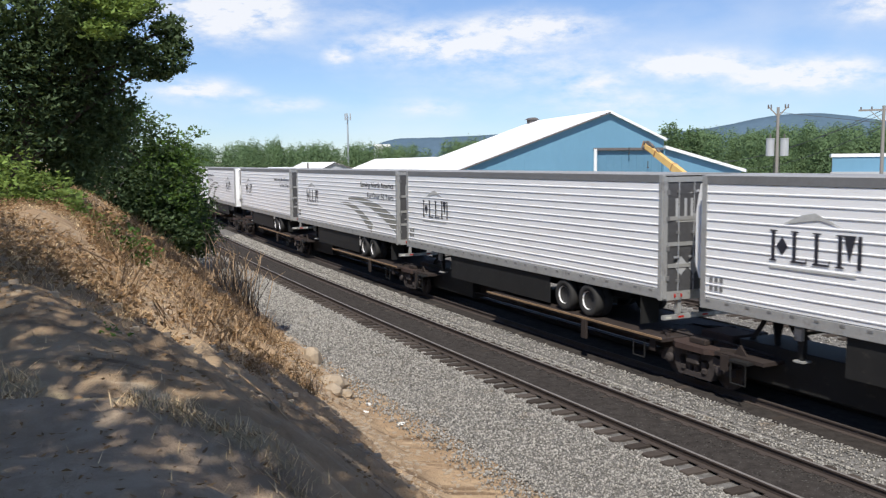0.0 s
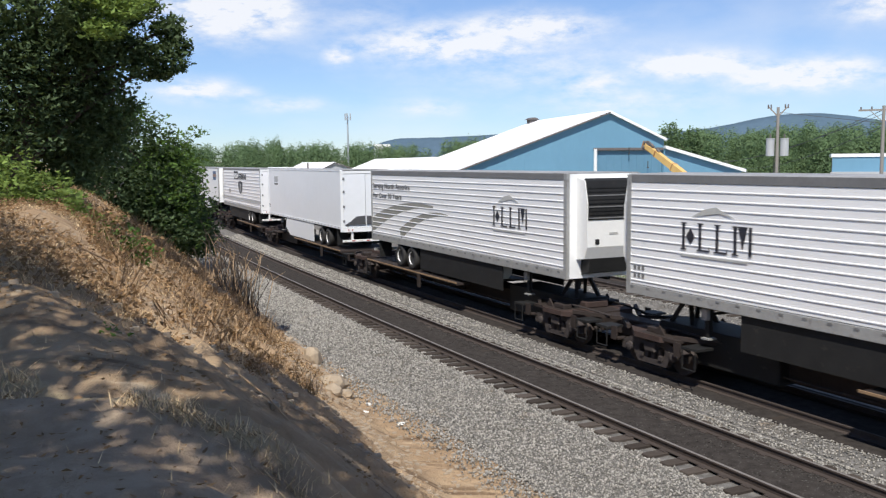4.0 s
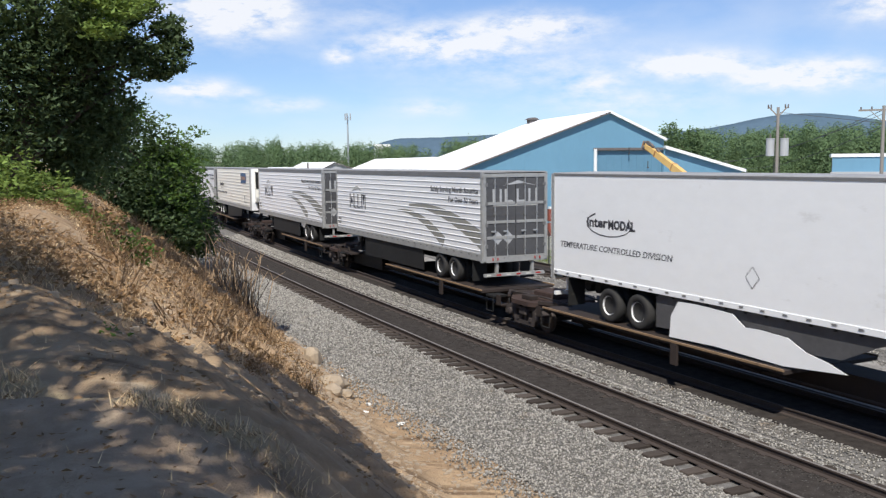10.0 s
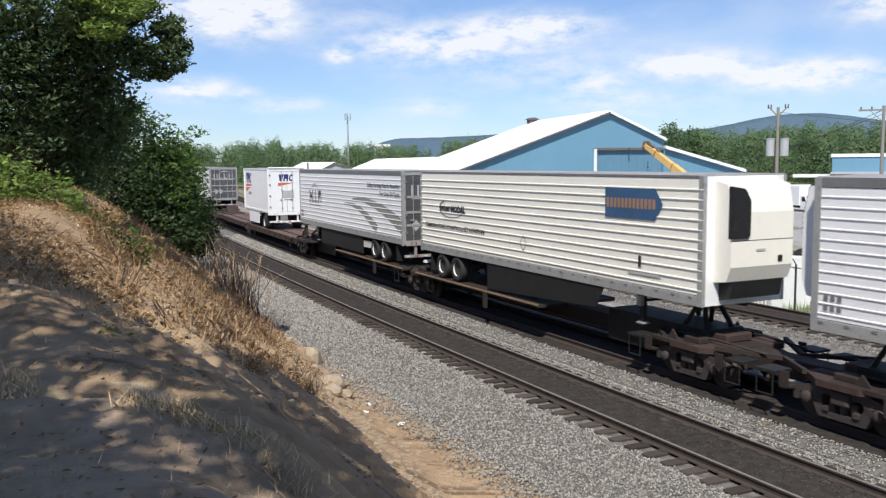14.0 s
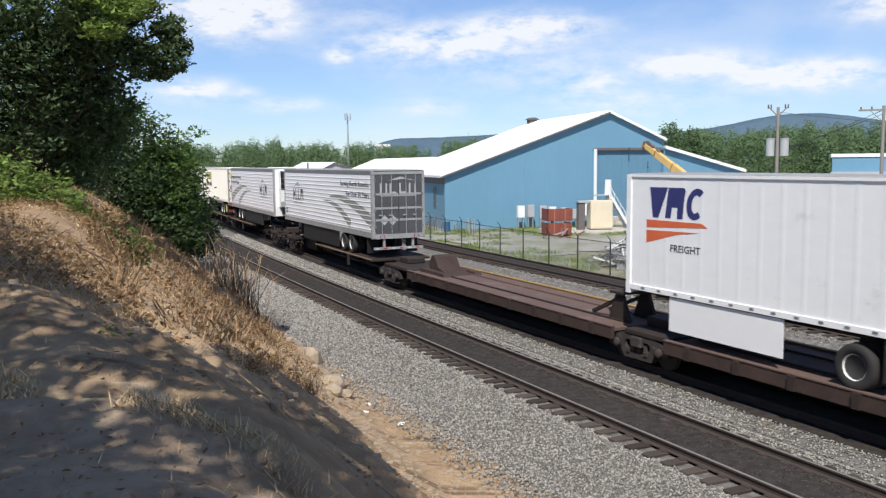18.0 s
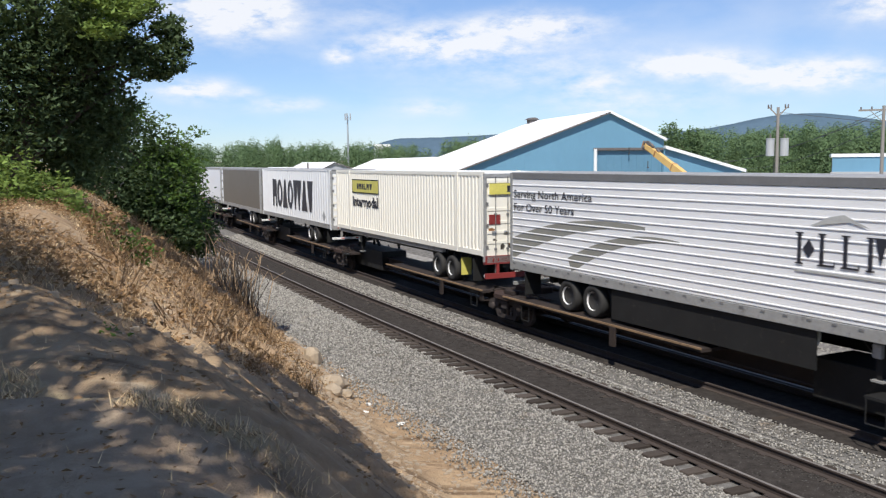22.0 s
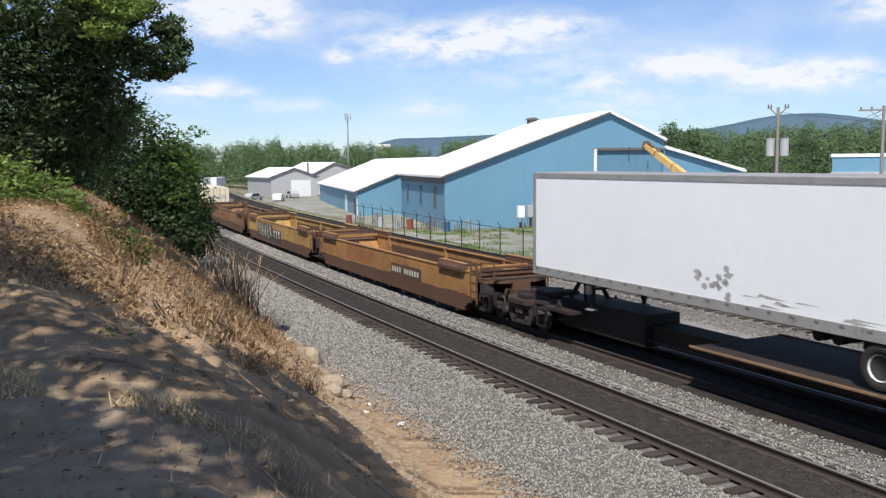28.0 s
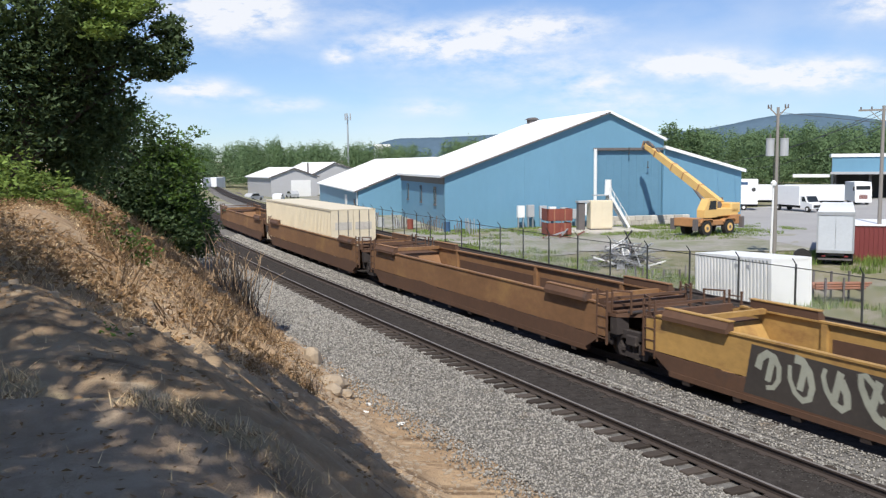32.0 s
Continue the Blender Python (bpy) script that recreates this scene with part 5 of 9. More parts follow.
    if paint == "marks":
        panel("dark_patch", c, [(-1.2, 0.66), (-4.5, 0.66), (-4.5, 1.16), (-1.2, 1.16)], "well_brown", x)
        for k in range(11):
            if k == 4:
                continue
            y0 = -1.35 - k * 0.27
            panel("stencil_mark", c, [(y0, 0.8), (y0 - 0.15, 0.8), (y0 - 0.15, 1.02), (y0, 1.02)], "white_mark", x - 0.004, t=0.003)
        panel("repaint_patch", c, [(4.9, 0.8), (1.3, 0.72), (1.0, 1.36), (4.6, 1.5)], "rust_red", x)
    if paint == "spray":
        panel("dark_patch", c, [(5.6, 0.3), (-1.5, 0.3), (-1.5, 1.12), (0.9, 1.14), (1.0, 1.36), (5.4, 1.42)], "soot_paint", x)
        for k in range(5):
            y0 = 4.9 - k * 0.85
            shape = [(y0 + 0.3 * math.cos(q * 0.7 + k), 0.92 + (0.38 + 0.05 * (k % 2)) * math.sin(q * 0.7 + k * 1.3)) for q in range(8 + k % 2)]
            ribbon("spray_mark", c, shape, (0.2, 0.1), "graffiti", x - 0.004)
            panel("spray_mark", c, [(y0 + 0.1, 0.7), (y0 - 0.06, 0.68), (y0 - 0.2, 1.25), (y0 - 0.04, 1.3)], "graffiti", x - 0.007)
        for k in range(3):
            y0 = 0.55 - k * 0.72
            panel("spray_mark", c, [(y0, 0.62), (y0 - 0.16, 0.62), (y0 - 0.16 + (0.22 if k > 1 else 0), 1.06), (y0 + (0.22 if k > 1 else 0), 1.06)], "white_mark", x - 0.004)
            panel("spray_mark", c, [(y0 + 0.1, 0.94), (y0 - 0.3, 0.9), (y0 - 0.34, 1.06), (y0 + 0.1, 1.08)], "white_mark", x - 0.006)
    for y in trucks:
        rail_truck(c, y, 0, centre)
    return c


# ---- the consist ----
def load(t, s_low, length):
    MOVERS.append((t, s_low + length / 2))
    return t


SHAPES = {
    "arch": [(0, 0), (0.3, 0), (0.3, 0.36), (0.58, 0.36), (0.62, 0), (0.92, 0), (0.88, 0.5), (0.9, 0.9), (0.8, 1), (0, 1)],
    "rise": [(0, 0), (0.98, 0), (0.64, 1), (0.34, 1)],
    "fall": [(0, 1), (0.98, 1), (0.64, 0), (0.34, 0)],
    "bar": [(0.1, 0), (0.8, 0), (0.8, 1), (0.1, 1)],
    "foot": [(0, 0), (0.85, 0), (0.85, 0.25), (0.34, 0.25), (0.34, 1), (0, 1)],
}


def emblem_row(parent, at, z, w, h, kinds, mat, slant=0.0, x=None, tail=None):
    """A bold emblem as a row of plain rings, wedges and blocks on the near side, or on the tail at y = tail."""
    x = skin_of(parent, x) if tail is None else x
    widths = {"twin": 1.5, "ring": 1.15, "bar": 0.8}
    unit = w / sum(widths.get(k, 1.0) for k in kinds)
    start = 0.0

    def place(u, v):
        d = start + u * cell + slant * v * h
        return (x, at - d, z + v * h) if tail is None else (at + d, tail, z + v * h)
    for kind in kinds:
        cell = unit * widths.get(kind, 1.0)
        b = Build()
        if kind in ("ring", "hoop"):
            steps = 16
            turn = 2 * math.pi if kind == "ring" else 1.45 * math.pi
            a0 = 0.0 if kind == "ring" else 0.27 * math.pi
            rim = [(math.cos(a0 + turn * i / steps), math.sin(a0 + turn * i / steps)) for i in range(steps + 1)]
            b.add([place(0.47 + 0.46 * c, 0.5 + 0.5 * q) for c, q in rim] + [place(0.47 + 0.2 * c, 0.5 + 0.29 * q) for c, q in rim], [(i, i + 1, steps + 2 + i, steps + 1 + i) for i in range(steps)])
        elif kind == "twin":
            for k in (0, 1):
                b.add([place(k * 0.46 + 0.5 * u, v) for u, v in SHAPES["fall"]], [(0, 1, 2, 3)])
        else:
            pts = [place(u, v) for u, v in SHAPES[kind]]
            b.add(pts, [tuple(range(len(pts)))])
        part("emblem", b, mat, parent)
        start += cell


def arrow_panel(t, y, z):
    panel("arrow_panel", t, [(y, z), (y - 2.1, z), (y - 2.4, z + 0.4), (y - 2.1, z + 0.8), (y, z + 0.8)], "blue_flag", label="deep blue arrow panel")
    for k in range(13):
        panel("arrow_mark", t, [(y - 0.08 - k * 0.16, z + 0.27), (y - 0.18 - k * 0.16, z + 0.27), (y - 0.18 - k * 0.16, z + 0.53), (y - 0.08 - k * 0.16, z + 0.53)], "rust_orange", skin_of(t, None) - 0.004)


def temperature_marks(t):
    h = 8.075
    side_words(t, "inter", 6.3, 3.62, 0.28, width=0.95, bold=0.012)
    side_words(t, "MODAL", 5.32, 3.6, 0.24, width=1.15, bold=0.015)
    ribbon("ring_mark", t, [(5.3 + 1.0 * math.cos(a * 0.42 + 2.6), 3.72 + 0.34 * math.sin(a * 0.42 + 2.6)) for a in range(12)], (0.02, 0.05), "ink")
    side_words(t, "TEMPERATURE CONTROLLED DIVISION", h - 0.45, 2.94, 0.17, width=4.9, shear=0.15, bold=0.002)
    b = [(0.1, 2.6), (-0.1, 2.85), (0.1, 3.1), (0.3, 2.85), (0.1, 2.6)]
    ribbon("placard_holder", t, b, (0.03, 0.03), "dark_rail")
    panel("bar_mark", t, [(-5.3, 2.5), (-6.6, 2.5), (-6.6, 2.56), (-5.3, 2.56)], "faint")
    panel("bar_mark", t, [(-5.7, 2.7), (-5.82, 2.7), (-5.82, 3.0), (-5.7, 3.0)], "ink")


def make_loads():
    low = {"A": -0.48, "B": 17.02, "C": 34.22, "D": 52.0, "E": 70.93, "F": 91.59, "G": 110.35, "H": 129.44, "I": 149.98, "J": 168.61, "K": 187.86, "L": 205.9,
           "M": 230.63, "N": 258.0, "O": 277.11, "P": 295.15, "Q": 312.4, "R": 329.57, "S": 347.16}
    waves = refrigerated(True, "waves")
    load(waves, low["A"], 16.15)
    for k in "CN":
        load(copy_thing(waves, Matrix()), low[k], 16.15)
    safely = refrigerated(True, "safely")
    load(safely, low["I"], 16.15)
    for k in "JL":
        load(copy_thing(safely, Matrix()), low[k], 16.15)
    bare = refrigerated(True, "bare")
    load(bare, low["B"], 16.15)
    load(refrigerated(True, "words"), low["D"], 16.15)
    back = refrigerated(False, "waves")
    load(back, low["E"], 16.15)
    load(copy_thing(back, Matrix()), low["O"], 16.15)

    f = plain_trailer("dry_van_trailer", "plain white smooth trailer with aero skirt on spine car", 16.15, "trailer_cool", True, "flat", unit=None, wheel_off=3.2, rods=0)
    panel("emblem", f, [(6.35, 4.24), (5.4, 4.24), (5.4, 4.62), (6.35, 4.62)], "grey_paint", label="grey sign panel")
    panel("emblem", f, [(6.35, 4.08), (5.4, 4.08), (5.4, 4.18), (6.35, 4.18)], "ink")
    side_words(f, "53", 7.95, 2.55, 0.24)
    part("aero_skirt", Build().prism([(3.4, 2.05), (-2.8, 2.05), (-2.8, 1.05), (2.6, 1.05), (3.6, 1.5)], "x", -1.28, -1.255), "trailer_cool", f, "pale side skirt")
    for s in (-1, 1):
        part("tail_fairing", Build().prism([(s * 0.05, 2.3), (s * 0.05, 2.75), (s * 0.5, 2.72), (s * 0.85, 2.45), (s * 1.12, 2.3)], "y", -8.16, -8.11), "door_grey", f)
    load(f, low["F"], 16.15)

    g = plain_trailer("ribbed_van_trailer", "white ribbed trailer with shield emblem on spine car", 16.15, "silver_rib", True, "ribs", wheel_off=4.0)
    side_words(g, "INTERMODAL", 0.5, 4.28, 0.4, width=3.3, shear=0.2, bold=0.018)
    panel("emblem", g, [(2.48, 4.24), (0.68, 4.24), (0.68, 4.84), (2.48, 4.88)], "ink", label="black box emblem with pale blocks")
    for i in range(5):
        panel("emblem_block", g, [(2.36 - i * 0.34, 4.32), (2.13 - i * 0.34, 4.32), (2.1 - i * 0.34, 4.7), (2.33 - i * 0.34, 4.7)], "silver_rib", -HALF - 0.032)
    panel("shield_emblem", g, [(0.64, 4.02), (-0.24, 4.1), (-1.12, 4.02), (-1.12, 3.7), (-0.95, 3.35), (-0.24, 3.05), (0.45, 3.35), (0.64, 3.7)], "ink", label="black shield emblem")
    panel("shield_detail", g, [(0.06, 3.95), (-0.02, 3.95), (0.14, 3.25), (0.24, 3.28)], "faint", -HALF - 0.032)
    panel("shield_detail", g, [(-0.3, 3.9), (-0.62, 3.9), (-0.5, 3.25), (-0.3, 3.2)], "faint", -HALF - 0.032)
    ribbon("badge_ring", g, [(4.7 + 0.5 * math.cos(a * 0.7), 3.24 + 0.09 * math.sin(a * 0.7)) for a in range(10)], (0.1, 0.1), "faint")
    panel("low_band", g, [(8.0, 2.62), (-8.0, 2.62), (-8.0, 2.76), (8.0, 2.76)], "faint")
    # added black panels that stand for the shaded void under this trailer
    for s in (-1, 1):
        part("side_skirt", Build().prism([(6.2, 2.05), (-2.6, 2.05), (-2.6, 1.15), (5.0, 1.15), (5.6, 1.5)], "x", *sorted((s * 1.16, s * 1.18))), "black", g, "black side skirt")
    load(g, low["G"], 16.15)

    hh = plain_trailer("refrigerated_van", "white smooth refrigerated trailer with blue arrow panel and torn skirt", 16.15, "trailer_white", False, "flat", unit="grille", wheel_off=3.4)
    arrow_panel(hh, -4.25, 3.98)
    temperature_marks(hh)
    side_words(hh, "53", -7.55, 2.35, 0.22, bold=0.01)
    part("torn_skirt", Build().prism([(2.75, 1.6), (2.8, 1.05), (1.2, 1.1), (-0.8, 1.05), (-2.4, 1.2), (-1.9, 1.36), (-1.4, 1.45), (-0.9, 1.68), (-0.1, 1.72), (0.3, 1.7), (0.7, 1.95), (1.3, 1.98), (1.9, 2.0), (2.5, 1.98)], "x", -1.28, -1.26), "trailer_white", hh, "torn white side skirt")
    part("belly_panel", Build().prism([(3.4, 2.05), (-3.4, 2.05), (-2.2, 1.45), (3.4, 1.2)], "x", -1.2, -1.18), "door_grey", hh)
    load(hh, low["H"], 16.15)

    k = plain_trailer("refrigerated_van", "cream white ribbed refrigerated trailer with blue arrow panel", 16.15, "trailer_cream", False, "ribs", unit="window", wheel_off=2.45)
    arrow_panel(k, -4.25, 3.94)
    temperature_marks(k)
    part("belly_panel", Build().prism([(2.6, 2.05), (-4.2, 2.05), (-3.8, 1.35), (2.6, 1.05)], "x", -1.28, -1.26), "black", k, "dark side skirt")
    load(k, low["K"], 16.15)

    m_ = plain_trailer("pup_trailer", "short white panelled trailer on empty flat car", 8.53, "trailer_white", True, "panels", single=True)
    emblem_row(m_, 3.5, 4.02, 2.1, 0.76, ("fall", "arch", "hoop"), "navy", 0.16)
    panel("emblem", m_, [(3.5, 3.75), (1.3, 3.85), (1.5, 3.95), (3.5, 3.95)], "flame", None, "orange red wedge")
    panel("emblem", m_, [(3.5, 3.35), (2.4, 3.62), (1.6, 3.72), (3.5, 3.68)], "flame")
    side_words(m_, "FREIGHT", 2.6, 3.2, 0.18, "ink", 1.05, bold=0.002)
    emblem_row(m_, -0.62, 4.24, 1.1, 0.46, ("fall", "arch", "hoop"), "navy", 0.14, tail=-4.304)
    part("tail_emblem", Build().prism([(-0.62, 3.92), (0.5, 4.14), (-0.6, 4.14)], "y", -4.31, -4.302), "flame", m_)
    part("tail_sign", Build().box(-0.35, 0.45, -4.31, -4.302, 3.1, 3.6), "faint", m_)
    part("tail_sign", Build().box(-0.2, 0.4, -4.31, -4.302, 2.95, 3.0), "dark_rail", m_)
    part("aero_skirt", Build().prism([(2.6, 2.05), (-1.0, 2.05), (-1.0, 1.2), (2.6, 1.2)], "x", -1.27, -1.25), "trailer_white", m_, "white side skirt")
    load(m_, low["M"], 8.53)

    # container on a chassis
    p = thing("container_chassis", "cream white corrugated container on red-tailed chassis", "trailer", "trailers on the train")
    hp, bot = 8.075, 2.2
    for s in (-1, 1):
        part("side_wall", post_side(15.9, s * 1.27, bot + 0.15, TOP - 0.12, 0.28, 0.035, 0.5), "trailer_cream", p)
        part("top_rail", Build().box(*sorted((s * 1.24, s * 1.31)), -hp, hp, TOP - 0.13, TOP), "trailer_cream", p)
        part("bottom_rail", Build().box(*sorted((s * 1.22, s * 1.31)), -hp, hp, bot - 0.02, bot + 0.16), "trailer_cream", p)
        for y in (-hp, -hp + 1.98, hp - 2.08, hp - 0.14):
            part("corner_post", Build().box(*sorted((s * 1.23, s * 1.325)), y, y + 0.14, bot - 0.03, TOP + 0.01), "trailer_cream", p)
        part("chassis_rail", Build().box(*sorted((s * 0.4, s * 0.52)), -hp, hp, bot - 0.45, bot - 0.03), "black", p)
        part("side_beam", Build().box(*sorted((s * 1.1, s * 1.24)), -hp + 3.5, hp - 0.3, bot - 0.2, bot - 0.03), "grey_rail", p)
    part("roof", Build().box(-1.26, 1.26, -hp, hp, TOP - 0.06, TOP - 0.02), "white_roof", p)
    part("floor", Build().box(-1.22, 1.22, -hp, hp, bot - 0.03, bot + 0.1), "dark_rail", p)
    part("front_wall", Build().box(-1.23, 1.23, hp - 0.05, hp, bot, TOP - 0.02), "trailer_cream", p)
    rear_doors(p, -hp, -1, "trailer_cream", rods=4, style="box")
    part("tail_frame", Build().box(-1.25, 1.25, -hp - 0.06, -hp + 0.1, bot - 0.32, bot - 0.02).box(-1.25, 1.25, -hp - 0.1, -hp, 1.38, 1.56).box(-0.8, -0.7, -hp - 0.06, -hp, 1.5, bot - 0.3).box(0.7, 0.8, -hp - 0.06, -hp, 1.5, bot - 0.3), "red_frame", p, "red painted tail frame")
    running_gear(p, (-hp, hp), -hp + 3.3, hp - 2.8)
    part("guide_plate", Build().box(-1.2, -0.8, -hp + 1.9, -hp + 1.95, 1.3, 1.95), "yellow_sign", p, "yellow plate")
    panel("sign_panel", p, [(5.62, 4.04), (2.06, 4.04), (2.06, 4.65), (5.62, 4.65)], "yellow_sign", -HALF - 0.012, "yellow sign panel")
    for ya, yb, za, zb in ((5.64, 2.04, 4.62, 4.67), (5.64, 2.04, 4.02, 4.06), (5.64, 5.6, 4.06, 4.62), (2.08, 2.04, 4.06, 4.62)):
        panel("sign_border", p, [(ya, za), (yb, za), (yb, zb), (ya, zb)], "black", -HALF - 0.016, "black sign border")
    emblem_row(p, 4.95, 4.2, 2.1, 0.27, ("bar", "arch", "bar", "foot", "arch", "fall"), "ink", x=-HALF - 0.017)
    side_words(p, "Intermodal", 5.58, 3.4, 0.46, width=3.4, x=-HALF - 0.012, bold=0.02)
    part("door_sign", Build().box(-1.1, 1.1, -hp - 0.098, -hp - 0.092, 4.32, 4.7), "yellow_sign", p, "yellow door sign")
    for i in range(6):
        part("emblem", Build().box(-0.4 + i * 0.24, -0.24 + i * 0.24, -hp - 0.106, -hp - 0.1, 4.4, 4.62), "ink", p)
    rng = random.Random(6)
    for k in range(16):
        x0, z0, q = rng.uniform(-1.1, 1.0), bot + 0.1 + 0.8 * rng.random() ** 2, rng.uniform(0.05, 0.16)
        part("grime_patch", Build().prism([(x0 + q * rng.uniform(0.5, 1.2) * math.cos(i * 1.25), z0 + q * rng.uniform(0.5, 1.4) * math.sin(i * 1.25)) for i in range(5)], "y", -hp - 0.034, -hp - 0.0305), "rust_red" if k % 3 == 0 else "soot_paint", p)
    part("door_patch", Build().box(-1.1, -0.65, -hp - 0.06, -hp - 0.052, 3.28, 3.62), "red_frame", p, "dull red patch")
    load(p, low["P"], 16.15)

    q = plain_trailer("sheet_post_trailer", "white trailer with upright posts and bold black emblem", 16.15, "trailer_white", True, "posts", wheel_off=3.7, style="box")
    emblem_row(q, 5.1, 2.68, 9.85, 1.76, ("arch", "ring", "rise", "ring", "twin", "rise", "fall"), "ink")
    b = [(-6.8, 2.3), (-7.1, 2.6), (-6.8, 2.9), (-6.5, 2.6)]
    panel("placard", q, b, "grey_paint")
    load(q, low["Q"], 16.15)

    r = plain_trailer("plain_van_trailer", "plain taupe grey trailer with yellow tail sign", 16.15, "trailer_taupe", True, "flat", wheel_off=3.3, style="plain")
    part("tail_sign", Build().box(-0.9, 0.5, -8.125, -8.118, 2.6, 2.95), "yellow_sign", r, "yellow sign")
    load(r, low["R"], 16.15)

    s_ = plain_trailer("dry_van_trailer", "white scuffed trailer with grey top rail on spine car", 16.15, "trailer_bright", True, "flat", wheel_off=3.3, style="plain")
    rng = random.Random(4)
    for k in range(26):
        y0, z0, q = rng.gauss(0.0, 0.32), rng.gauss(2.62, 0.17), rng.uniform(0.04, 0.13)
        panel("smudge", s_, [(y0 + q * rng.uniform(0.5, 1.1) * math.cos(i * 1.05), z0 + q * rng.uniform(0.4, 1.0) * math.sin(i * 1.05)) for i in range(6)], "faint" if k % 3 else "grey_paint")
    for k in range(22):
        y0, z0 = rng.uniform(-8, -0.5), LOW + rng.uniform(0.1, 0.5) ** 1.5
        panel("smudge", s_, [(y0, z0), (y0 - rng.uniform(0.2, 0.9), z0 + 0.02), (y0 - 0.1, z0 + rng.uniform(0.03, 0.08))], "faint")
    load(s_, low["S"], 16.15)
    return low


LOWS = make_loads()


def make_cars():
    """Platforms under the trailers; a truck stands in each gap, two where cars couple."""
    order = "ABCDEFGHIJKLNOPQRS"
    tail_high = {"E", "H", "K", "O"}
    for i, k in enumerate(order):
        low, mid = LOWS[k], LOWS[k] + 8.075
        if k == "L":
            gap = 1.9
        elif k == "S":
            gap = 2.8
        else:
            gap = LOWS[order[i + 1]] - low - 16.15
        gap = min(gap, 4.7)
        nose_next = i + 1 < len(order) and order[i + 1] in tail_high and k in "DGJN"
        trucks = [8.075 + gap / 2 - 0.3] if not nose_next else [8.075 + gap / 2 - 2.2, 8.075 + gap / 2 + 2.2]
        if k == "L":
            trucks = [8.5]
        if k == "A":
            trucks = [-8.4] + trucks
        reach = 16.15 + gap
        trays = [(-1.0, 8.3)] if k in tail_high else [(-8.3, 0.8)]
        hitch = [-6.9] if k in tail_high else [6.9]
        c = spine_car(17.0, trays, trucks, hitch, mid, True)
        if gap > 1.5:
            part("sill_extension", Build().box(-0.28, 0.28, 8.4, 8.075 + gap - 0.3, 0.5, 0.95), "spine", c)
        MOVERS.append((c, mid))
    for mid, length, trucks in ((230.4, 14.4, (8.5,)), (246.8, 14.2, (9.6,))):
        MOVERS.append((flat_car(length, trucks, mid, mid > 240), mid))
    wells = [(366.9, 18.5, "marks"), (387.0, 17.9, "spray"), (406.6, 17.9, "rust"), (426.3, 18.7, "rust"), (446.8, 18.5, "rust")]
    for n, (low, length, paint) in enumerate(wells):
        mid = low + length / 2
        trucks = [length / 2 + 0.95] if n else [-length / 2 + 0.2, length / 2 + 0.95]
        MOVERS.append((well_car(length, trucks, mid, paint), mid))
    y = thing("shipping_container", "cream corrugated container riding in a well car", "container")
    hy, b0, b1 = 7.7, 0.3, 3.0
    for s in (-1, 1):
        part("side_wall", post_side(2 * hy, s * 1.19, b0 + 0.1, b1 - 0.08, 0.28, 0.035), "cream_paint", y)
        for e in (-1, 1):
            part("corner_post", Build().box(*sorted((s * 1.1, s * 1.24)), *sorted((e * hy, e * (hy - 0.14))), b0, b1), "cream_paint", y)
        part("rail", Build().box(*sorted((s * 1.14, s * 1.235)), -hy, hy, b0, b0 + 0.12).box(*sorted((s * 1.14, s * 1.235)), -hy, hy, b1 - 0.1, b1), "cream_paint", y)
        door = part("door", Build().box(*sorted((s * 0.01, s * 1.12)), -hy, -hy + 0.05, b0 + 0.05, b1 - 0.06), "cream_paint", y)
        for x in (0.32, 0.85):
            part("lock_rod", Build().tube((s * x, -hy - 0.04, b0 + 0.05), (s * x, -hy - 0.04, b1 - 0.05), 0.02, n=6), "dark_rail", door)
        for z in (1.1, 1.9):
            part("door_panel", Build().box(*sorted((s * 0.1, s * 1.02)), -hy - 0.012, -hy + 0.01, z, z + 0.4), "concrete", door)
    part("roof", Build().box(-1.18, 1.18, -hy, hy, b1 - 0.05, b1 - 0.01), "cream_paint", y)
    part("floor", Build().box(-1.18, 1.18, -hy, hy, b0, b0 + 0.1), "dark_rail", y)
    part("end_wall", Build().box(-1.16, 1.16, hy - 0.06, hy, b0, b1 - 0.04), "cream_paint", y)
    MOVERS.append((y, 431.3 + hy))


make_cars()


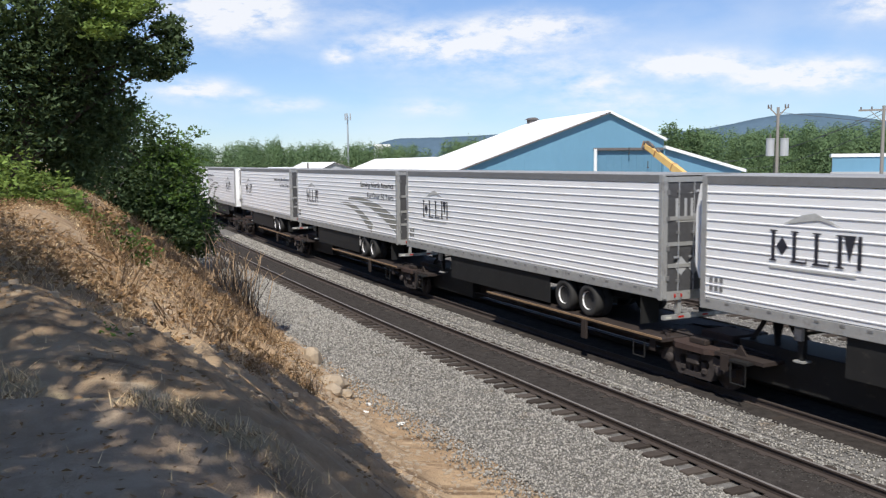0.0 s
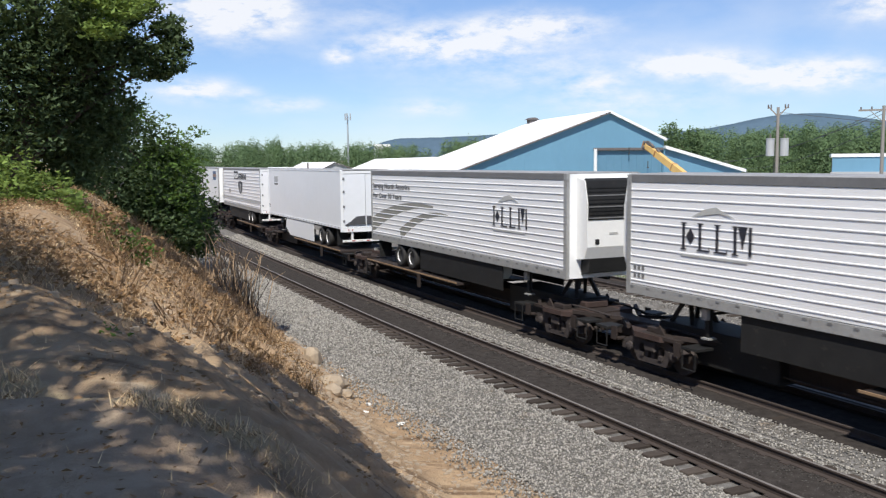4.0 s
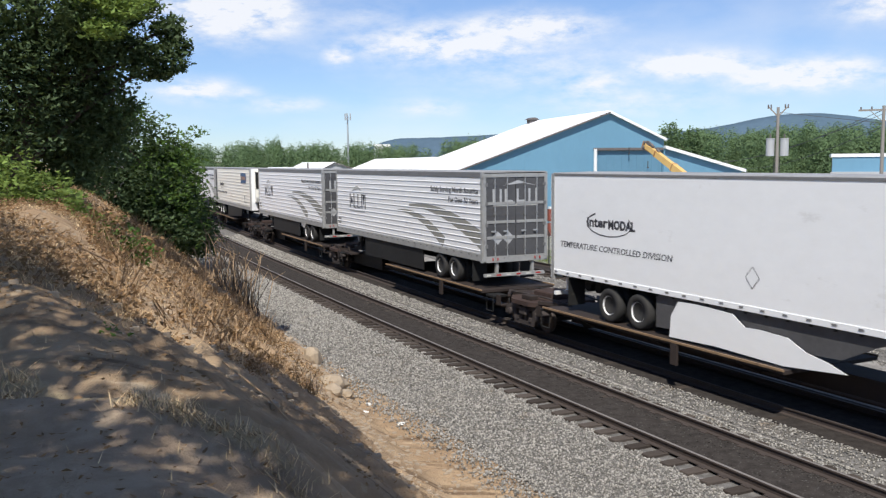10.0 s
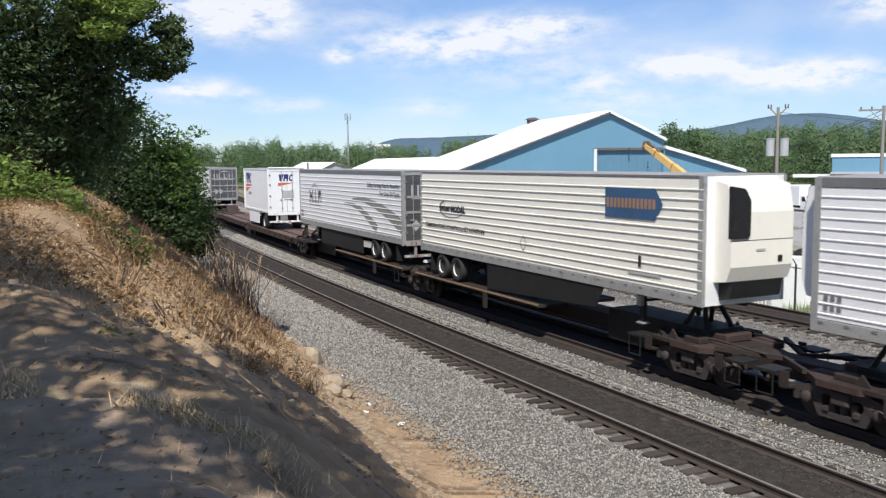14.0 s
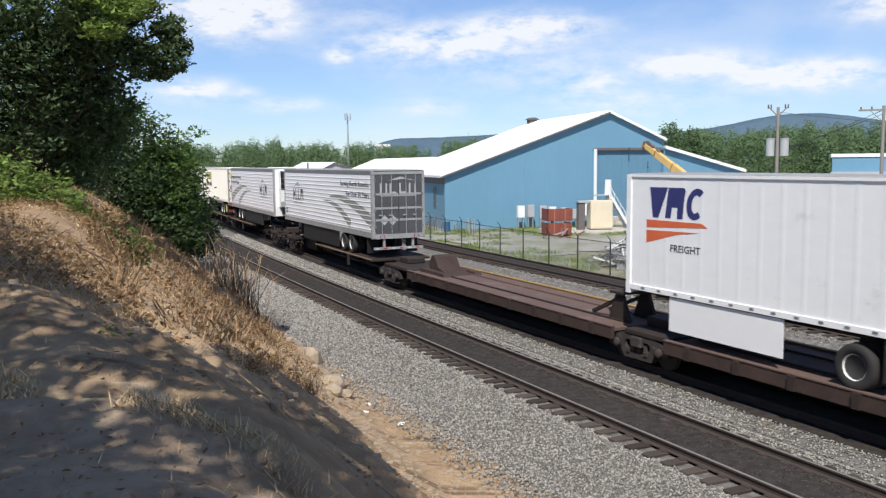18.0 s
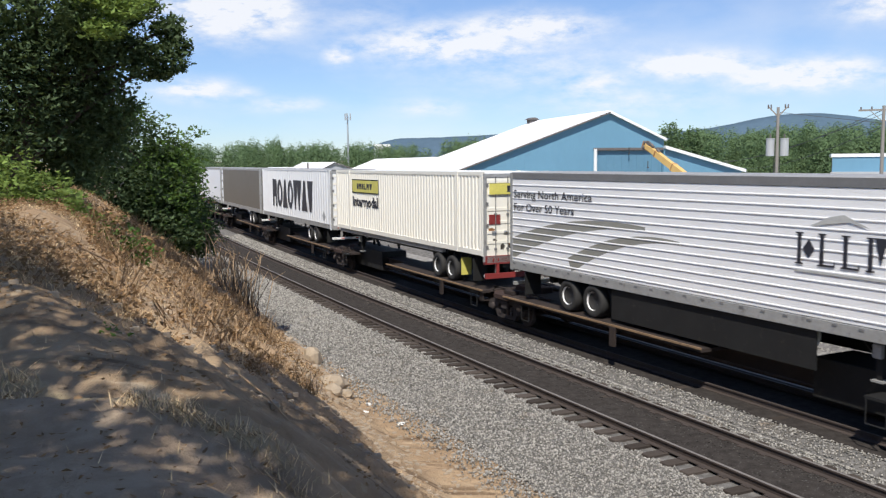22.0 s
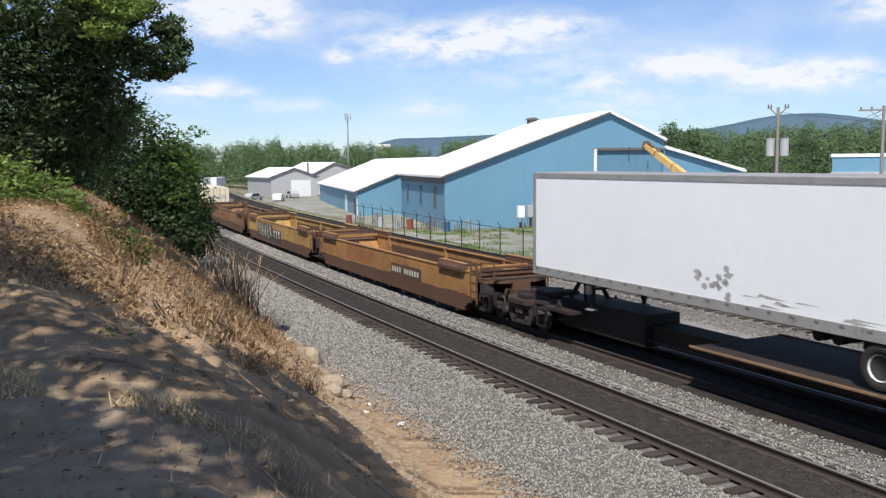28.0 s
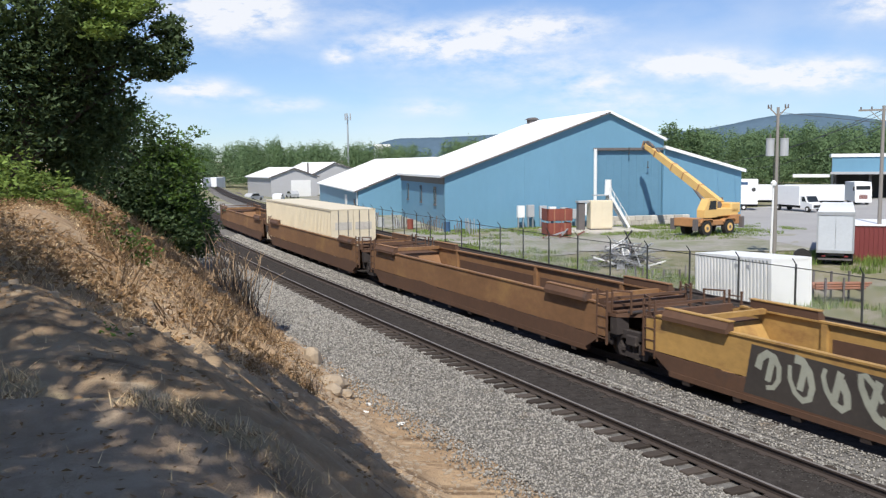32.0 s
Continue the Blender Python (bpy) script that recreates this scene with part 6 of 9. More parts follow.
# ---- yard buildings ----
def gable_house(name, label, m, w1, w2, length, he, hr, he2, wall, seams=1.0):
    """A metal-clad hall: front along local x, ridge along local y at x = w1."""
    w = w1 + w2
    t = thing(name, label, "building", m=m)
    for y0, y1 in ((0.0, 0.2), (length - 0.2, length)):
        part("end_wall", Build().prism([(0, 0), (w, 0), (w, he2), (w1, hr), (0, he)], "y", y0, y1), wall, t)
    part("side_wall", Build().box(0, 0.2, 0.2, length - 0.2, 0, he), wall, t)
    part("side_wall", Build().box(w - 0.2, w, 0.2, length - 0.2, 0, he2), wall, t)
    left, right = (he - hr) / w1, (he2 - hr) / w2
    roof = part("roof", Build().prism([(-0.5, he - 0.5 * -left + 0.02), (w1, hr + 0.05), (w + 0.4, he2 + 0.4 * right + 0.05), (w + 0.4, he2 + 0.4 * right + 0.22), (w1, hr + 0.25), (-0.5, he - 0.5 * -left + 0.22)], "y", -0.35, length + 0.35), "white_roof", t)
    y = 0.2
    seam = Build()
    while y < length:
        for (xa, za), (xb, zb) in (((-0.5, he + 0.5 * left + 0.23), (w1, hr + 0.26)), ((w1, hr + 0.26), (w + 0.4, he2 + 0.4 * right + 0.23))):
            seam.beam((xa, y, za), (xb, y, zb), 0.05, 0.06)
        y += seams
    ob = part("roof_seams", seam, "white_roof", roof)
    ob["kind"] = "stuff"
    part("ridge_cap", Build().prism([(w1 - 0.3, hr + 0.2 + 0.3 * left), (w1, hr + 0.31), (w1 + 0.3, hr + 0.2 + 0.3 * right)], "y", -0.35, length + 0.35), "white_roof", roof)
    for (xa, za), (xb, zb) in (((-0.5, he + 0.5 * left), (w1, hr)), ((w1, hr), (w + 0.4, he2 + 0.4 * right))):
        part("rake_trim", Build().beam((xa, -0.37, za + 0.1), (xb, -0.37, zb + 0.1), 0.06, 0.22), "fascia", roof)
    return t


def sheet_ribs(parent, x0, x1, pitch, top, wall):
    """Upright ribs of a clad front wall, up to the roof slope."""
    b = Build()
    x = x0
    while x < x1:
        b.box(x, x + 0.05, -0.008, 0.0, 0.05, max(top(x) - 0.12, 0.1))
        x += pitch
    ob = part("cladding_ribs", b, wall, parent)
    ob["kind"] = "stuff"


HALL = pose(43.26, 86.6, YARD, 0, 0, math.degrees(-0.224))


def make_hall():
    t = thing("blue_hall", "large blue metal-clad hall with white roof and recessed door", "building", m=HALL)
    w1, w2, w3, L, he, hr, h2, h3 = 19.5, 7.0, 10.3, 25.3, 6.0, 12.97, 9.84, 6.1
    d0, d1, dh = 17.84, 26.45, 8.95
    # front wall round the door recess
    part("front_wall", Build().prism([(0, 0), (d0, 0), (d0, dh), (w1 + w2, dh), (w1 + w2, h2), (w1, hr), (0, he)], "y", 0, 0.2), "blue_sheet", t)
    part("front_wall", Build().prism([(w1 + w2, 0), (w1 + w2 + w3, 0), (w1 + w2 + w3, h3), (w1 + w2, h2 - 0.95)], "y", 0.0, 0.2), "blue_sheet", t)
    part("side_wall", Build().box(0, 0.2, 0.2, L, 0, he), "blue_sheet", t)
    part("side_wall", Build().box(w1 + w2 + w3 - 0.2, w1 + w2 + w3, 0.2, L, 0, h3), "blue_sheet", t)
    part("back_wall", Build().prism([(0, 0), (w1 + w2, 0), (w1 + w2, h2), (w1, hr), (0, he)], "y", L - 0.2, L), "blue_sheet", t)
    part("back_wall", Build().prism([(w1 + w2, 0), (w1 + w2 + w3, 0), (w1 + w2 + w3, h3), (w1 + w2, h2 - 0.95)], "y", L - 0.2, L), "blue_sheet", t)

    def top(x):
        return he + (hr - he) * x / w1 if x < w1 else (hr + (h2 - hr) * (x - w1) / w2 if x < w1 + w2 else h2 - 0.95 + (h3 - h2 + 0.95) * (x - w1 - w2) / w3)
    sheet_ribs(t, 0.3, d0 - 0.1, 0.6, top, "blue_sheet")
    sheet_ribs(t, w1 + w2 + 0.4, w1 + w2 + w3, 0.6, top, "blue_sheet")
    for yy in (0.3,):
        door = part("sliding_door", Build().box(d0 + 0.1, d1 - 0.05, yy, yy + 0.12, 0.05, dh - 0.3), "blue_dark", t, "tall dull blue sliding door")
        for k in range(9):
            x = d0 + 0.6 + k * 0.95
            part("door_stile", Build().box(x, x + 0.06, yy - 0.03, yy, 0.1, dh - 0.6), "blue_dark", door)
    part("door_header", Build().box(d0 - 0.2, d1, -0.08, 0.3, dh - 0.28, dh + 0.02), "fascia", t, "dark door track")
    part("recess_return", Build().box(d0 - 0.1, d0, 0.2, 0.6, 0, dh).box(d1, d1 + 0.1, 0.2, 0.6, 0, dh), "blue_sheet", t)
    part("white_downpipe", Build().tube((d0 - 0.05, -0.25, 0.6), (d0 - 0.05, -0.25, dh - 0.1), 0.2, n=8), "white_paint", t, "white upright pipe")
    for x, z in ((22.0, 8.2), (24.4, 6.6)):
        part("hook", Build().tube((x, -0.2, z), (x, -0.2, z + 0.8), 0.05, n=6).tube((x - 0.12, -0.2, z), (x + 0.12, -0.2, z + 0.1), 0.06, n=6), "wire", t)
    # roof: two main slopes and the lower lean-to
    ls, rs = (hr - he) / w1, (hr - h2) / w2
    roof = part("roof", Build().prism([(-0.6, he - 0.6 * ls), (w1, hr), (w1, hr + 0.25), (-0.6, he - 0.6 * ls + 0.25)], "y", -0.5, L + 0.3), "white_roof", t, "white standing seam roof")
    part("roof_slope", Build().prism([(w1, hr), (w1 + w2 + 0.15, h2 - 0.15 * rs), (w1 + w2 + 0.15, h2 - 0.15 * rs + 0.25), (w1, hr + 0.25)], "y", -0.5, L + 0.3), "white_roof", t)
    ts = (h2 - 0.95 - h3) / w3
    part("lean_to_roof", Build().prism([(w1 + w2 - 0.0, h2 - 0.95), (w1 + w2 + w3 + 0.3, h3 - 0.3 * ts), (w1 + w2 + w3 + 0.3, h3 - 0.3 * ts + 0.3), (w1 + w2, h2 - 0.65)], "y", -0.5, L + 0.3), "white_roof", t)
    part("step_wall", Build().box(w1 + w2 - 0.1, w1 + w2, 0.2, L, h2 - 1.0, h2), "white_roof", t)
    seam = Build()
    y = 0.0
    while y < L:
        seam.beam((-0.6, y, he - 0.6 * ls + 0.27), (w1, y, hr + 0.27), 0.05, 0.06)
        y += 0.6
    ob = part("roof_seams", seam, "white_roof", roof)
    ob["kind"] = "stuff"
    for (xa, za), (xb, zb) in (((-0.6, he - 0.6 * ls + 0.02), (w1, hr + 0.02)), ((w1, hr + 0.02), (w1 + w2, h2 + 0.02)), ((w1 + w2, h2 - 0.93), (w1 + w2 + w3 + 0.3, h3 - 0.3 * ts + 0.02))):
        part("rake_trim", Build().beam((xa, -0.52, za), (xb, -0.52, zb), 0.05, 0.16), "fascia" if xa < w1 else "white_roof", t)
    part("eave_fascia", Build().box(-0.12, -0.0, 0.0, L, he - 0.95, he - 0.22), "fascia", t, "dark deep eave fascia")
    for yy in (4.7, 12.45, 20.7):
        win = part("window", Build().box(-0.06, 0.0, yy - 0.6, yy + 0.6, 2.6, 4.7), "fascia", t)
        part("pane", Build().box(-0.07, -0.06, yy - 0.5, yy + 0.5, 2.7, 4.6), "glass_dark", win)
        part("sill", Build().box(-0.12, 0.0, yy - 0.6, yy + 0.6, 2.5, 2.6), "fascia", win)
    part("roof_vent", Build().box(w1 - 1.3, w1 - 0.2, L - 1.6, L - 0.4, hr - 0.6, hr + 0.35).prism([(w1 - 1.6, hr + 0.35), (w1 + 0.1, hr + 0.35), (w1 - 0.4, hr + 0.65), (w1 - 1.1, hr + 0.65)], "y", L - 1.8, L - 0.2), "fascia", t, "brown roof ventilator")


make_hall()
b2 = gable_house("blue_shed", "blue metal shed with white pitched roof beside the hall", HALL @ pose(-5.65, 28.5, 0), 11.4, 11.4, 55, 3.54, 7.94, 3.54, "blue_sheet", 1.2)
part("shed_door", Build().box(-0.06, 0, 12, 14.2, 0, 2.6), "white_paint", b2)
part("shed_door", Build().box(-0.06, 0, 3, 4.2, 0, 2.3), "fascia", b2)
part("downpipe", Build().tube((-0.1, 0.3, 0), (-0.1, 0.3, 3.4), 0.08, n=6), "white_paint", b2)
g3 = gable_house("grey_workshop", "light grey workshop with white roof and roller door", pose(52.6, 192, YARD, 0, 0, 1), 5.4, 5.4, 20, 4.4, 6.3, 4.4, "grey_sheet", 1.2)
part("roller_door", Build().box(4.6, 9.2, -0.08, 0.0, 0, 3.7), "white_paint", g3, "white roller door")
for k in range(8):
    part("door_slat", Build().box(4.6, 9.2, -0.11, -0.08, 0.1 + k * 0.45, 0.16 + k * 0.45), "white_paint", g3)
g4 = gable_house("grey_workshop", "light grey workshop with broad white roof", pose(64.4, 200, YARD, 0, 0, 1), 6.0, 10.0, 24, 4.6, 7.4, 4.4, "grey_sheet", 1.2)
part("man_door", Build().box(2.0, 3.1, -0.08, 0.0, 0, 2.3), "white_paint", g4)
part("flue", Build().tube((-0.3, 1.0, 4.5), (-0.3, 1.0, 7.5), 0.22, n=8), "fascia", g4)

# the open-bay garage at the yard's far end
GARAGE = pose(137.0, 113.0, YARD, 0, 0, math.degrees(-0.86))


def make_garage():
    t = thing("truck_garage", "blue-fronted garage with open dark truck bays", "building", m=GARAGE)
    part("fascia_band", Build().box(-0.3, 42, -0.4, 0.0, 5.0, 7.7), "blue_sheet", t, "blue sheet fascia band")
    part("canopy", Build().box(-0.6, 42, -1.6, 0.0, 4.55, 5.0), "grey_paint", t)
    part("roof", Build().box(-0.5, 42, -0.6, 22, 7.7, 8.3), "white_roof", t)
    part("back_wall", Build().box(0, 42, 21.7, 22, 0, 7.7), "grey_sheet", t)
    part("side_wall", Build().box(0, 0.3, 0, 21.7, 0, 7.7), "grey_sheet", t)
    part("side_wall", Build().box(41.7, 42, 0, 21.7, 0, 7.7), "grey_sheet", t)
    for k in range(8):
        part("bay_post", Build().box(k * 5.9, k * 5.9 + 0.5, 0, 0.5, 0, 4.6), "fascia", t)
    part("bay_wall", Build().box(0.5, 41.7, 8.0, 8.3, 0, 5.0), "opening", t)
    part("side_canopy", Build().box(-7, -0.6, -1.0, 5, 4.0, 4.5), "white_roof", t)


make_garage()


# ---- yard surfaces ----
def sheet(name, corners, z, mat, label, cuts=12):
    a, b, c, d = [Vector((*p, 0)) for p in corners]
    verts, n = [], cuts + 1
    for j in range(n):
        for i in range(n):
            u, v = i / cuts, j / cuts
            p = (a * (1 - u) + b * u) * (1 - v) + (d * (1 - u) + c * u) * v
            e = noise.noise(Vector((p.x * 0.15, p.y * 0.15, 2))) * 1.3 if (i in (0, cuts) or j in (0, cuts)) else 0
            verts.append((p.x + e, p.y + e * 0.7, ground_z(p.x, p.y) + z))
    faces = [(j * n + i, j * n + i + 1, (j + 1) * n + i + 1, (j + 1) * n + i) for j in range(cuts) for i in range(cuts)]
    tagged(new(name, big_mesh(name, verts, faces, mat, True)), label, "pavement", kind="structure")


sheet("pavement_yard", [(37, 62), (64, 47), (76, 66), (46, 82)], 0.07, "asphalt", "pale worn gravel yard surface before the hall", 16)
sheet("pavement_lot", [(58, 46), (110, 40), (150, 110), (74, 92)], 0.085, "road", "grey asphalt truck lot", 16)
sheet("pavement_track", [(38, 90), (43, 90), (74, 190), (47, 190)], 0.06, "asphalt", "pale gravel track towards the grey workshops", 10)
sheet("pavement_lane", [(35.5, 86), (37.5, 58), (41.5, 58), (42.0, 86)], 0.06, "asphalt", "pale gravel lane beside the hall", 10)
slab = Build().box(0, 10, 0, 6.5, -0.1, 0.14, 0.02)
solid("concrete_slab", slab, "concrete", "pale concrete apron before the hall door", "slab", kind="structure", m=pose(50.0, 74.2, YARD + 0.07, 0, 0, -14))


# ---- yard things ----
def block_wall():
    t = thing("block_wall", "low wall of pale rough stone blocks", "wall")
    mesh_ = [Build().box(-0.48, 0.48, -0.35, 0.35, 0, 0.56, 0.05).mesh("block", "concrete")]
    for row in range(2):
        for k in range(13 - row):
            m = HALL @ pose(17.2 + k * 1.0 + row * 0.5, -1.2 + 0.1 * noise.noise(Vector((k, row, 0))), row * 0.56, 0, 0, 5 * noise.noise(Vector((k * 2.2, row, 3))))
            part("block", mesh_[0], "", t, m=m)


block_wall()


def mobile_crane():
    t = thing("mobile_crane", "yellow rough-terrain crane with raised boom parked by the hall", "crane", m=pose(62.4, 66.2, YARD + 0.09, 0, 0, 8))
    part("carrier", Build().box(-3.6, 3.6, -1.2, 1.2, 0.95, 1.5, 0.08).box(-3.6, -2.2, -1.25, 1.25, 1.4, 1.75).box(2.0, 3.6, -1.2, 1.2, 1.4, 1.9), "crane_orange", t, "orange brown carrier frame")
    for x in (-1.7, 1.75):
        for s in (-1, 1):
            w = part("wheel", Build().tube((x, s * 0.85, 0.74), (x, s * 1.35, 0.74), 0.74, n=20), "tyre", t)
            part("rim", Build().tube((x, s * 1.2, 0.74), (x, s * 1.38, 0.74), 0.4, n=14), "crane_yellow", w)
            part("hub", Build().tube((x, s * 1.3, 0.74), (x, s * 1.43, 0.74), 0.16, n=10), "fascia", w)
        for s in (-1, 1):
            part("fender", Build().prism([(x - 0.95, 1.3), (x - 0.75, 1.62), (x + 0.75, 1.62), (x + 0.95, 1.3), (x + 0.85, 1.3), (x + 0.7, 1.54), (x - 0.7, 1.54), (x - 0.85, 1.3)], "y", *sorted((s * 0.8, s * 1.4))), "crane_orange", t)
    for x in (-3.5, 3.5):
        for s in (-1, 1):
            part("outrigger", Build().box(x - 0.15, x + 0.15, *sorted((s * 1.15, s * 1.6)), 0.6, 1.7), "fascia", t)
    up = part("upper", Build().box(-0.3, 3.4, -1.1, 1.1, 1.8, 2.6, 0.08).box(2.2, 3.7, -1.1, 1.1, 2.1, 3.1, 0.1), "crane_yellow", t, "yellow slewing house")
    cab = part("cab", Build().prism([(-1.9, 1.75), (0.0, 1.75), (0.0, 3.6), (-1.2, 3.6), (-1.9, 2.5)], "y", -1.15, -0.2), "crane_yellow", t, "yellow operator cab")
    part("cab_window", Build().prism([(-1.3, 2.55), (-0.15, 2.55), (-0.15, 3.4), (-1.05, 3.4)], "y", -1.17, -1.15), "glass_dark", cab)
    part("cab_window", Build().prism([(-1.75, 2.5), (-1.7, 2.45), (-1.15, 3.45), (-1.2, 3.5)], "y", -1.1, -0.25), "glass_dark", cab)
    for y in (0.3, 0.7, 0.95):
        part("engine_detail", Build().tube((2.6, y, 3.0), (2.6, y, 3.6), 0.09, n=8), "fascia", up)
    part("winch", Build().tube((1.2, -0.5, 2.9), (1.2, 0.5, 2.9), 0.35, n=12), "fascia", up)
    # telescopic boom, from its foot on the house to the head near the hall
    foot = Vector((2.3, 0.25, 2.9))
    head = t.matrix_basis.inverted() @ Vector((64.75, 78.65, 7.05))
    d = head - foot
    u = d.normalized()
    boom = part("boom", Build().beam(foot, foot + d * 0.62, 0.62, 0.8), "crane_yellow", t, "long yellow telescopic boom")
    part("boom_section", Build().beam(foot + d * 0.6, foot + d * 0.86, 0.52, 0.68), "crane_yellow", boom)
    part("boom_section", Build().beam(foot + d * 0.84, head, 0.44, 0.56), "crane_yellow", boom)
    for side in (-0.28, 0.28):
        part("head_plate", Build().beam(head - u * 0.9 + Vector((0, side, 0.1)), head + u * 0.35 + Vector((0, side, 0.0)), 0.06, 0.8), "crane_orange", boom, "rusty boom head plate")
    for k, (a, z) in enumerate(((0.2, -0.3), (-0.1, 0.38), (-0.75, 0.42))):
        c = head + u * a + Vector((0, 0, z))
        part("sheave", Build().tube(c + Vector((0, -0.24, 0)), c + Vector((0, 0.24, 0)), 0.26 - 0.04 * k, n=12), "fascia", boom)
    part("jib_bracket", Build().beam(head - u * 1.5 + Vector((0, 0, 0.5)), head - u * 0.5 + Vector((0, 0, 0.62)), 0.3, 0.2).beam(head - u * 2.6 + Vector((0, 0, 0.42)), head - u * 2.2 + Vector((0, 0, 0.55)), 0.3, 0.16), "fascia", boom)
    part("lift_ram", Build().tube(foot + Vector((-1.4, 0, -0.7)), foot + d * 0.33 - Vector((0, 0, 0.5)), 0.17, n=10), "fascia", boom)
    for k in (0.25, 0.45, 0.6, 0.84):
        part("boom_collar", Build().beam(foot + d * k, foot + d * (k + 0.012), 0.66, 0.85 if k < 0.62 else 0.73), "crane_orange", boom)


mobile_crane()


def white_container():
    t = thing("shipping_container", "white corrugated storage container behind the fence", "container", m=pose(33.75, 31.2, YARD, -2.2, 0, -6))
    L, W, Hh = 6.06, 2.44, 2.6
    n = 22
    b = Build()
    for k in range(n):
        y = 0.12 + k * (L - 0.24) / n
        b.box(-0.045, 0.085, y + 0.02, y + 0.14, 0.12, Hh - 0.12)
    part("side_wall", Build().box(0.08, 0.12, 0.1, L - 0.1, 0.1, Hh - 0.05), "white_paint", t)
    part("side_ribs", b, "white_paint", t)["kind"] = "stuff"
    part("side_wall", Build().box(W - 0.05, W, 0.1, L - 0.1, 0.1, Hh - 0.05), "white_paint", t)
    part("end_wall", Build().box(0.1, W - 0.1, 0, 0.05, 0.1, Hh - 0.05), "white_paint", t)
    part("end_wall", Build().box(0.1, W - 0.1, L - 0.05, L, 0.1, Hh - 0.05), "white_paint", t)
    part("roof", Build().box(0.02, W - 0.02, 0.02, L - 0.02, Hh - 0.04, Hh - 0.01), "white_paint", t)
    for x in (-0.05, W - 0.1):
        for y in (-0.02, L - 0.13):
            part("corner_post", Build().box(x, x + 0.15, y, y + 0.15, 0, Hh), "white_paint", t)
    for z in (0, Hh - 0.12):
        for x in (-0.045, W - 0.06):
            part("rail", Build().box(x, x + 0.1, 0.13, L - 0.13, z, z + 0.12), "white_paint", t)
        part("rail", Build().box(0.1, W - 0.1, -0.015, 0.06, z, z + 0.12), "white_paint", t)
    for k, y in enumerate((1.6, 2.5)):
        part("vent", Build().box(-0.05, -0.036, y, y + 0.25, 2.0, 2.2), "grey_paint", t)


white_container()


def fence():
    t = thing("chain_link_fence", "dark chain-link fence along the yard edge", "fence")
    post_m = Build().tube((0, 0, 0), (0, 0, 2.75), 0.05, n=8).tube((0, 0, 2.75), (-0.25, 0, 3.05), 0.025, n=6).mesh("post", "fence_steel")
    ys = [21.5 + 3.62 * k for k in range(22)]
    pts = [(32.4 + bend(y) + max(0, y - 60) * 0.015, y) for y in ys]
    for x, y in pts:
        part("post", post_m, "", t, m=pose(x, y, ground_z(x, y) - 0.1))
    for k in range(len(pts) - 1):
        (xa, ya), (xb, yb) = pts[k], pts[k + 1]
        za, zb = ground_z(xa, ya), ground_z(xb, yb)
        part("top_rail", Build().tube((xa, ya, za + 2.5), (xb, yb, zb + 2.5), 0.025, n=5), "fence_steel", t)
        wires = Build()
        d = Vector((xb - xa, yb - ya, 0))
        n = 30
        for i in range(n):
            for lean in (-1, 1):
                f0 = i / n
                f1 = min(max(f0 + lean * 0.62, 0), 1)
                h = abs(f1 - f0) / 0.62 * 2.4
                p0, p1 = Vector((xa, ya, za + 0.05)) + d * f0, Vector((xa, ya, za + 0.05)) + d * f1
                wires.beam(p0, (p1.x, p1.y, za + 0.05 + h), 0.006)
        if ya < 60:
            w = part("mesh_panel", wires, "galvanised", t)
            w["kind"] = "stuff"


fence()


def utility_pole(x, y, z, h, label):
    t = thing("utility_pole", label, "pole", "poles in the yard", m=pose(x, y, z))
    part("pole_shaft", Build().tube((0, 0, 0), (0, 0, h), 0.16, 0.11, n=10), "wood_pole", t)
    return t


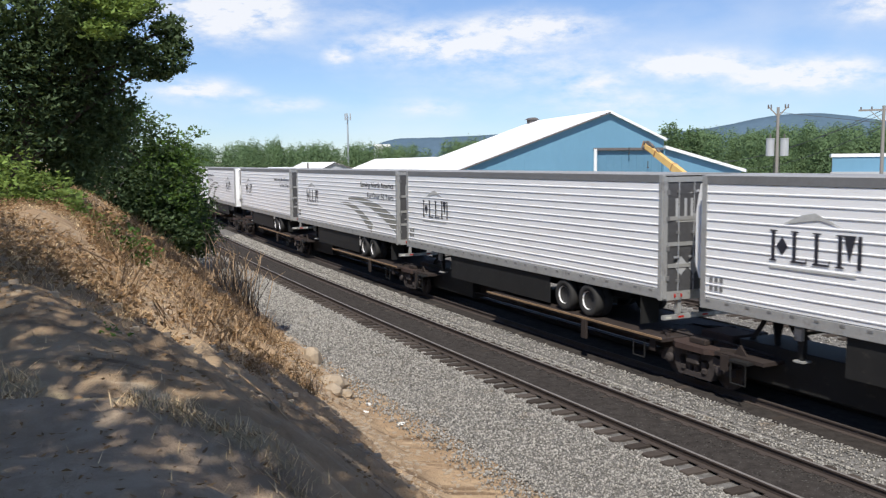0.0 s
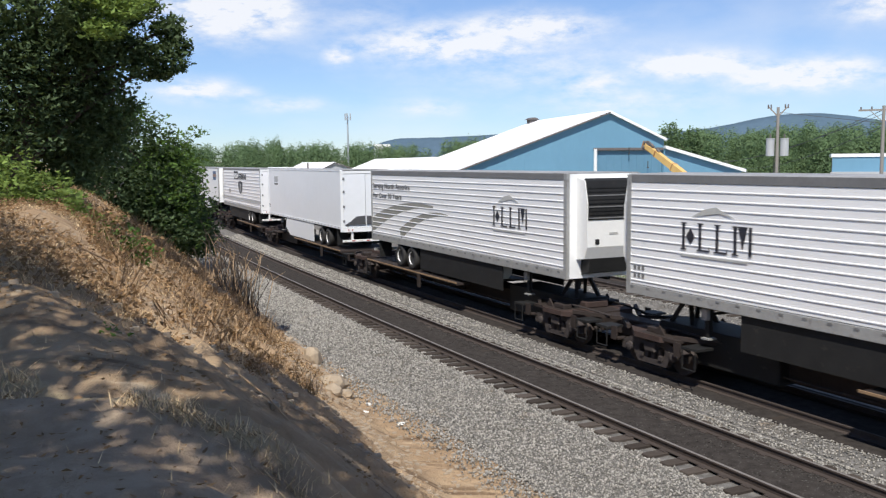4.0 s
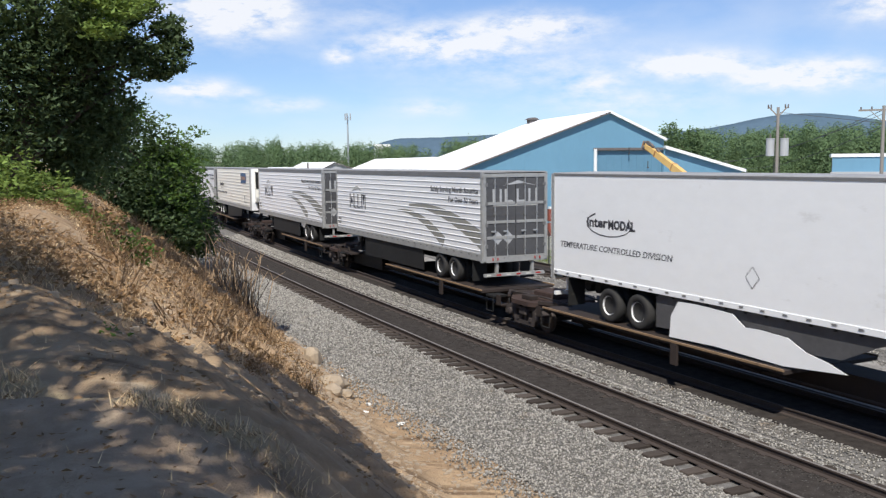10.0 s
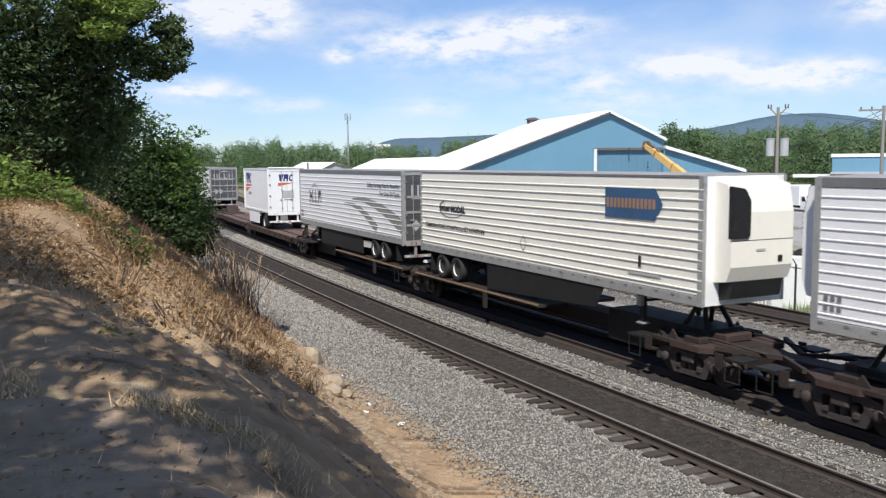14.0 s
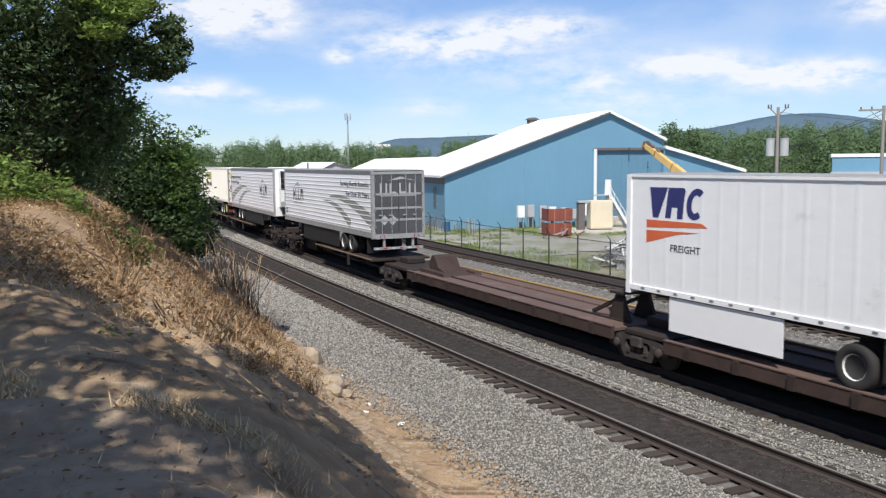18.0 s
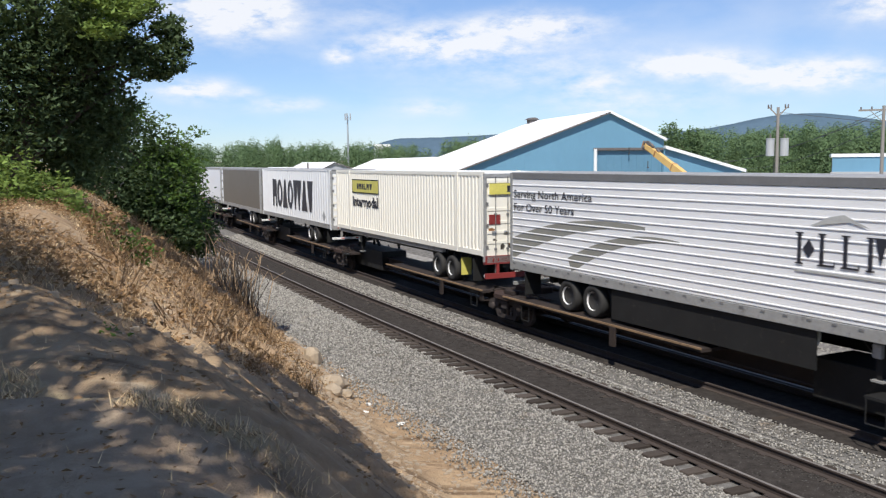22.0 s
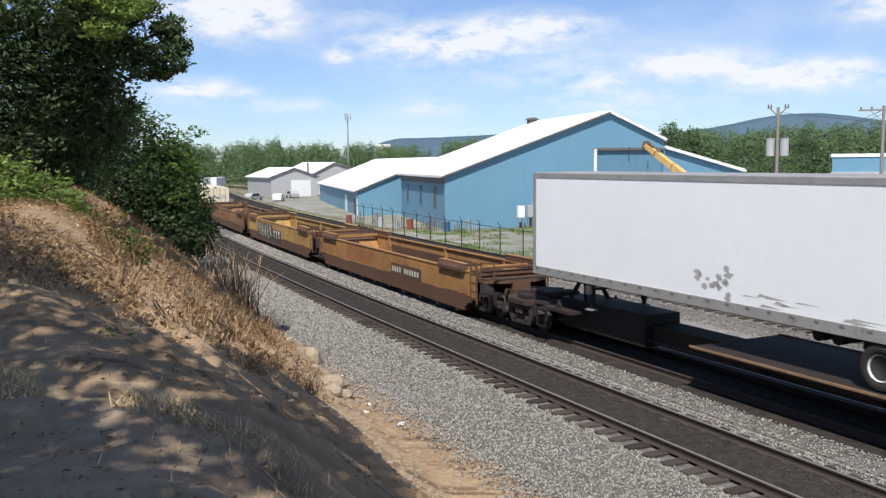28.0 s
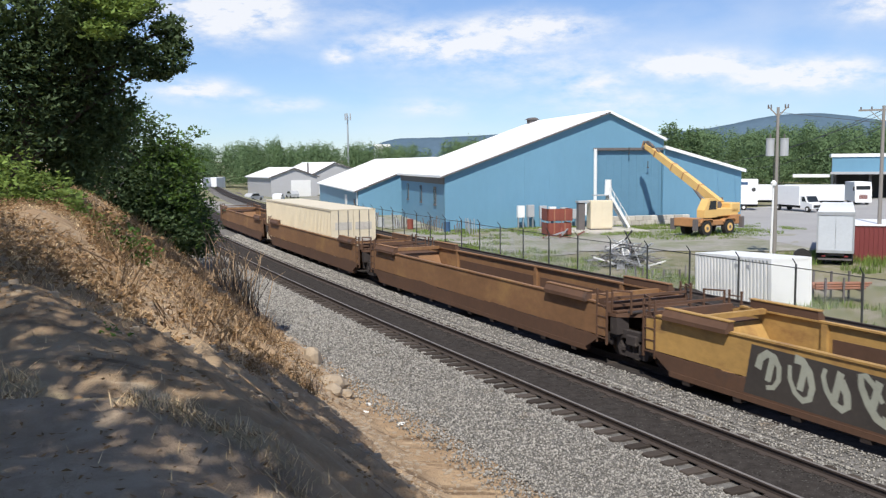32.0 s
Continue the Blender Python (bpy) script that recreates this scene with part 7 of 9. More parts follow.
def make_poles():
    a = utility_pole(52.1, 48.1, YARD, 11.4, "weathered utility pole with two grey transformers")
    s = Vector((0.72, -0.69, 0))
    for k in (-1, 1):
        c = s * (0.5 * k)
        tank = part("transformer", Build().tube((c.x, c.y, 7.75), (c.x, c.y, 9.0), 0.31, n=16).tube((c.x, c.y, 9.0), (c.x, c.y, 9.08), 0.33, n=16), "grey_paint", a, "grey transformer can")
        part("bushing", Build().tube((c.x, c.y, 9.08), (c.x, c.y, 9.4), 0.06, n=6), "fascia", tank)
        part("arm", Build().beam((0, 0, 10.7), (s.x * 0.7 * k, s.y * 0.7 * k, 11.45), 0.09), "wood_pole", a)
        for j in (0.5, 0.7):
            part("insulator", Build().tube((s.x * j * k, s.y * j * k, 11.3), (s.x * j * k, s.y * j * k, 11.6), 0.06, n=6), "fascia", a)
        part("guard", Build().box(-0.02 + c.x * 0.4, 0.02 + c.x * 0.4, -0.02 + c.y * 0.4, 0.02 + c.y * 0.4, 5.6, 7.7), "wire", a)
    b = utility_pole(57.0, 42.9, YARD, 11.3, "weathered utility pole with wooden crossarm")
    part("crossarm", Build().beam((-1.05, 1.3, 11.0), (0.9, -1.1, 11.0), 0.11, 0.13), "wood_pole", b)
    for f in (-0.95, -0.5, 0.5, 0.8):
        part("insulator", Build().tube((f * 1.0, -f * 1.22, 11.05), (f, -f * 1.22, 11.25), 0.06, n=6), "fascia", b)
    part("brace", Build().beam((0, 0, 10.1), (-0.55, 0.68, 10.95), 0.05).beam((0, 0, 10.1), (0.55, -0.68, 10.95), 0.05), "wood_pole", b)
    l = thing("yard_lamp", "slender white lamp post beside the utility pole", "lamp post", m=pose(51.2, 47.6, YARD))
    part("post", Build().tube((0, 0, 0), (0.1, 0, 5.6), 0.1, 0.07, n=8), "white_paint", l)
    part("globe", Build().tube((0.1, 0, 5.55), (0.1, 0, 5.75), 0.2, 0.22, n=12).tube((0.1, 0, 5.75), (0.1, 0, 5.95), 0.22, 0.08, n=12), "white_paint", l)
    for dz, far in ((9.0, (120, 8, 3)), (9.1, (86, 92, 5)), (8.8, (84, 95, 4.6)), (7.9, (88, 90, 4.2))):
        w = Build()
        p0, p1 = Vector((52.2, 48.0, YARD + dz + 2)) if far[0] > 100 else Vector((57.0, 42.9, YARD + dz + 1.9)), Vector(far)
        prev = p0
        for i in range(1, 13):
            q = p0.lerp(p1, i / 12) - Vector((0, 0, 1.1 * math.sin(math.pi * i / 12)))
            w.tube(prev, q, 0.022, n=4)
            prev = q
        solid("overhead_cable", w, "wire", "thin dark overhead cable between poles", "cable", "cables over the yard")
    tw = thing("cell_tower", "slim grey mast with antennas above the trees", "tower", m=pose(91.7, 248, -2))
    part("mast", Build().tube((0, 0, 0), (0, 0, 21.5), 0.3, 0.2, n=10), "galvanised", tw)
    for k in range(3):
        a_ = k * 2.1
        part("antenna", Build().box(math.cos(a_) * 0.9 - 0.14, math.cos(a_) * 0.9 + 0.14, math.sin(a_) * 0.9 - 0.14, math.sin(a_) * 0.9 + 0.14, 20.0, 22.0), "grey_paint", tw)
        part("antenna_arm", Build().beam((0, 0, 20.9), (math.cos(a_) * 0.9, math.sin(a_) * 0.9, 20.9), 0.08), "galvanised", tw)
    part("platform", Build().tube((0, 0, 8.6), (0, 0, 9.0), 0.6, n=10), "galvanised", tw)


make_poles()


def parked_trailer():
    d = Vector((0.52, 0.855, 0))
    t = thing("parked_box_trailer", "dull white box trailer parked with its doors to the fence", "trailer", m=pose(51.8, 42.4, YARD, 0, 0, -51))
    part("box_body", Build().box(-1.2, 1.2, 0.1, 14.5, 1.0, 3.75, 0.03), "grey_paint", t, "pale box body")
    part("roof", Build().box(-1.2, 1.2, 0.05, 14.5, 3.75, 3.82), "trailer_white", t)
    part("rear_frame", Build().box(-1.22, 1.22, 0.0, 0.1, 3.55, 3.8).box(-1.22, -1.1, 0.0, 0.1, 1.0, 3.6).box(1.1, 1.22, 0.0, 0.1, 1.0, 3.6).box(-1.22, 1.22, 0, 0.1, 0.9, 1.1), "galvanised", t)
    for s in (-1, 1):
        part("rear_door", Build().box(*sorted((s * 0.01, s * 1.1)), 0.03, 0.09, 1.1, 3.5), "pale_grey", t)
    part("bumper", Build().box(-1.1, 1.1, 0.05, 0.15, 0.4, 0.52), "fascia", t)
    part("underframe", Build().box(-0.6, 0.6, 0.3, 14, 0.7, 1.0), "fascia", t)
    for y in (1.2, 2.4):
        for s in (-1, 1):
            part("wheel", Build().tube((s * 0.65, y, 0.5), (s * 1.2, y, 0.5), 0.5, n=16), "tyre", t)
    for s in (-1, 1):
        part("tail_lamp", Build().box(*sorted((s * 0.6, s * 0.85)), 0.0, 0.04, 0.64, 0.72), "red_frame", t)
    tyre_ = Build().tube((0, 0, 0.6), (0.28, 0.1, 0.62), 0.6, n=18)
    solid("leaning_tyre", tyre_, "tyre", "old black tyre leaning by the parked trailer", "tyre", m=pose(50.0, 43.6, YARD, 0, 0, 35))


parked_trailer()


def red_container():
    t = thing("red_container", "dark red corrugated container with grey roof", "container", m=pose(55.2, 44.0, YARD, 0, 0, -45))
    n = 24
    part("front_wall", Build().box(0, 7.5, 0, 0.06, 0, 2.6), "red_sheet", t)
    for k in range(n):
        part("corrugation", shared("redrib", lambda: Build().box(0, 0.14, -0.05, 0, 0.05, 2.5).mesh("corrugation", "red_sheet")), "", t, m=pose(0.1 + k * 0.31, 0, 0))
    part("side_wall", Build().box(0, 0.06, 0.06, 6, 0, 2.6).box(7.44, 7.5, 0.06, 6, 0, 2.6), "red_sheet", t)
    part("back_wall", Build().box(0.06, 7.44, 5.94, 6, 0, 2.6), "red_sheet", t)
    part("roof", Build().box(-0.1, 7.6, -0.1, 6.1, 2.6, 2.72), "trailer_white", t, "pale roof")


red_container()


def parked_vehicle(name, label, m, body_len, box_h, cab=True, dark=False):
    t = thing(name, label, "truck", m=m)
    L = body_len
    part("box_body", Build().box(0, L, -1.15, 1.15, 0.85, box_h, 0.05), "trailer_white", t, "white box body")
    part("chassis", Build().box(-0.2, L + (2.2 if cab else 0), -0.5, 0.5, 0.5, 0.85), "black", t)
    if cab:
        c = part("cab", Build().prism([(L + 0.05, 0.5), (L + 2.4, 0.5), (L + 2.45, 1.15), (L + 1.5, 1.35), (L + 0.95, 2.25), (L + 0.05, 2.3)], "y", -1.0, 1.0), "trailer_white", t, "white van cab")
        for s in (-1, 1):
            part("side_window", Build().prism([(L + 0.3, 1.45), (L + 1.2, 1.45), (L + 0.85, 2.1), (L + 0.3, 2.1)], "y", *sorted((s * 1.0, s * 1.01))), "glass_dark", c)
        part("windscreen", Build().prism([(L + 1.46, 1.4), (L + 1.52, 1.4), (L + 1.0, 2.2), (L + 0.95, 2.2)], "y", -0.85, 0.85), "glass_dark", c)
        part("grille", Build().box(L + 2.4, L + 2.47, -0.7, 0.7, 0.65, 1.0), "black", c)
    for x in ((0.9, L + 1.6) if cab else (0.9, 2.1)):
        for s in (-1, 1):
            w = part("wheel", Build().tube((x, s * 0.75, 0.42), (x, s * 1.12, 0.42), 0.42, n=16), "tyre", t)
            part("rim", Build().tube((x, s * 1.0, 0.42), (x, s * 1.14, 0.42), 0.22, n=10), "rim", w)
    return t


parked_vehicle("box_van", "white box van parked across the truck lot", pose(101.2, 92.6, YARD + 0.1, 0, 0, -100), 5.6, 3.6)
for k, (x, y) in enumerate(((104, 107.5), (110.5, 100.2))):
    parked_vehicle("parked_semitrailer", "white semitrailer standing in the row behind the vans", pose(x, y, YARD + 0.1, 0, 0, -48), 8.6, 3.3, False)
sg = parked_vehicle("sign_trailer", "white box trailer with faded blue emblem near the hall", pose(95.0, 96.5, YARD + 0.1, 0, 0, -45), 4.0, 4.5, False)
part("emblem", Build().box(0.4, 2.6, -1.16, -1.152, 3.7, 4.1), "blue_flag", sg)
part("emblem", Build().tube((3.4, -1.152, 3.0), (3.4, -1.16, 3.0), 0.3, n=10), "wire", sg)


def lorry():
    t = thing("delivery_truck", "white delivery truck with red grille before the garage bays", "truck", m=pose(121.5, 94.5, YARD + 0.1, 0, 0, -37))
    part("cab", Build().prism([(0, 0.5), (0, 2.2), (0.5, 3.6), (6.0, 3.6), (6.0, 0.5)], "x", -1.25, 1.25), "trailer_white", t)
    part("windscreen", Build().box(-1.05, 1.05, 0.06, 0.2, 2.1, 3.0), "glass_dark", t)
    g = part("grille", Build().box(-0.62, 0.62, -0.04, 0.0, 0.9, 1.6), "red_steel", t, "red radiator grille")
    for z in (1.05, 1.25, 1.45):
        part("grille_bar", Build().box(-0.6, 0.6, -0.06, -0.04, z - 0.03, z + 0.03), "galvanised", g)
    for x in (-1.4, 1.4):
        part("mirror", Build().box(x - 0.1, x + 0.1, 0.15, 0.25, 2.2, 2.9), "black", t)
    part("bumper", Build().box(-1.25, 1.25, -0.25, 0, 0.35, 0.8, 0.04), "white_paint", t)
    for x in (-0.85, 0.85):
        part("headlamp", Build().box(x - 0.2, x + 0.2, -0.04, 0, 1.0, 1.3), "rim", t)
        part("wheel", Build().tube((x - 0.2, 1.2, 0.48), (x + 0.2, 1.2, 0.48), 0.48, n=14), "tyre", t)
        part("wheel", Build().tube((x - 0.2, 4.9, 0.48), (x + 0.2, 4.9, 0.48), 0.48, n=14), "tyre", t)


lorry()


def yard_clutter():
    rng = random.Random(5)
    # stairs and cream locker by the white pipe
    st = thing("metal_stair", "white steel stair frame leaning by the hall", "stairs", m=pose(57.2, 76.6, YARD + 0.15, 0, 0, -14))
    for s in (0.0, 1.0):
        part("stringer", Build().beam((0.9, s, 3.7), (3.2, s, 0.1), 0.12, 0.25), "white_paint", st)
        part("handrail", Build().beam((0.9, s, 4.6), (3.2, s, 1.0), 0.06), "white_paint", st)
        part("leg", Build().beam((0.9, s, 0), (0.9, s, 4.6), 0.12), "white_paint", st)
        for k in range(3):
            part("baluster", Build().beam((1.4 + k * 0.7, s, 2.9 - k * 1.1), (1.4 + k * 0.7, s, 3.85 - k * 1.1), 0.05), "white_paint", st)
    for k in range(11):
        part("tread", Build().box(1.0 + k * 0.2, 1.25 + k * 0.2, 0.05, 0.95, 3.5 - k * 0.32, 3.55 - k * 0.32), "grey_paint", st)
    part("landing", Build().box(-0.8, 0.95, 0, 1, 3.6, 3.7), "grey_paint", st)
    part("hopper", Build().tube((0.9, 0.5, 3.7), (0.9, 0.5, 5.3), 0.4, 0.34, n=12), "white_paint", st, "pale upright cylinder")
    lk = thing("locker", "tall cream steel locker standing on the slab", "locker", m=pose(55.0, 75.6, YARD + 0.2, 0, 0, -20))
    part("locker_body", Build().box(0, 2.4, 0, 1.6, 0.12, 3.1, 0.04), "cream_paint", lk)
    part("locker_door", Build().box(0.1, 1.15, -0.03, 0, 0.25, 3.0).box(1.22, 2.3, -0.03, 0, 0.25, 3.0), "cream_paint", lk)
    part("plinth", Build().box(0.1, 2.3, 0.1, 1.5, 0, 0.12), "fascia", lk)
    dk = thing("control_cabinet", "dark cabinet frame beside the cream locker", "cabinet", m=pose(53.9, 76.2, YARD + 0.2, 0, 0, -14))
    part("cabinet_body", Build().box(0, 0.7, 0, 0.7, 0, 2.9), "fascia", dk)
    part("cabinet_top", Build().box(-0.1, 1.2, -0.1, 0.8, 2.9, 3.1), "grey_paint", dk)
    # grey meter boxes on legs
    for k in range(8):
        x = 52.6 + k * 1.02
        b = thing("cable_cabinet", "small grey cabinet on steel legs by the hall", "cabinet", "cabinets by the hall", m=HALL @ pose(7.9 + k * 1.28, -1.9 + 0.3 * (k % 2), 0.08, 0, 0, rng.uniform(-8, 8)))
        h = 0.9 + 0.4 * rng.random()
        part("cabinet_body", Build().box(0, 0.8, 0, 0.5, h, h + 1.0 + 0.4 * rng.random(), 0.02), "grey_paint" if k % 3 else "trailer_white", b)
        for xx in (0.08, 0.64):
            part("leg", Build().box(xx, xx + 0.08, 0.1, 0.4, 0, h), "galvanised", b)
    # red stacked racks
    rk = thing("red_bin", "rusty red steel bins stacked beside the hall", "bin", m=pose(47.6, 72.6, YARD + 0.1, 0, 0, -16))
    for z0, w in ((0.1, 2.5), (1.5, 2.6)):
        part("bin_panel", Build().box(0, w, 0, 0.08, z0, z0 + 1.2), "red_steel", rk)
        part("bin_panel", Build().box(0, 0.08, 0, 2.0, z0, z0 + 1.2), "red_steel", rk)
        part("bin_panel", Build().box(w - 0.08, w, 0, 2.0, z0, z0 + 1.2), "red_steel", rk)
        part("bin_floor", Build().box(0, w, 0, 2.0, z0, z0 + 0.08), "red_steel", rk)
        for k in range(5):
            part("bin_rib", Build().box(0.1 + k * 0.55, 0.22 + k * 0.55, -0.07, 0, z0, z0 + 1.2), "orange_pipe" if k % 2 else "red_steel", rk)
    for k in range(7):
        a = rng.uniform(0, 180)
        b = Build().beam((-1.2, 0, 0.1), (1.2, 0, 0.1 + rng.uniform(0.1, 0.7)), 0.12)
        solid("scrap_beam", b, "red_steel" if k % 3 else "galvanised", "loose painted steel beam lying by the bins", "beam", "scrap beams by the bins", m=pose(47.4 + rng.uniform(-2.6, 3.4), 70.4 + rng.uniform(-1, 1.2), YARD + 0.12, 0, 0, a))
    # ladders and pallets pile behind the fence
    heap = thing("scrap_heap", "heap of pale bent metal frames and ladders", "scrap heap", m=pose(39.0, 49.4, YARD))
    for k in range(90):
        c = Vector((rng.gauss(0, 0.85), rng.gauss(0, 0.8), 0))
        r = c.length
        z = max(0.2, 2.3 - 0.95 * r) * rng.uniform(0.25, 1.0)
        d = Vector((rng.uniform(-1, 1), rng.uniform(-1, 1), rng.uniform(-0.5, 0.5))).normalized() * rng.uniform(0.6, 1.5)
        if k % 3 == 0:
            side = d.cross(Vector((0, 0, 1))).normalized() * 0.22
            lad = Build().beam(c + Vector((0, 0, z)) - d + side, c + Vector((0, 0, z)) + d + side, 0.07).beam(c + Vector((0, 0, z)) - d - side, c + Vector((0, 0, z)) + d - side, 0.07)
            for q in range(7):
                p = c + Vector((0, 0, z)) + d * (q / 3.5 - 0.86)
                lad.beam(p - side, p + side, 0.05)
            part("ladder_frame", lad, ("galvanised", "junk", "white_paint", "junk")[k // 3 % 4], heap)
        else:
            part("bar", Build().beam(c + Vector((0, 0, z)) - d, c + Vector((0, 0, z)) + d, rng.uniform(0.04, 0.09)), rng.choice(["galvanised", "junk", "fascia", "fascia", "wire"]), heap)
    for k in range(14):
        x, y = 36.5 + k * 0.42 - 1.2, 44.8 - k * 0.5 + rng.uniform(-0.3, 0.3)
        solid("stake", Build().beam((0, 0, 0), (rng.uniform(-0.1, 0.1), 0, rng.uniform(0.6, 1.0)), 0.09), "fascia" if k % 3 else "wood_pole", "short dark stake standing behind the fence", "stake", "stakes behind the fence", m=pose(x, y, YARD - 0.03))
    # orange pipe racks
    pr = thing("pipe_rack", "low rack of rusty orange pipes behind the fence", "rack", m=pose(37.9, 31.6, YARD, 0, 0, -28))
    for k in range(3):
        part("rack_post", Build().box(k * 0.95, k * 0.95 + 0.09, -0.1, 0.0, 0, 1.35), "fascia", pr)
        part("rack_post", Build().box(k * 0.95, k * 0.95 + 0.09, 1.5, 1.6, 0, 1.5), "fascia", pr)
        part("rack_arm", Build().box(k * 0.95, k * 0.95 + 0.07, 0, 1.5, 0.6, 0.67), "fascia", pr)
    for k in range(9):
        z = 0.75 + 0.13 * (k // 4)
        part("pipe", Build().tube((-0.4, 0.15 + (k % 4) * 0.36, z), (2.2 + 0.15 * (k % 3), 0.15 + (k % 4) * 0.36, z + 0.02), 0.07, n=8), "orange_pipe", pr)
    mound = Build()
    n, ring = 20, []
    verts, faces = [(0, 0, 0.85)], []
    for j, (rr, hh) in enumerate(((0.5, 0.7), (1.1, 0.42), (1.8, 0.15), (2.3, -0.12))):
        for i in range(n):
            a = 2 * math.pi * i / n
            q = 1 + 0.16 * noise.noise(Vector((math.cos(a) * 2, math.sin(a) * 2, j)))
            verts.append((math.cos(a) * rr * q * 1.25, math.sin(a) * rr * q, hh + 0.08 * noise.noise(Vector((a * 3, j, 1)))))
    faces = [(0, 1 + i, 1 + (i + 1) % n) for i in range(n)]
    for j in range(3):
        faces += [(1 + j * n + i, 1 + (j + 1) * n + i, 1 + (j + 1) * n + (i + 1) % n, 1 + j * n + (i + 1) % n) for i in range(n)]
    solid("gravel_mound", mound.add(verts, faces), "ballast_dark", "dark mound of fine stone against the white container", "mound", m=pose(31.9, 35.2, YARD, 0, 0, 70), smooth=True)
    # barrels, pallets and pieces along the shed
    for k in range(16):
        x, y = 37.6 + k * 0.35 + rng.uniform(-0.5, 0.5), 100 - k * 1.4 + rng.uniform(-1.0, 1.0)
        if k % 4 == 0:
            b = Build().tube((0, 0, 0), (0, 0, 1.1), 0.36, n=12)
            solid("drum", b, rng.choice(["blue_flag", "grey_paint", "red_steel"]), "steel drum standing beside the sheds", "drum", "drums by the sheds", m=pose(x, y, YARD + 0.05), smooth=False)
        else:
            b = Build()
            for q in range(5):
                b.beam((q * 0.26, 0, 0.0), (q * 0.26 + rng.uniform(-0.1, 0.1), 0.1, rng.uniform(0.8, 1.7)), 0.07)
            solid("stacked_frames", b, rng.choice(["galvanised", "fascia", "junk"]), "stack of pale metal frames leaning by the sheds", "frames", "stacked frames by the sheds", m=pose(x, y, YARD + 0.03, rng.uniform(-8, 8), 0, rng.uniform(-40, 40)))
    for k, (x, y, c) in enumerate(((44.5, 176, "grey_paint"), (48, 170, "trailer_white"), (55, 184, "grey_paint"), (42.0, 183, "fascia"))):
        t = thing("parked_car", "parked car beside the grey workshops", "car", "cars by the workshops", m=pose(x, y, YARD + 0.05, 0, 0, 40 + 25 * k))
        part("car_body", Build().prism([(-2.2, 0.3), (2.2, 0.3), (2.25, 0.8), (1.2, 0.95), (0.6, 1.5), (-1.3, 1.5), (-2.0, 1.0), (-2.25, 0.9)], "y", -0.85, 0.85), c, t)
        part("car_windows", Build().prism([(1.05, 0.97), (0.55, 1.42), (-1.2, 1.42), (-1.8, 1.0)], "y", -0.865, 0.865), "glass_dark", t)
        for xx in (-1.4, 1.4):
            for s in (-1, 1):
                part("wheel", Build().tube((xx, s * 0.7, 0.32), (xx, s * 0.88, 0.32), 0.32, n=12), "tyre", t)
    for k, (x, y) in enumerate(((40.5, 212), (44.5, 216))):
        parked_vehicle("parked_semitrailer", "white semitrailer parked beyond the grey workshops", pose(x, y, YARD + 0.3, 0, 0, 60), 7.0, 3.9, False)
    h = thing("hill_hotel", "small white block on the far wooded hill", "building", m=pose(541, 1306, 21, 0, 0, -22))
    part("wall_block", Build().box(-13, 13, 0, 14, -16, 13), "white_paint", h)
    for k in range(5):
        part("window", Build().box(-11.5 + k * 5, -9 + k * 5, -0.1, 0, 6, 9), "grey_paint", h)


yard_clutter()


# ---- plants ----
def leaf_cloud(blobs, size, seed, flat=0.5, shell=0.45, droop=0.0, outward=0.0):
    """Pointed leaves scattered through ellipsoids (x, y, z, rx, ry, rz, count); arrays of vertices and faces. outward: how far they lie along the crown's skin."""
    rs = np.random.RandomState(seed)
    centres, ways = [], []
    for x, y, z, rx, ry, rz, n in blobs:
        d = rs.normal(size=(n, 3))
        d /= np.linalg.norm(d, axis=1, keepdims=True)
        r = rs.uniform(shell, 1.0, size=(n, 1)) ** 0.6
        r = np.where(rs.uniform(size=(n, 1)) < 0.07, r * rs.uniform(1.05, 1.4, size=(n, 1)), r)
        lump = 1 + 0.28 * np.sin(d[:, :1] * 5 + x * 3) * np.sin(d[:, 1:2] * 6 + y) + 0.15 * np.sin(d[:, 2:3] * 11 + z)
        ways.append(d)
        centres.append(np.array((x, y, z)) + d * r * lump * np.array((rx, ry, rz)))
    c = np.concatenate(centres)
    n = len(c)
    ax = rs.normal(size=(n, 3))
    ax[:, 2] = ax[:, 2] * flat - droop
    ax /= np.linalg.norm(ax, axis=1, keepdims=True)
    up = rs.normal(size=(n, 3)) + np.array((0, 0, 0.8))
    if outward:
        out = np.concatenate(ways) + np.array((0, 0, 0.45)) + rs.normal(size=(n, 3)) * (1 - outward)
        out /= np.linalg.norm(out, axis=1, keepdims=True)
        ax -= out * np.sum(ax * out, axis=1, keepdims=True)
        ax /= np.linalg.norm(ax, axis=1, keepdims=True) + 1e-9
        up = out
    sd = np.cross(ax, up)
    sd /= np.linalg.norm(sd, axis=1, keepdims=True) + 1e-9
    ln = rs.uniform(size[0], size[1], size=(n, 1))
    wd = ln * rs.uniform(0.3, 0.5, size=(n, 1))
    nm = np.cross(ax, sd) * ln * 0.12
    v = np.stack([c - ax * ln * 0.5, c + sd * wd * 0.5 + nm, c + ax * ln * 0.5, c - sd * wd * 0.5 + nm], 1).reshape(-1, 3)
    f = np.arange(4 * n).reshape(-1, 4)
    return v, f


def inside(poly, x, y):
    hit = False
    for (xa, ya), (xb, yb) in zip(poly, poly[1:] + poly[:1]):
        if (ya > y) != (yb > y) and x < xa + (y - ya) * (xb - xa) / (yb - ya):
            hit = not hit
    return hit


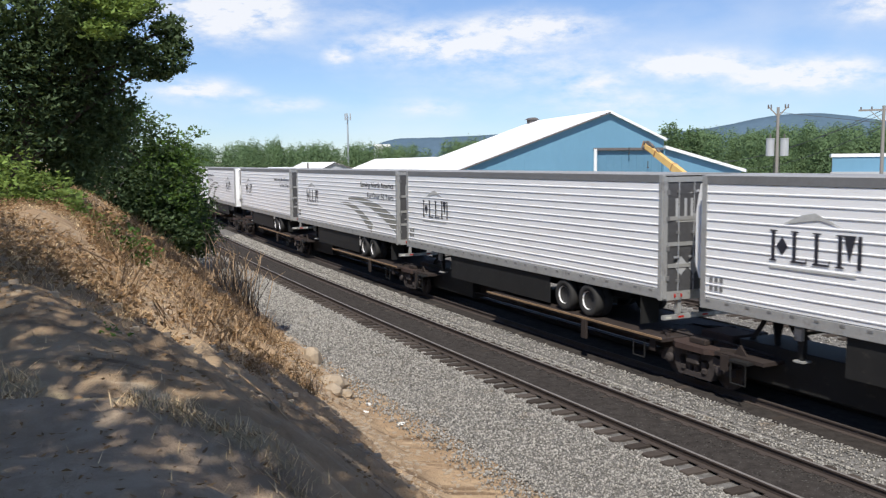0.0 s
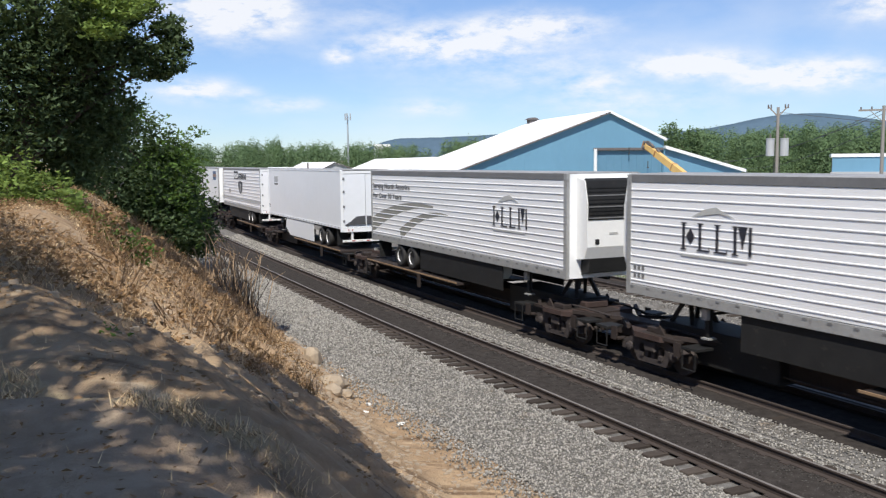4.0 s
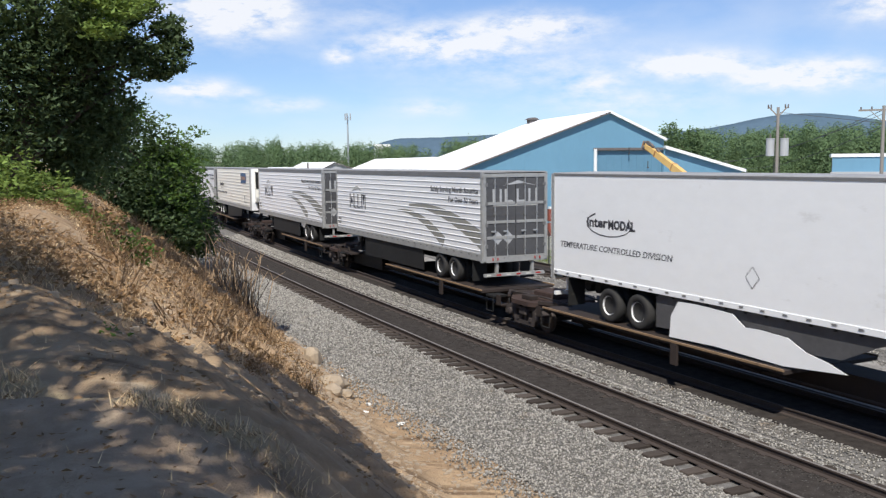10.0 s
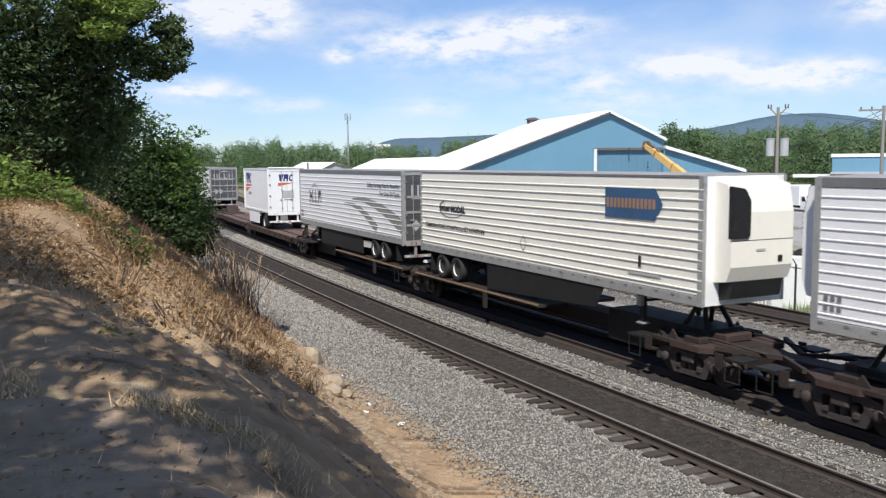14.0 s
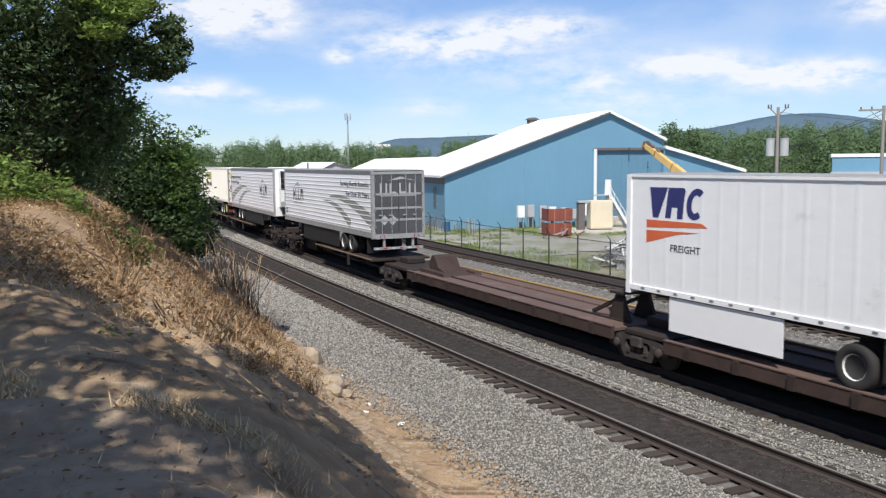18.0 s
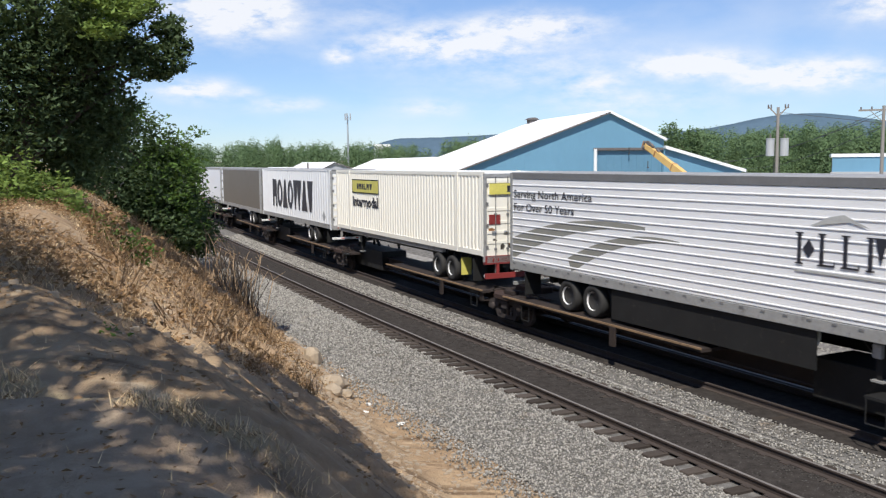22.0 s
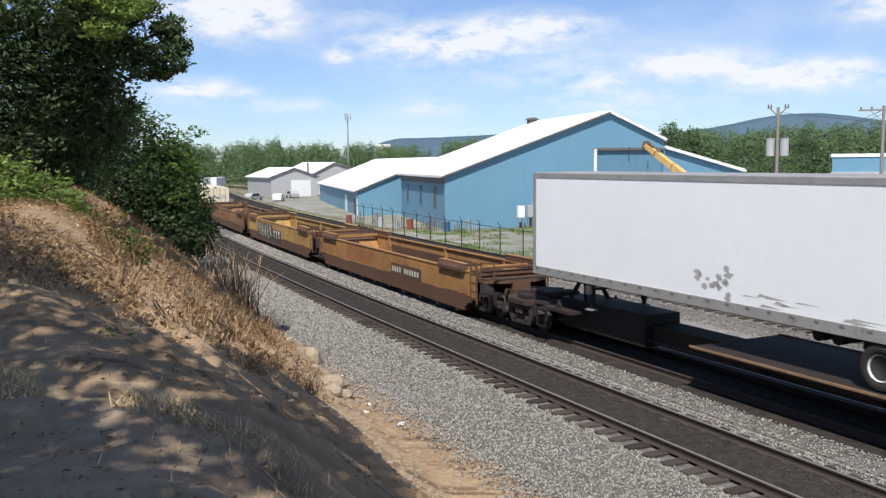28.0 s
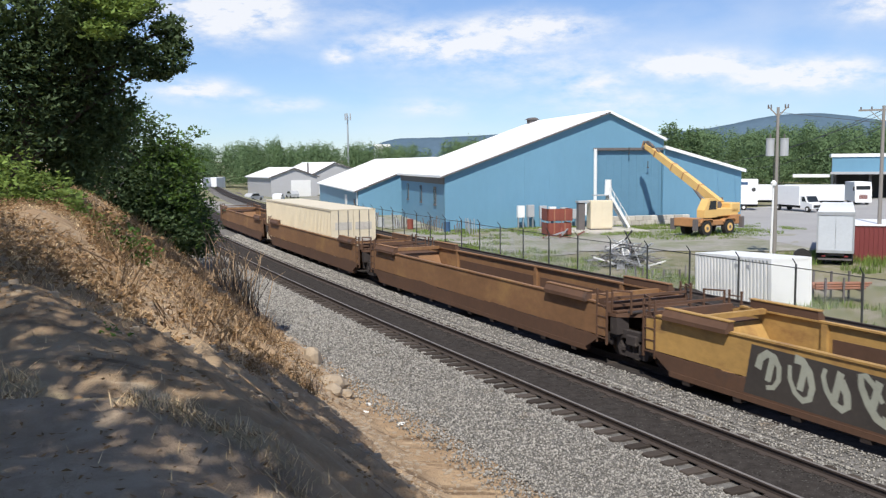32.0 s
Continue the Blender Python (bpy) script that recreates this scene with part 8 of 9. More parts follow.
def boughs(plan, count, leaves, seed, gaps=-0.5):
    """Leafy boughs of a spreading crown whose plan is a polygon, with gaps between them."""
    rng = random.Random(seed)
    xs, ys = [p[0] for p in plan], [p[1] for p in plan]
    out = []
    while len(out) < count:
        x, y = rng.uniform(min(xs), max(xs)), rng.uniform(min(ys), max(ys))
        if inside(plan, x, y) and noise.noise(Vector((x * 0.9, y * 0.55, seed))) > gaps:
            r = rng.uniform(0.28, 0.5)
            out.append((x, y, 11 + rng.uniform(-0.35, 0.35), r, r, 0.22, leaves))
    return out


def make_tree(name, label, foot, top, lean, blobs, size, leaf, seed, trunk_r=0.22, group="", extra=None, droop=0.0, limbs=99):
    t = thing(name, label, "tree" if "tree" in name else "bush", group)
    b = Build()
    base = Vector(foot)
    tip = Vector((foot[0] + lean[0], foot[1] + lean[1], top))
    k = 6 if trunk_r > 0.05 else 1
    pts = [base.lerp(tip, i / k) + Vector((0.12 * math.sin(i * 1.7 + seed), 0.12 * math.cos(i * 2.1), 0)) * (1 if 0 < i < k else 0) for i in range(k + 1)]
    for i in range(k):
        b.tube(pts[i], pts[i + 1], trunk_r * (1 - 0.75 * i / k), trunk_r * (1 - 0.75 * (i + 1) / k), 8)
    part("trunk", b, "bark", t)
    for i, (x, y, z, rx, ry, rz, n) in enumerate(blobs[:limbs]):
        if (i % 2 == 0 or len(blobs) < 6) and k > 1:
            start = pts[min(max(int((z - foot[2]) / max(top - foot[2], 0.1) * k) - 1, 1), k - 1)]
            mid = start.lerp(Vector((x, y, z)), 0.5) + Vector((0, 0, 0.2))
            part("limb", Build().tube(start, mid, trunk_r * 0.35, trunk_r * 0.22, 6).tube(mid, (x, y, z), trunk_r * 0.22, trunk_r * 0.08, 6), "bark", t)
    part("crown", big_mesh("crown", *leaf_cloud(blobs, size, seed, droop=droop), leaf), "", t)
    for e, (bl, sz, mt) in enumerate(extra or []):
        part("crown", big_mesh("crown", *leaf_cloud(bl, sz, seed + 50 + e), mt), "", t)
    return t


def make_near_trees():
    # tall dark tree on the bank crest
    make_tree("broadleaf_tree", "tall dark green leafy tree on the bank crest", (0.2, 24.5, 3.9), 12.5, (0.9, 0.3),
              [(-0.9, 24, 9.3, 2.0, 2.0, 2.0, 8060), (0.9, 24, 9.4, 2.0, 2.0, 1.7, 8060), (2.1, 24.3, 8.9, 1.05, 1.3, 1.0, 4030), (3.0, 24.2, 9.3, 0.5, 0.5, 0.28, 651), (3.95, 24.3, 9.05, 0.42, 0.4, 0.26, 511), (4.2, 24.3, 8.6, 0.42, 0.4, 0.26, 527), (3.6, 24.3, 8.4, 0.5, 0.5, 0.3, 682), (4.1, 24.3, 8.15, 0.42, 0.4, 0.3, 511), (3.35, 24.3, 7.95, 0.45, 0.5, 0.3, 558), (3.8, 24.3, 7.85, 0.3, 0.3, 0.2, 232), (3.0, 24.3, 8.45, 0.5, 0.6, 0.4, 806), (3.3, 24.4, 9.6, 0.6, 0.6, 0.35, 542),
               (-0.6, 24.6, 7.0, 2.1, 2.0, 1.8, 8060), (1.0, 25.2, 6.8, 1.7, 1.8, 1.5, 5580), (-2.4, 24.5, 8.2, 2.0, 2.0, 2.4, 6510), (0.6, 24.8, 11.5, 2.6, 2.4, 1.6, 4650), (2.4, 24.6, 10.6, 1.4, 1.5, 0.9, 2325), (1.9, 26.2, 7.6, 0.9, 1.0, 0.8, 1395), (1.6, 24.6, 7.9, 1.4, 1.4, 1.3, 4030), (2.5, 25.0, 7.0, 0.8, 0.9, 0.9, 2015), (1.8, 26.0, 6.1, 1.3, 1.3, 1.2, 3720), (0.6, 27.0, 5.7, 1.6, 1.4, 1.2, 3720), (4.1, 24.3, 9.1, 0.35, 0.4, 0.35, 310)],
              (0.1, 0.21), "leaf_dark", 3, 0.26, droop=0.35,
              # paler leaves put sunlight into the colour of the crown's front clusters
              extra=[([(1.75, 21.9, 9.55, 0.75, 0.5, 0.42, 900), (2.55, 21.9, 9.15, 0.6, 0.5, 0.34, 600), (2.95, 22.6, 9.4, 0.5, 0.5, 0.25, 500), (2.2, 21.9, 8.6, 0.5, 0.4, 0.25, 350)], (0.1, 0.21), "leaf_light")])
    # dense undergrowth sloping down to the ballast
    make_tree("shrub", "dense dark green shrub leaning over the ballast edge", (4.6, 37.5, 2.4), 6.0, (0.6, 0.2),
              [(4.4, 37.5, 5.7, 1.9, 1.8, 1.9, 4200), (5.6, 37.8, 4.4, 1.8, 1.8, 1.8, 4200), (6.5, 38.5, 3.0, 1.4, 1.6, 1.5, 3000), (3.0, 36.5, 4.4, 2.2, 2.0, 2.1, 4200), (7.3, 39.5, 2.2, 1.0, 1.2, 1.0, 1500), (5.2, 36.8, 2.8, 1.8, 1.6, 1.3, 2600), (3.5, 37.5, 6.9, 1.2, 1.2, 0.9, 1200), (1.4, 35.5, 5.2, 2.2, 2.0, 2.4, 3600)],
              (0.14, 0.3), "leaf_shrub", 8, 0.14, extra=[([(5.8, 36.6, 4.8, 1.4, 1.2, 1.6, 1100), (6.5, 37.3, 3.2, 1.0, 1.2, 1.2, 500)], (0.14, 0.28), "leaf_mid")])
    make_tree("sapling", "wispy sapling with sparse leaves above the shrubs", (6.0, 38.5, 1.9), 7.0, (0.6, 0),
              [(5.1, 38, 7.0, 1.2, 1.0, 0.7, 300), (6.4, 38, 6.5, 0.7, 0.8, 0.4, 150), (7.25, 38.0, 6.85, 0.5, 0.5, 0.3, 70), (4.5, 37, 7.6, 0.8, 0.8, 0.6, 220), (6.1, 37.5, 5.2, 1.2, 1.0, 1.1, 1000), (6.7, 38.4, 5.6, 0.8, 0.8, 0.8, 500)], (0.12, 0.26), "leaf_mid", 11, 0.06)
    make_tree("shrub", "overhanging dark shrub at the curve's bank", (8.1, 47, 0.6), 4.0, (0.3, 0),
              [(7.9, 47, 3.2, 1.5, 1.8, 1.8, 2600), (8.7, 48.5, 2.0, 1.2, 1.6, 1.3, 1800), (6.7, 46, 3.8, 1.7, 1.8, 1.8, 2400), (9.1, 51, 2.0, 1.2, 2.0, 1.6, 1600)], (0.16, 0.32), "leaf_shrub", 15, 0.1)
    # sunlit brush on the crest
    make_tree("brush", "sunlit light green brush on the bank crest", (0.4, 22.2, 4.2), 5.0, (0.1, 0),
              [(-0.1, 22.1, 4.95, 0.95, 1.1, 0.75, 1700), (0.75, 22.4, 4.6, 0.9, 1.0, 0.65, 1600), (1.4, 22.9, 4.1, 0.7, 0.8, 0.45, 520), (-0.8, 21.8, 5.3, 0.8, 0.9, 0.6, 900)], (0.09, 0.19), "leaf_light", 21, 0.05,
              extra=[([(0.95, 21.9, 3.95, 1.0, 0.9, 0.5, 260), (1.75, 22.9, 3.6, 0.6, 0.7, 0.45, 160)], (0.09, 0.18), "leaf_brown")])
    make_tree("brush", "small leafy brush with reddish leaves", (1.9, 18.5, 3.3), 4.2, (0.1, 0),
              [(1.85, 18.4, 4.0, 0.45, 0.45, 0.4, 260), (2.3, 18.6, 3.7, 0.4, 0.45, 0.3, 130)], (0.08, 0.17), "leaf_mid", 24, 0.03, extra=[([(1.7, 18.6, 4.3, 0.45, 0.5, 0.35, 260), (2.3, 18.8, 3.8, 0.5, 0.5, 0.35, 220)], (0.08, 0.15), "leaf_brown")])
    make_tree("weed", "small green weed on the shaded bank", (0.72, 8.0, 3.72), 3.95, (0, 0), [(0.72, 8.0, 3.95, 0.16, 0.16, 0.12, 120)], (0.04, 0.09), "leaf_mid", 26, 0.008)
    # unseen trees added behind and beside the viewer, crowns shaped to shade the bank
    make_tree("shade_tree", "unseen spreading broadleaf tree added to shade the bank path", (-6.5, -3.5, 4.0), 11.5, (1.5, 1.5),
              boughs([(-7.0, -5.0), (0.5, -5.0), (-0.5, 1.0), (0.05, 4.3), (0.55, 7.5), (0.8, 9.2), (0.65, 10.2), (-0.2, 10.0), (-1.0, 8.4), (-1.85, 4.4), (-2.2, 3.3), (-7.0, 3.3)], 760, 50, 5, -0.62), (0.13, 0.26), "leaf_mid", 31, 0.3, limbs=14)
    make_tree("shade_tree", "second unseen broadleaf tree added to shade the crest", (-5.2, 9.0, 4.0), 10.5, (0.3, 0.4),
              boughs([(-2.15, 3.2), (-2.25, 4.7), (-2.35, 5.6), (-2.5, 7.5), (-2.75, 9.7), (-3.4, 15.0), (-5.0, 16.0), (-6.5, 12.0), (-6.0, 3.2)], 600, 26, 8), (0.13, 0.26), "leaf_mid", 33, 0.24, limbs=12)


make_near_trees()


def blades(points, h, w, seed, lean=0.5):
    rs = np.random.RandomState(seed)
    p = np.asarray(points)
    n = len(p)
    hh = rs.uniform(h[0], h[1], size=(n, 1))
    a = rs.uniform(0, 2 * np.pi, size=n)
    d = np.stack([np.cos(a), np.sin(a), 0 * a], 1)
    s = np.stack([-np.sin(a), np.cos(a), 0 * a], 1) * w
    bend_ = d * hh * rs.uniform(0.05, lean, size=(n, 1))
    up = np.array((0, 0, 1.0))
    v = np.stack([p - s, p + s, p + bend_ * 0.55 + up * hh * 0.6 + s * 0.6, p + bend_ + up * hh, p + bend_ * 0.55 + up * hh * 0.6 - s * 0.6], 1).reshape(-1, 3)
    f = np.arange(5 * n).reshape(-1, 5)
    return v, f


def make_ground_cover():
    rs = np.random.RandomState(7)

    def scatter(n, fx, accept, dz=0.0):
        out = []
        while len(out) < n:
            x, y = fx()
            if accept(x, y):
                out.append((x, y, ground_z(x, y) + dz))
        return out

    def bank():
        y = 8.5 + 31 * rs.uniform() ** 1.4
        return toe(y) - rs.uniform(0.4, 8.6), y

    def patchy(x, y):
        w = toe(y) - x
        return noise.noise(Vector((x * 0.7, y * 0.5, 2))) > -0.2 and y > 9.2 + 1.9 * max(5.7 - w, 0) and w > 0.5 + 0.3 * noise.noise(Vector((x, y, 0)))

    tagged(new("dry_grass", big_mesh("dry_grass", *blades(scatter(27000, bank, patchy), (0.03, 0.12), 0.004, 1, 1.8), "straw")), "dry straw-coloured grass over the bank slope", "grass", kind="stuff")
    tagged(new("dead_stalks", big_mesh("dead_stalks", *blades(scatter(3400, bank, patchy), (0.07, 0.26), 0.005, 2, 1.6), "dead_twig")), "brown dead weed stalks on the bank", "weeds", kind="stuff")
    pts = scatter(4600, bank, patchy, 0.02)
    blob = [(x, y, z + 0.08, 0.13, 0.13, 0.1, 5) for x, y, z in pts]
    tagged(new("withered_leaves", big_mesh("withered_leaves", *leaf_cloud(blob, (0.04, 0.11), 5), "leaf_brown")), "withered brown leaves among dead weeds on the bank", "leaves", kind="stuff")

    def tall(x, y):
        w = toe(y) - x
        return 1.6 < w < 5.8 and y > 11 + 1.5 * max(5.0 - w, 0) and noise.noise(Vector((x * 0.6, y * 0.45, 12))) > -0.05

    def face():
        y = rs.uniform(9.5, 31)
        return toe(y) - rs.uniform(1.6, 5.8), y
    tufts, stems, clumps = [], [], scatter(210, face, tall)
    for x, y, z in clumps:
        q = rs.uniform(0.6, 1.3)
        tufts.append((x, y, z + 0.16 * q, 0.2 * q, 0.22 * q, 0.17 * q, int(34 * q)))
        stems += [(x + rs.normal() * 0.12 * q, y + rs.normal() * 0.12 * q, z - 0.02) for _ in range(16)]
    tagged(new("dead_weed_clumps", big_mesh("dead_weed_clumps", *leaf_cloud(tufts, (0.05, 0.14), 15, shell=0.2), "leaf_brown")), "brown withered leafy weed clumps on the sunlit bank", "weeds", kind="stuff")
    tagged(new("dead_weed_stems", big_mesh("dead_weed_stems", *blades(stems, (0.25, 0.6), 0.007, 16, 0.9), "dead_twig")), "tall dry brown weed stems on the sunlit bank", "weeds", kind="stuff")
    # crumbled clods of soil and small stones over the face
    b_ = Build()
    for x, y, z in scatter(1500, bank, lambda x, y: toe(y) - x > 0.15) + scatter(700, lambda: (rs.uniform(5.2, 8.2), rs.uniform(12.5, 26)), lambda x, y: True):
        q = rs.uniform(0.012, 0.05)
        b_.box(x - q, x + q, y - q * 0.8, y + q * 0.8, z - q * 0.5, z + q * rs.uniform(0.4, 1.0))
    clods = new("soil_clods", b_.mesh("soil_clods", "rock"))
    tagged(clods, "small tan clods and stones strewn over the bank", "stones", kind="stuff")

    def near():
        return rs.uniform(-1.5, 6.5), rs.uniform(2.5, 15)
    pts = scatter(5200, near, lambda x, y: toe(y) - x > 0.2 and noise.noise(Vector((x * 0.8, y * 0.6, 5))) > -0.1, 0.012)
    blob = [(x, y, z, 0.03, 0.03, 0.008, 1) for x, y, z in pts]
    tagged(new("leaf_litter", big_mesh("leaf_litter", *leaf_cloud(blob, (0.02, 0.07), 6, 0.15), "leaf_brown")), "scattered dry leaf litter on the shaded bank", "leaves", kind="stuff")
    tagged(new("bank_grass", big_mesh("bank_grass", *blades(scatter(350, near, lambda x, y: toe(y) - x > 0.4 and noise.noise(Vector((x * 0.6, y * 0.6, 9))) > 0.15), (0.03, 0.09), 0.004, 9, 1.2), "straw")), "sparse dry grass blades on the shaded bank", "grass", kind="stuff")

    # trampled dry grass along the lip of the shelf; its pale straw doubles as sunflecks
    def brink():
        x = rs.uniform(-1.3, 2.6)
        return x, 6.6 - 0.9 * x - 0.25 * x * max(x, 0) + rs.normal() * 0.16
    tagged(new("lip_grass", big_mesh("lip_grass", *blades(scatter(1500, brink, lambda x, y: noise.noise(Vector((x * 1.3, y * 1.3, 21))) > 0.02), (0.03, 0.1), 0.005, 19, 1.7), "straw")), "trampled straw grass along the lip of the path", "grass", kind="stuff")

    def yard():
        y = rs.uniform(22, 70)
        return 29.5 + bend(y) + rs.uniform(0, 9), y
    tagged(new("yard_weeds", big_mesh("yard_weeds", *blades(scatter(9000, yard, lambda x, y: noise.noise(Vector((x * 0.3, y * 0.3, 3))) > 0.0), (0.12, 0.5), 0.02, 4, 0.7), "leaf_light")), "green weeds and grass along the yard fence", "grass", kind="stuff")

    def strip():
        a, b = rs.uniform(-4, 36), rs.uniform(-14, -1)
        q = HALL @ Vector((a, b, 0))
        return q.x, q.y
    tagged(new("yard_grass", big_mesh("yard_grass", *blades(scatter(14000, strip, lambda x, y: noise.noise(Vector((x * 0.3, y * 0.3, 6))) > -0.02), (0.1, 0.36), 0.025, 14, 0.7), "leaf_light")), "patchy green grass before the hall", "grass", kind="stuff")

    def apron():
        a = rs.uniform(0, 2 * math.pi)
        r = 7.5 * rs.uniform() ** 0.6
        return 62.4 + r * math.cos(a) * 1.2, 66.2 + r * math.sin(a) * 0.7
    tagged(new("crane_weeds", big_mesh("crane_weeds", *blades(scatter(4200, apron, lambda x, y: noise.noise(Vector((x * 0.5, y * 0.5, 4))) > -0.12), (0.08, 0.42), 0.025, 22, 0.8), "leaf_light")), "pale green weeds grown round the crane's wheels", "grass", kind="stuff")

    def lot():
        return rs.uniform(49, 62), rs.uniform(38, 48)
    tagged(new("lot_grass", big_mesh("lot_grass", *blades(scatter(3000, lot, lambda x, y: noise.noise(Vector((x * 0.3, y * 0.3, 8))) > 0.0), (0.2, 0.7), 0.025, 17, 0.6), "leaf_light")), "tall green grass round the parked trailer", "grass", kind="stuff")


make_ground_cover()


def sticks_and_stones():
    rng = random.Random(12)

    def lay(x, y, dz=0.05):
        return Vector((x, y, ground_z(x, y) + dz))
    for (x0, y0, x1, y1, r) in ((2.3, 18.2, 3.9, 17.2, 0.03), (3.6, 24.0, 6.0, 22.6, 0.035), (0.9, 14.8, 2.0, 15.6, 0.02), (4.6, 22.2, 5.9, 20.0, 0.025), (1.9, 9.0, 2.6, 8.1, 0.012)):
        a, b = lay(x0, y0, 0.12), lay(x1, y1, 0.05)
        mid = a.lerp(b, 0.5) + Vector((0, 0, 0.08))
        solid("fallen_branch", Build().tube(a, mid, r, r * 0.8, 6).tube(mid, b, r * 0.8, r * 0.4, 6), "dead_twig", "bare fallen branch lying on the dry bank", "branch", "branches on the bank")
    t = thing("dead_bush", "leafless grey-brown bush at the ballast edge", "bush")
    for k in range(110):
        x, y = 7.4 + rng.uniform(-0.5, 0.9), 33.5 + rng.uniform(-2.4, 3.0)
        p = lay(x, y, 0)
        q = p + Vector((rng.uniform(-0.5, 0.6), rng.uniform(-0.5, 0.5), rng.uniform(0.7, 1.9)))
        r = q + Vector((rng.uniform(-0.4, 0.4), rng.uniform(-0.4, 0.4), rng.uniform(0.1, 0.6)))
        part("twig", Build().tube(p, q, 0.02, 0.012, 5).tube(q, r, 0.012, 0.004, 4).tube(q, q + (r - q).cross(Vector((0.3, 0.5, 0.2))) + Vector((0, 0, 0.3)), 0.01, 0.004, 4), "bark" if k % 4 else "dead_twig", t)

    def rock(x, y, s, mat, name, label, cat):
        rs = np.random.RandomState(int(x * 100 + y * 10))
        bm = bmesh.new()
        bmesh.ops.create_icosphere(bm, subdivisions=2, radius=1)
        off = Vector(rs.uniform(0, 50, 3))
        for v in bm.verts:
            v.co *= 1 + 0.35 * noise.noise(v.co * 1.3 + off)
            v.co = Vector((v.co.x * s[0], v.co.y * s[1], v.co.z * s[2]))
        me = bpy.data.meshes.new(name)
        bm.to_mesh(me)
        bm.free()
        me.materials.append(MAT[mat])
        ob = new(name, me)
        ob.matrix_basis = pose(x, y, ground_z(x, y) + s[2] * 0.45, rng.uniform(-15, 15), rng.uniform(-15, 15), rng.uniform(0, 180))
        tagged(ob, label, cat, name + "s by the ballast")
    for x, y, s in ((7.75, 24.3, (0.34, 0.26, 0.36)), (7.2, 20.9, (0.42, 0.32, 0.24)), (7.3, 20.2, (0.22, 0.17, 0.13)), (7.35, 21.6, (0.2, 0.16, 0.12)), (7.9, 27.2, (0.14, 0.12, 0.1)), (6.75, 19.6, (0.3, 0.22, 0.17)), (7.4, 23.0, (0.12, 0.1, 0.08))):
        rock(x, y, s, "rock", "rock", "tan weathered rock at the foot of the bank", "rock")
    for x, y, s in ((7.7, 17.75, (0.11, 0.08, 0.03)), (7.65, 19.6, (0.1, 0.07, 0.04)), (7.9, 21.9, (0.12, 0.07, 0.03)), (9.25, 18.4, (0.1, 0.08, 0.03)), (7.3, 18.9, (0.07, 0.05, 0.03)), (8.0, 22.6, (0.08, 0.05, 0.03)), (7.5, 20.9, (0.06, 0.05, 0.02)), (8.3, 19.2, (0.05, 0.04, 0.02))):
        rock(x, y, s, "litter", "litter_scrap", "white scrap of litter on the stones", "litter")


sticks_and_stones()


def make_stones():
    """Loose crushed stone over the ballast shoulders."""
    rs = np.random.RandomState(3)
    base = np.array([(1, 0, 0), (-1, 0, 0), (0, 1, 0), (0, -1, 0), (0, 0, 1), (0, 0, -1)], float)
    tri = np.array([(0, 2, 4), (2, 1, 4), (1, 3, 4), (3, 0, 4), (2, 0, 5), (1, 2, 5), (3, 1, 5), (0, 3, 5)])

    def surface(track, r):
        if track == TRACK_2:
            return -0.18 - 0.12 * min(max((-1.5 - r) / 0.4, 0), 1)
        if r < -1.6:
            left = -3.6 if track == TRACK_1 else -1.9
            return -0.23 - 0.19 * min(max((-1.6 - r) / (-1.6 - left), 0), 1)
        return -0.23 - 0.19 * min(max((r - 1.6) / 0.5, 0), 1)
    c = []
    n1, n2, n3 = 84000, 22000, 4000
    for n, track, lo, hi, y0, y1 in ((n1, TRACK_1, -4.7, -1.15, 8.5, 60), (n2, TRACK_1, 0.95, 2.1, 6.5, 70), (n2 // 2, TRACK_2, -1.95, -1.38, 6, 70), (n3, TRACK_3, -2.4, -1.2, 14, 40)):
        y = y0 + (y1 - y0) * rs.uniform(0, 1, n) ** 1.5
        r = rs.uniform(lo, hi, n)
        for q, yy in zip(r, y):
            if q < -3.6 and rs.uniform() < (-3.6 - q) * 0.95:
                continue
            c.append((line_x(track, yy) + q, yy, max(surface(track, q), -0.44)))
    c = np.array(c)
    n = len(c)
    s = rs.uniform(0.011, 0.032, size=(n, 1)) * (1 + 0.02 * (c[:, 1:2] - 11))
    j = rs.uniform(0.6, 1.35, size=(n, 6, 1))
    a = rs.uniform(0, 2 * np.pi, n)
    ca, sa = np.cos(a), np.sin(a)
    v = base[None] * j * s[:, None, :]
    vx = v[:, :, 0] * ca[:, None] - v[:, :, 1] * sa[:, None]
    vy = v[:, :, 0] * sa[:, None] + v[:, :, 1] * ca[:, None]
    tilt = rs.uniform(-0.7, 0.7, size=(n, 1))
    vz = v[:, :, 2] * 0.75 + vx * tilt
    v = np.stack([vx, vy, vz], 2) + (c + np.array((0, 0, 0.012)))[:, None, :]
    f = (np.arange(n)[:, None, None] * 6 + tri[None]).reshape(-1, 3)
    tagged(new("ballast_stones", big_mesh("ballast_stones", v.reshape(-1, 3), f, "stone")), "loose grey crushed stones on the ballast shoulders", "stones", kind="stuff")
    # sooty chips between the near rails
    b_ = Build()
    for k in range(7000):
        y, q, r = 8 + 40 * rs.uniform() ** 1.5, rs.uniform(0.005, 0.017), rs.uniform(-0.66, 0.66)
        x = line_x(TRACK_1, y) + r
        b_.box(x - q, x + q, y - q * 0.7, y + q * 0.7, -0.19, -0.168 + q * rs.uniform(0.3, 0.9))
    tagged(new("sooty_chips", b_.mesh("sooty_chips", "chip")), "sooty stone chips strewn between the rails", "stones", kind="stuff")


make_stones()


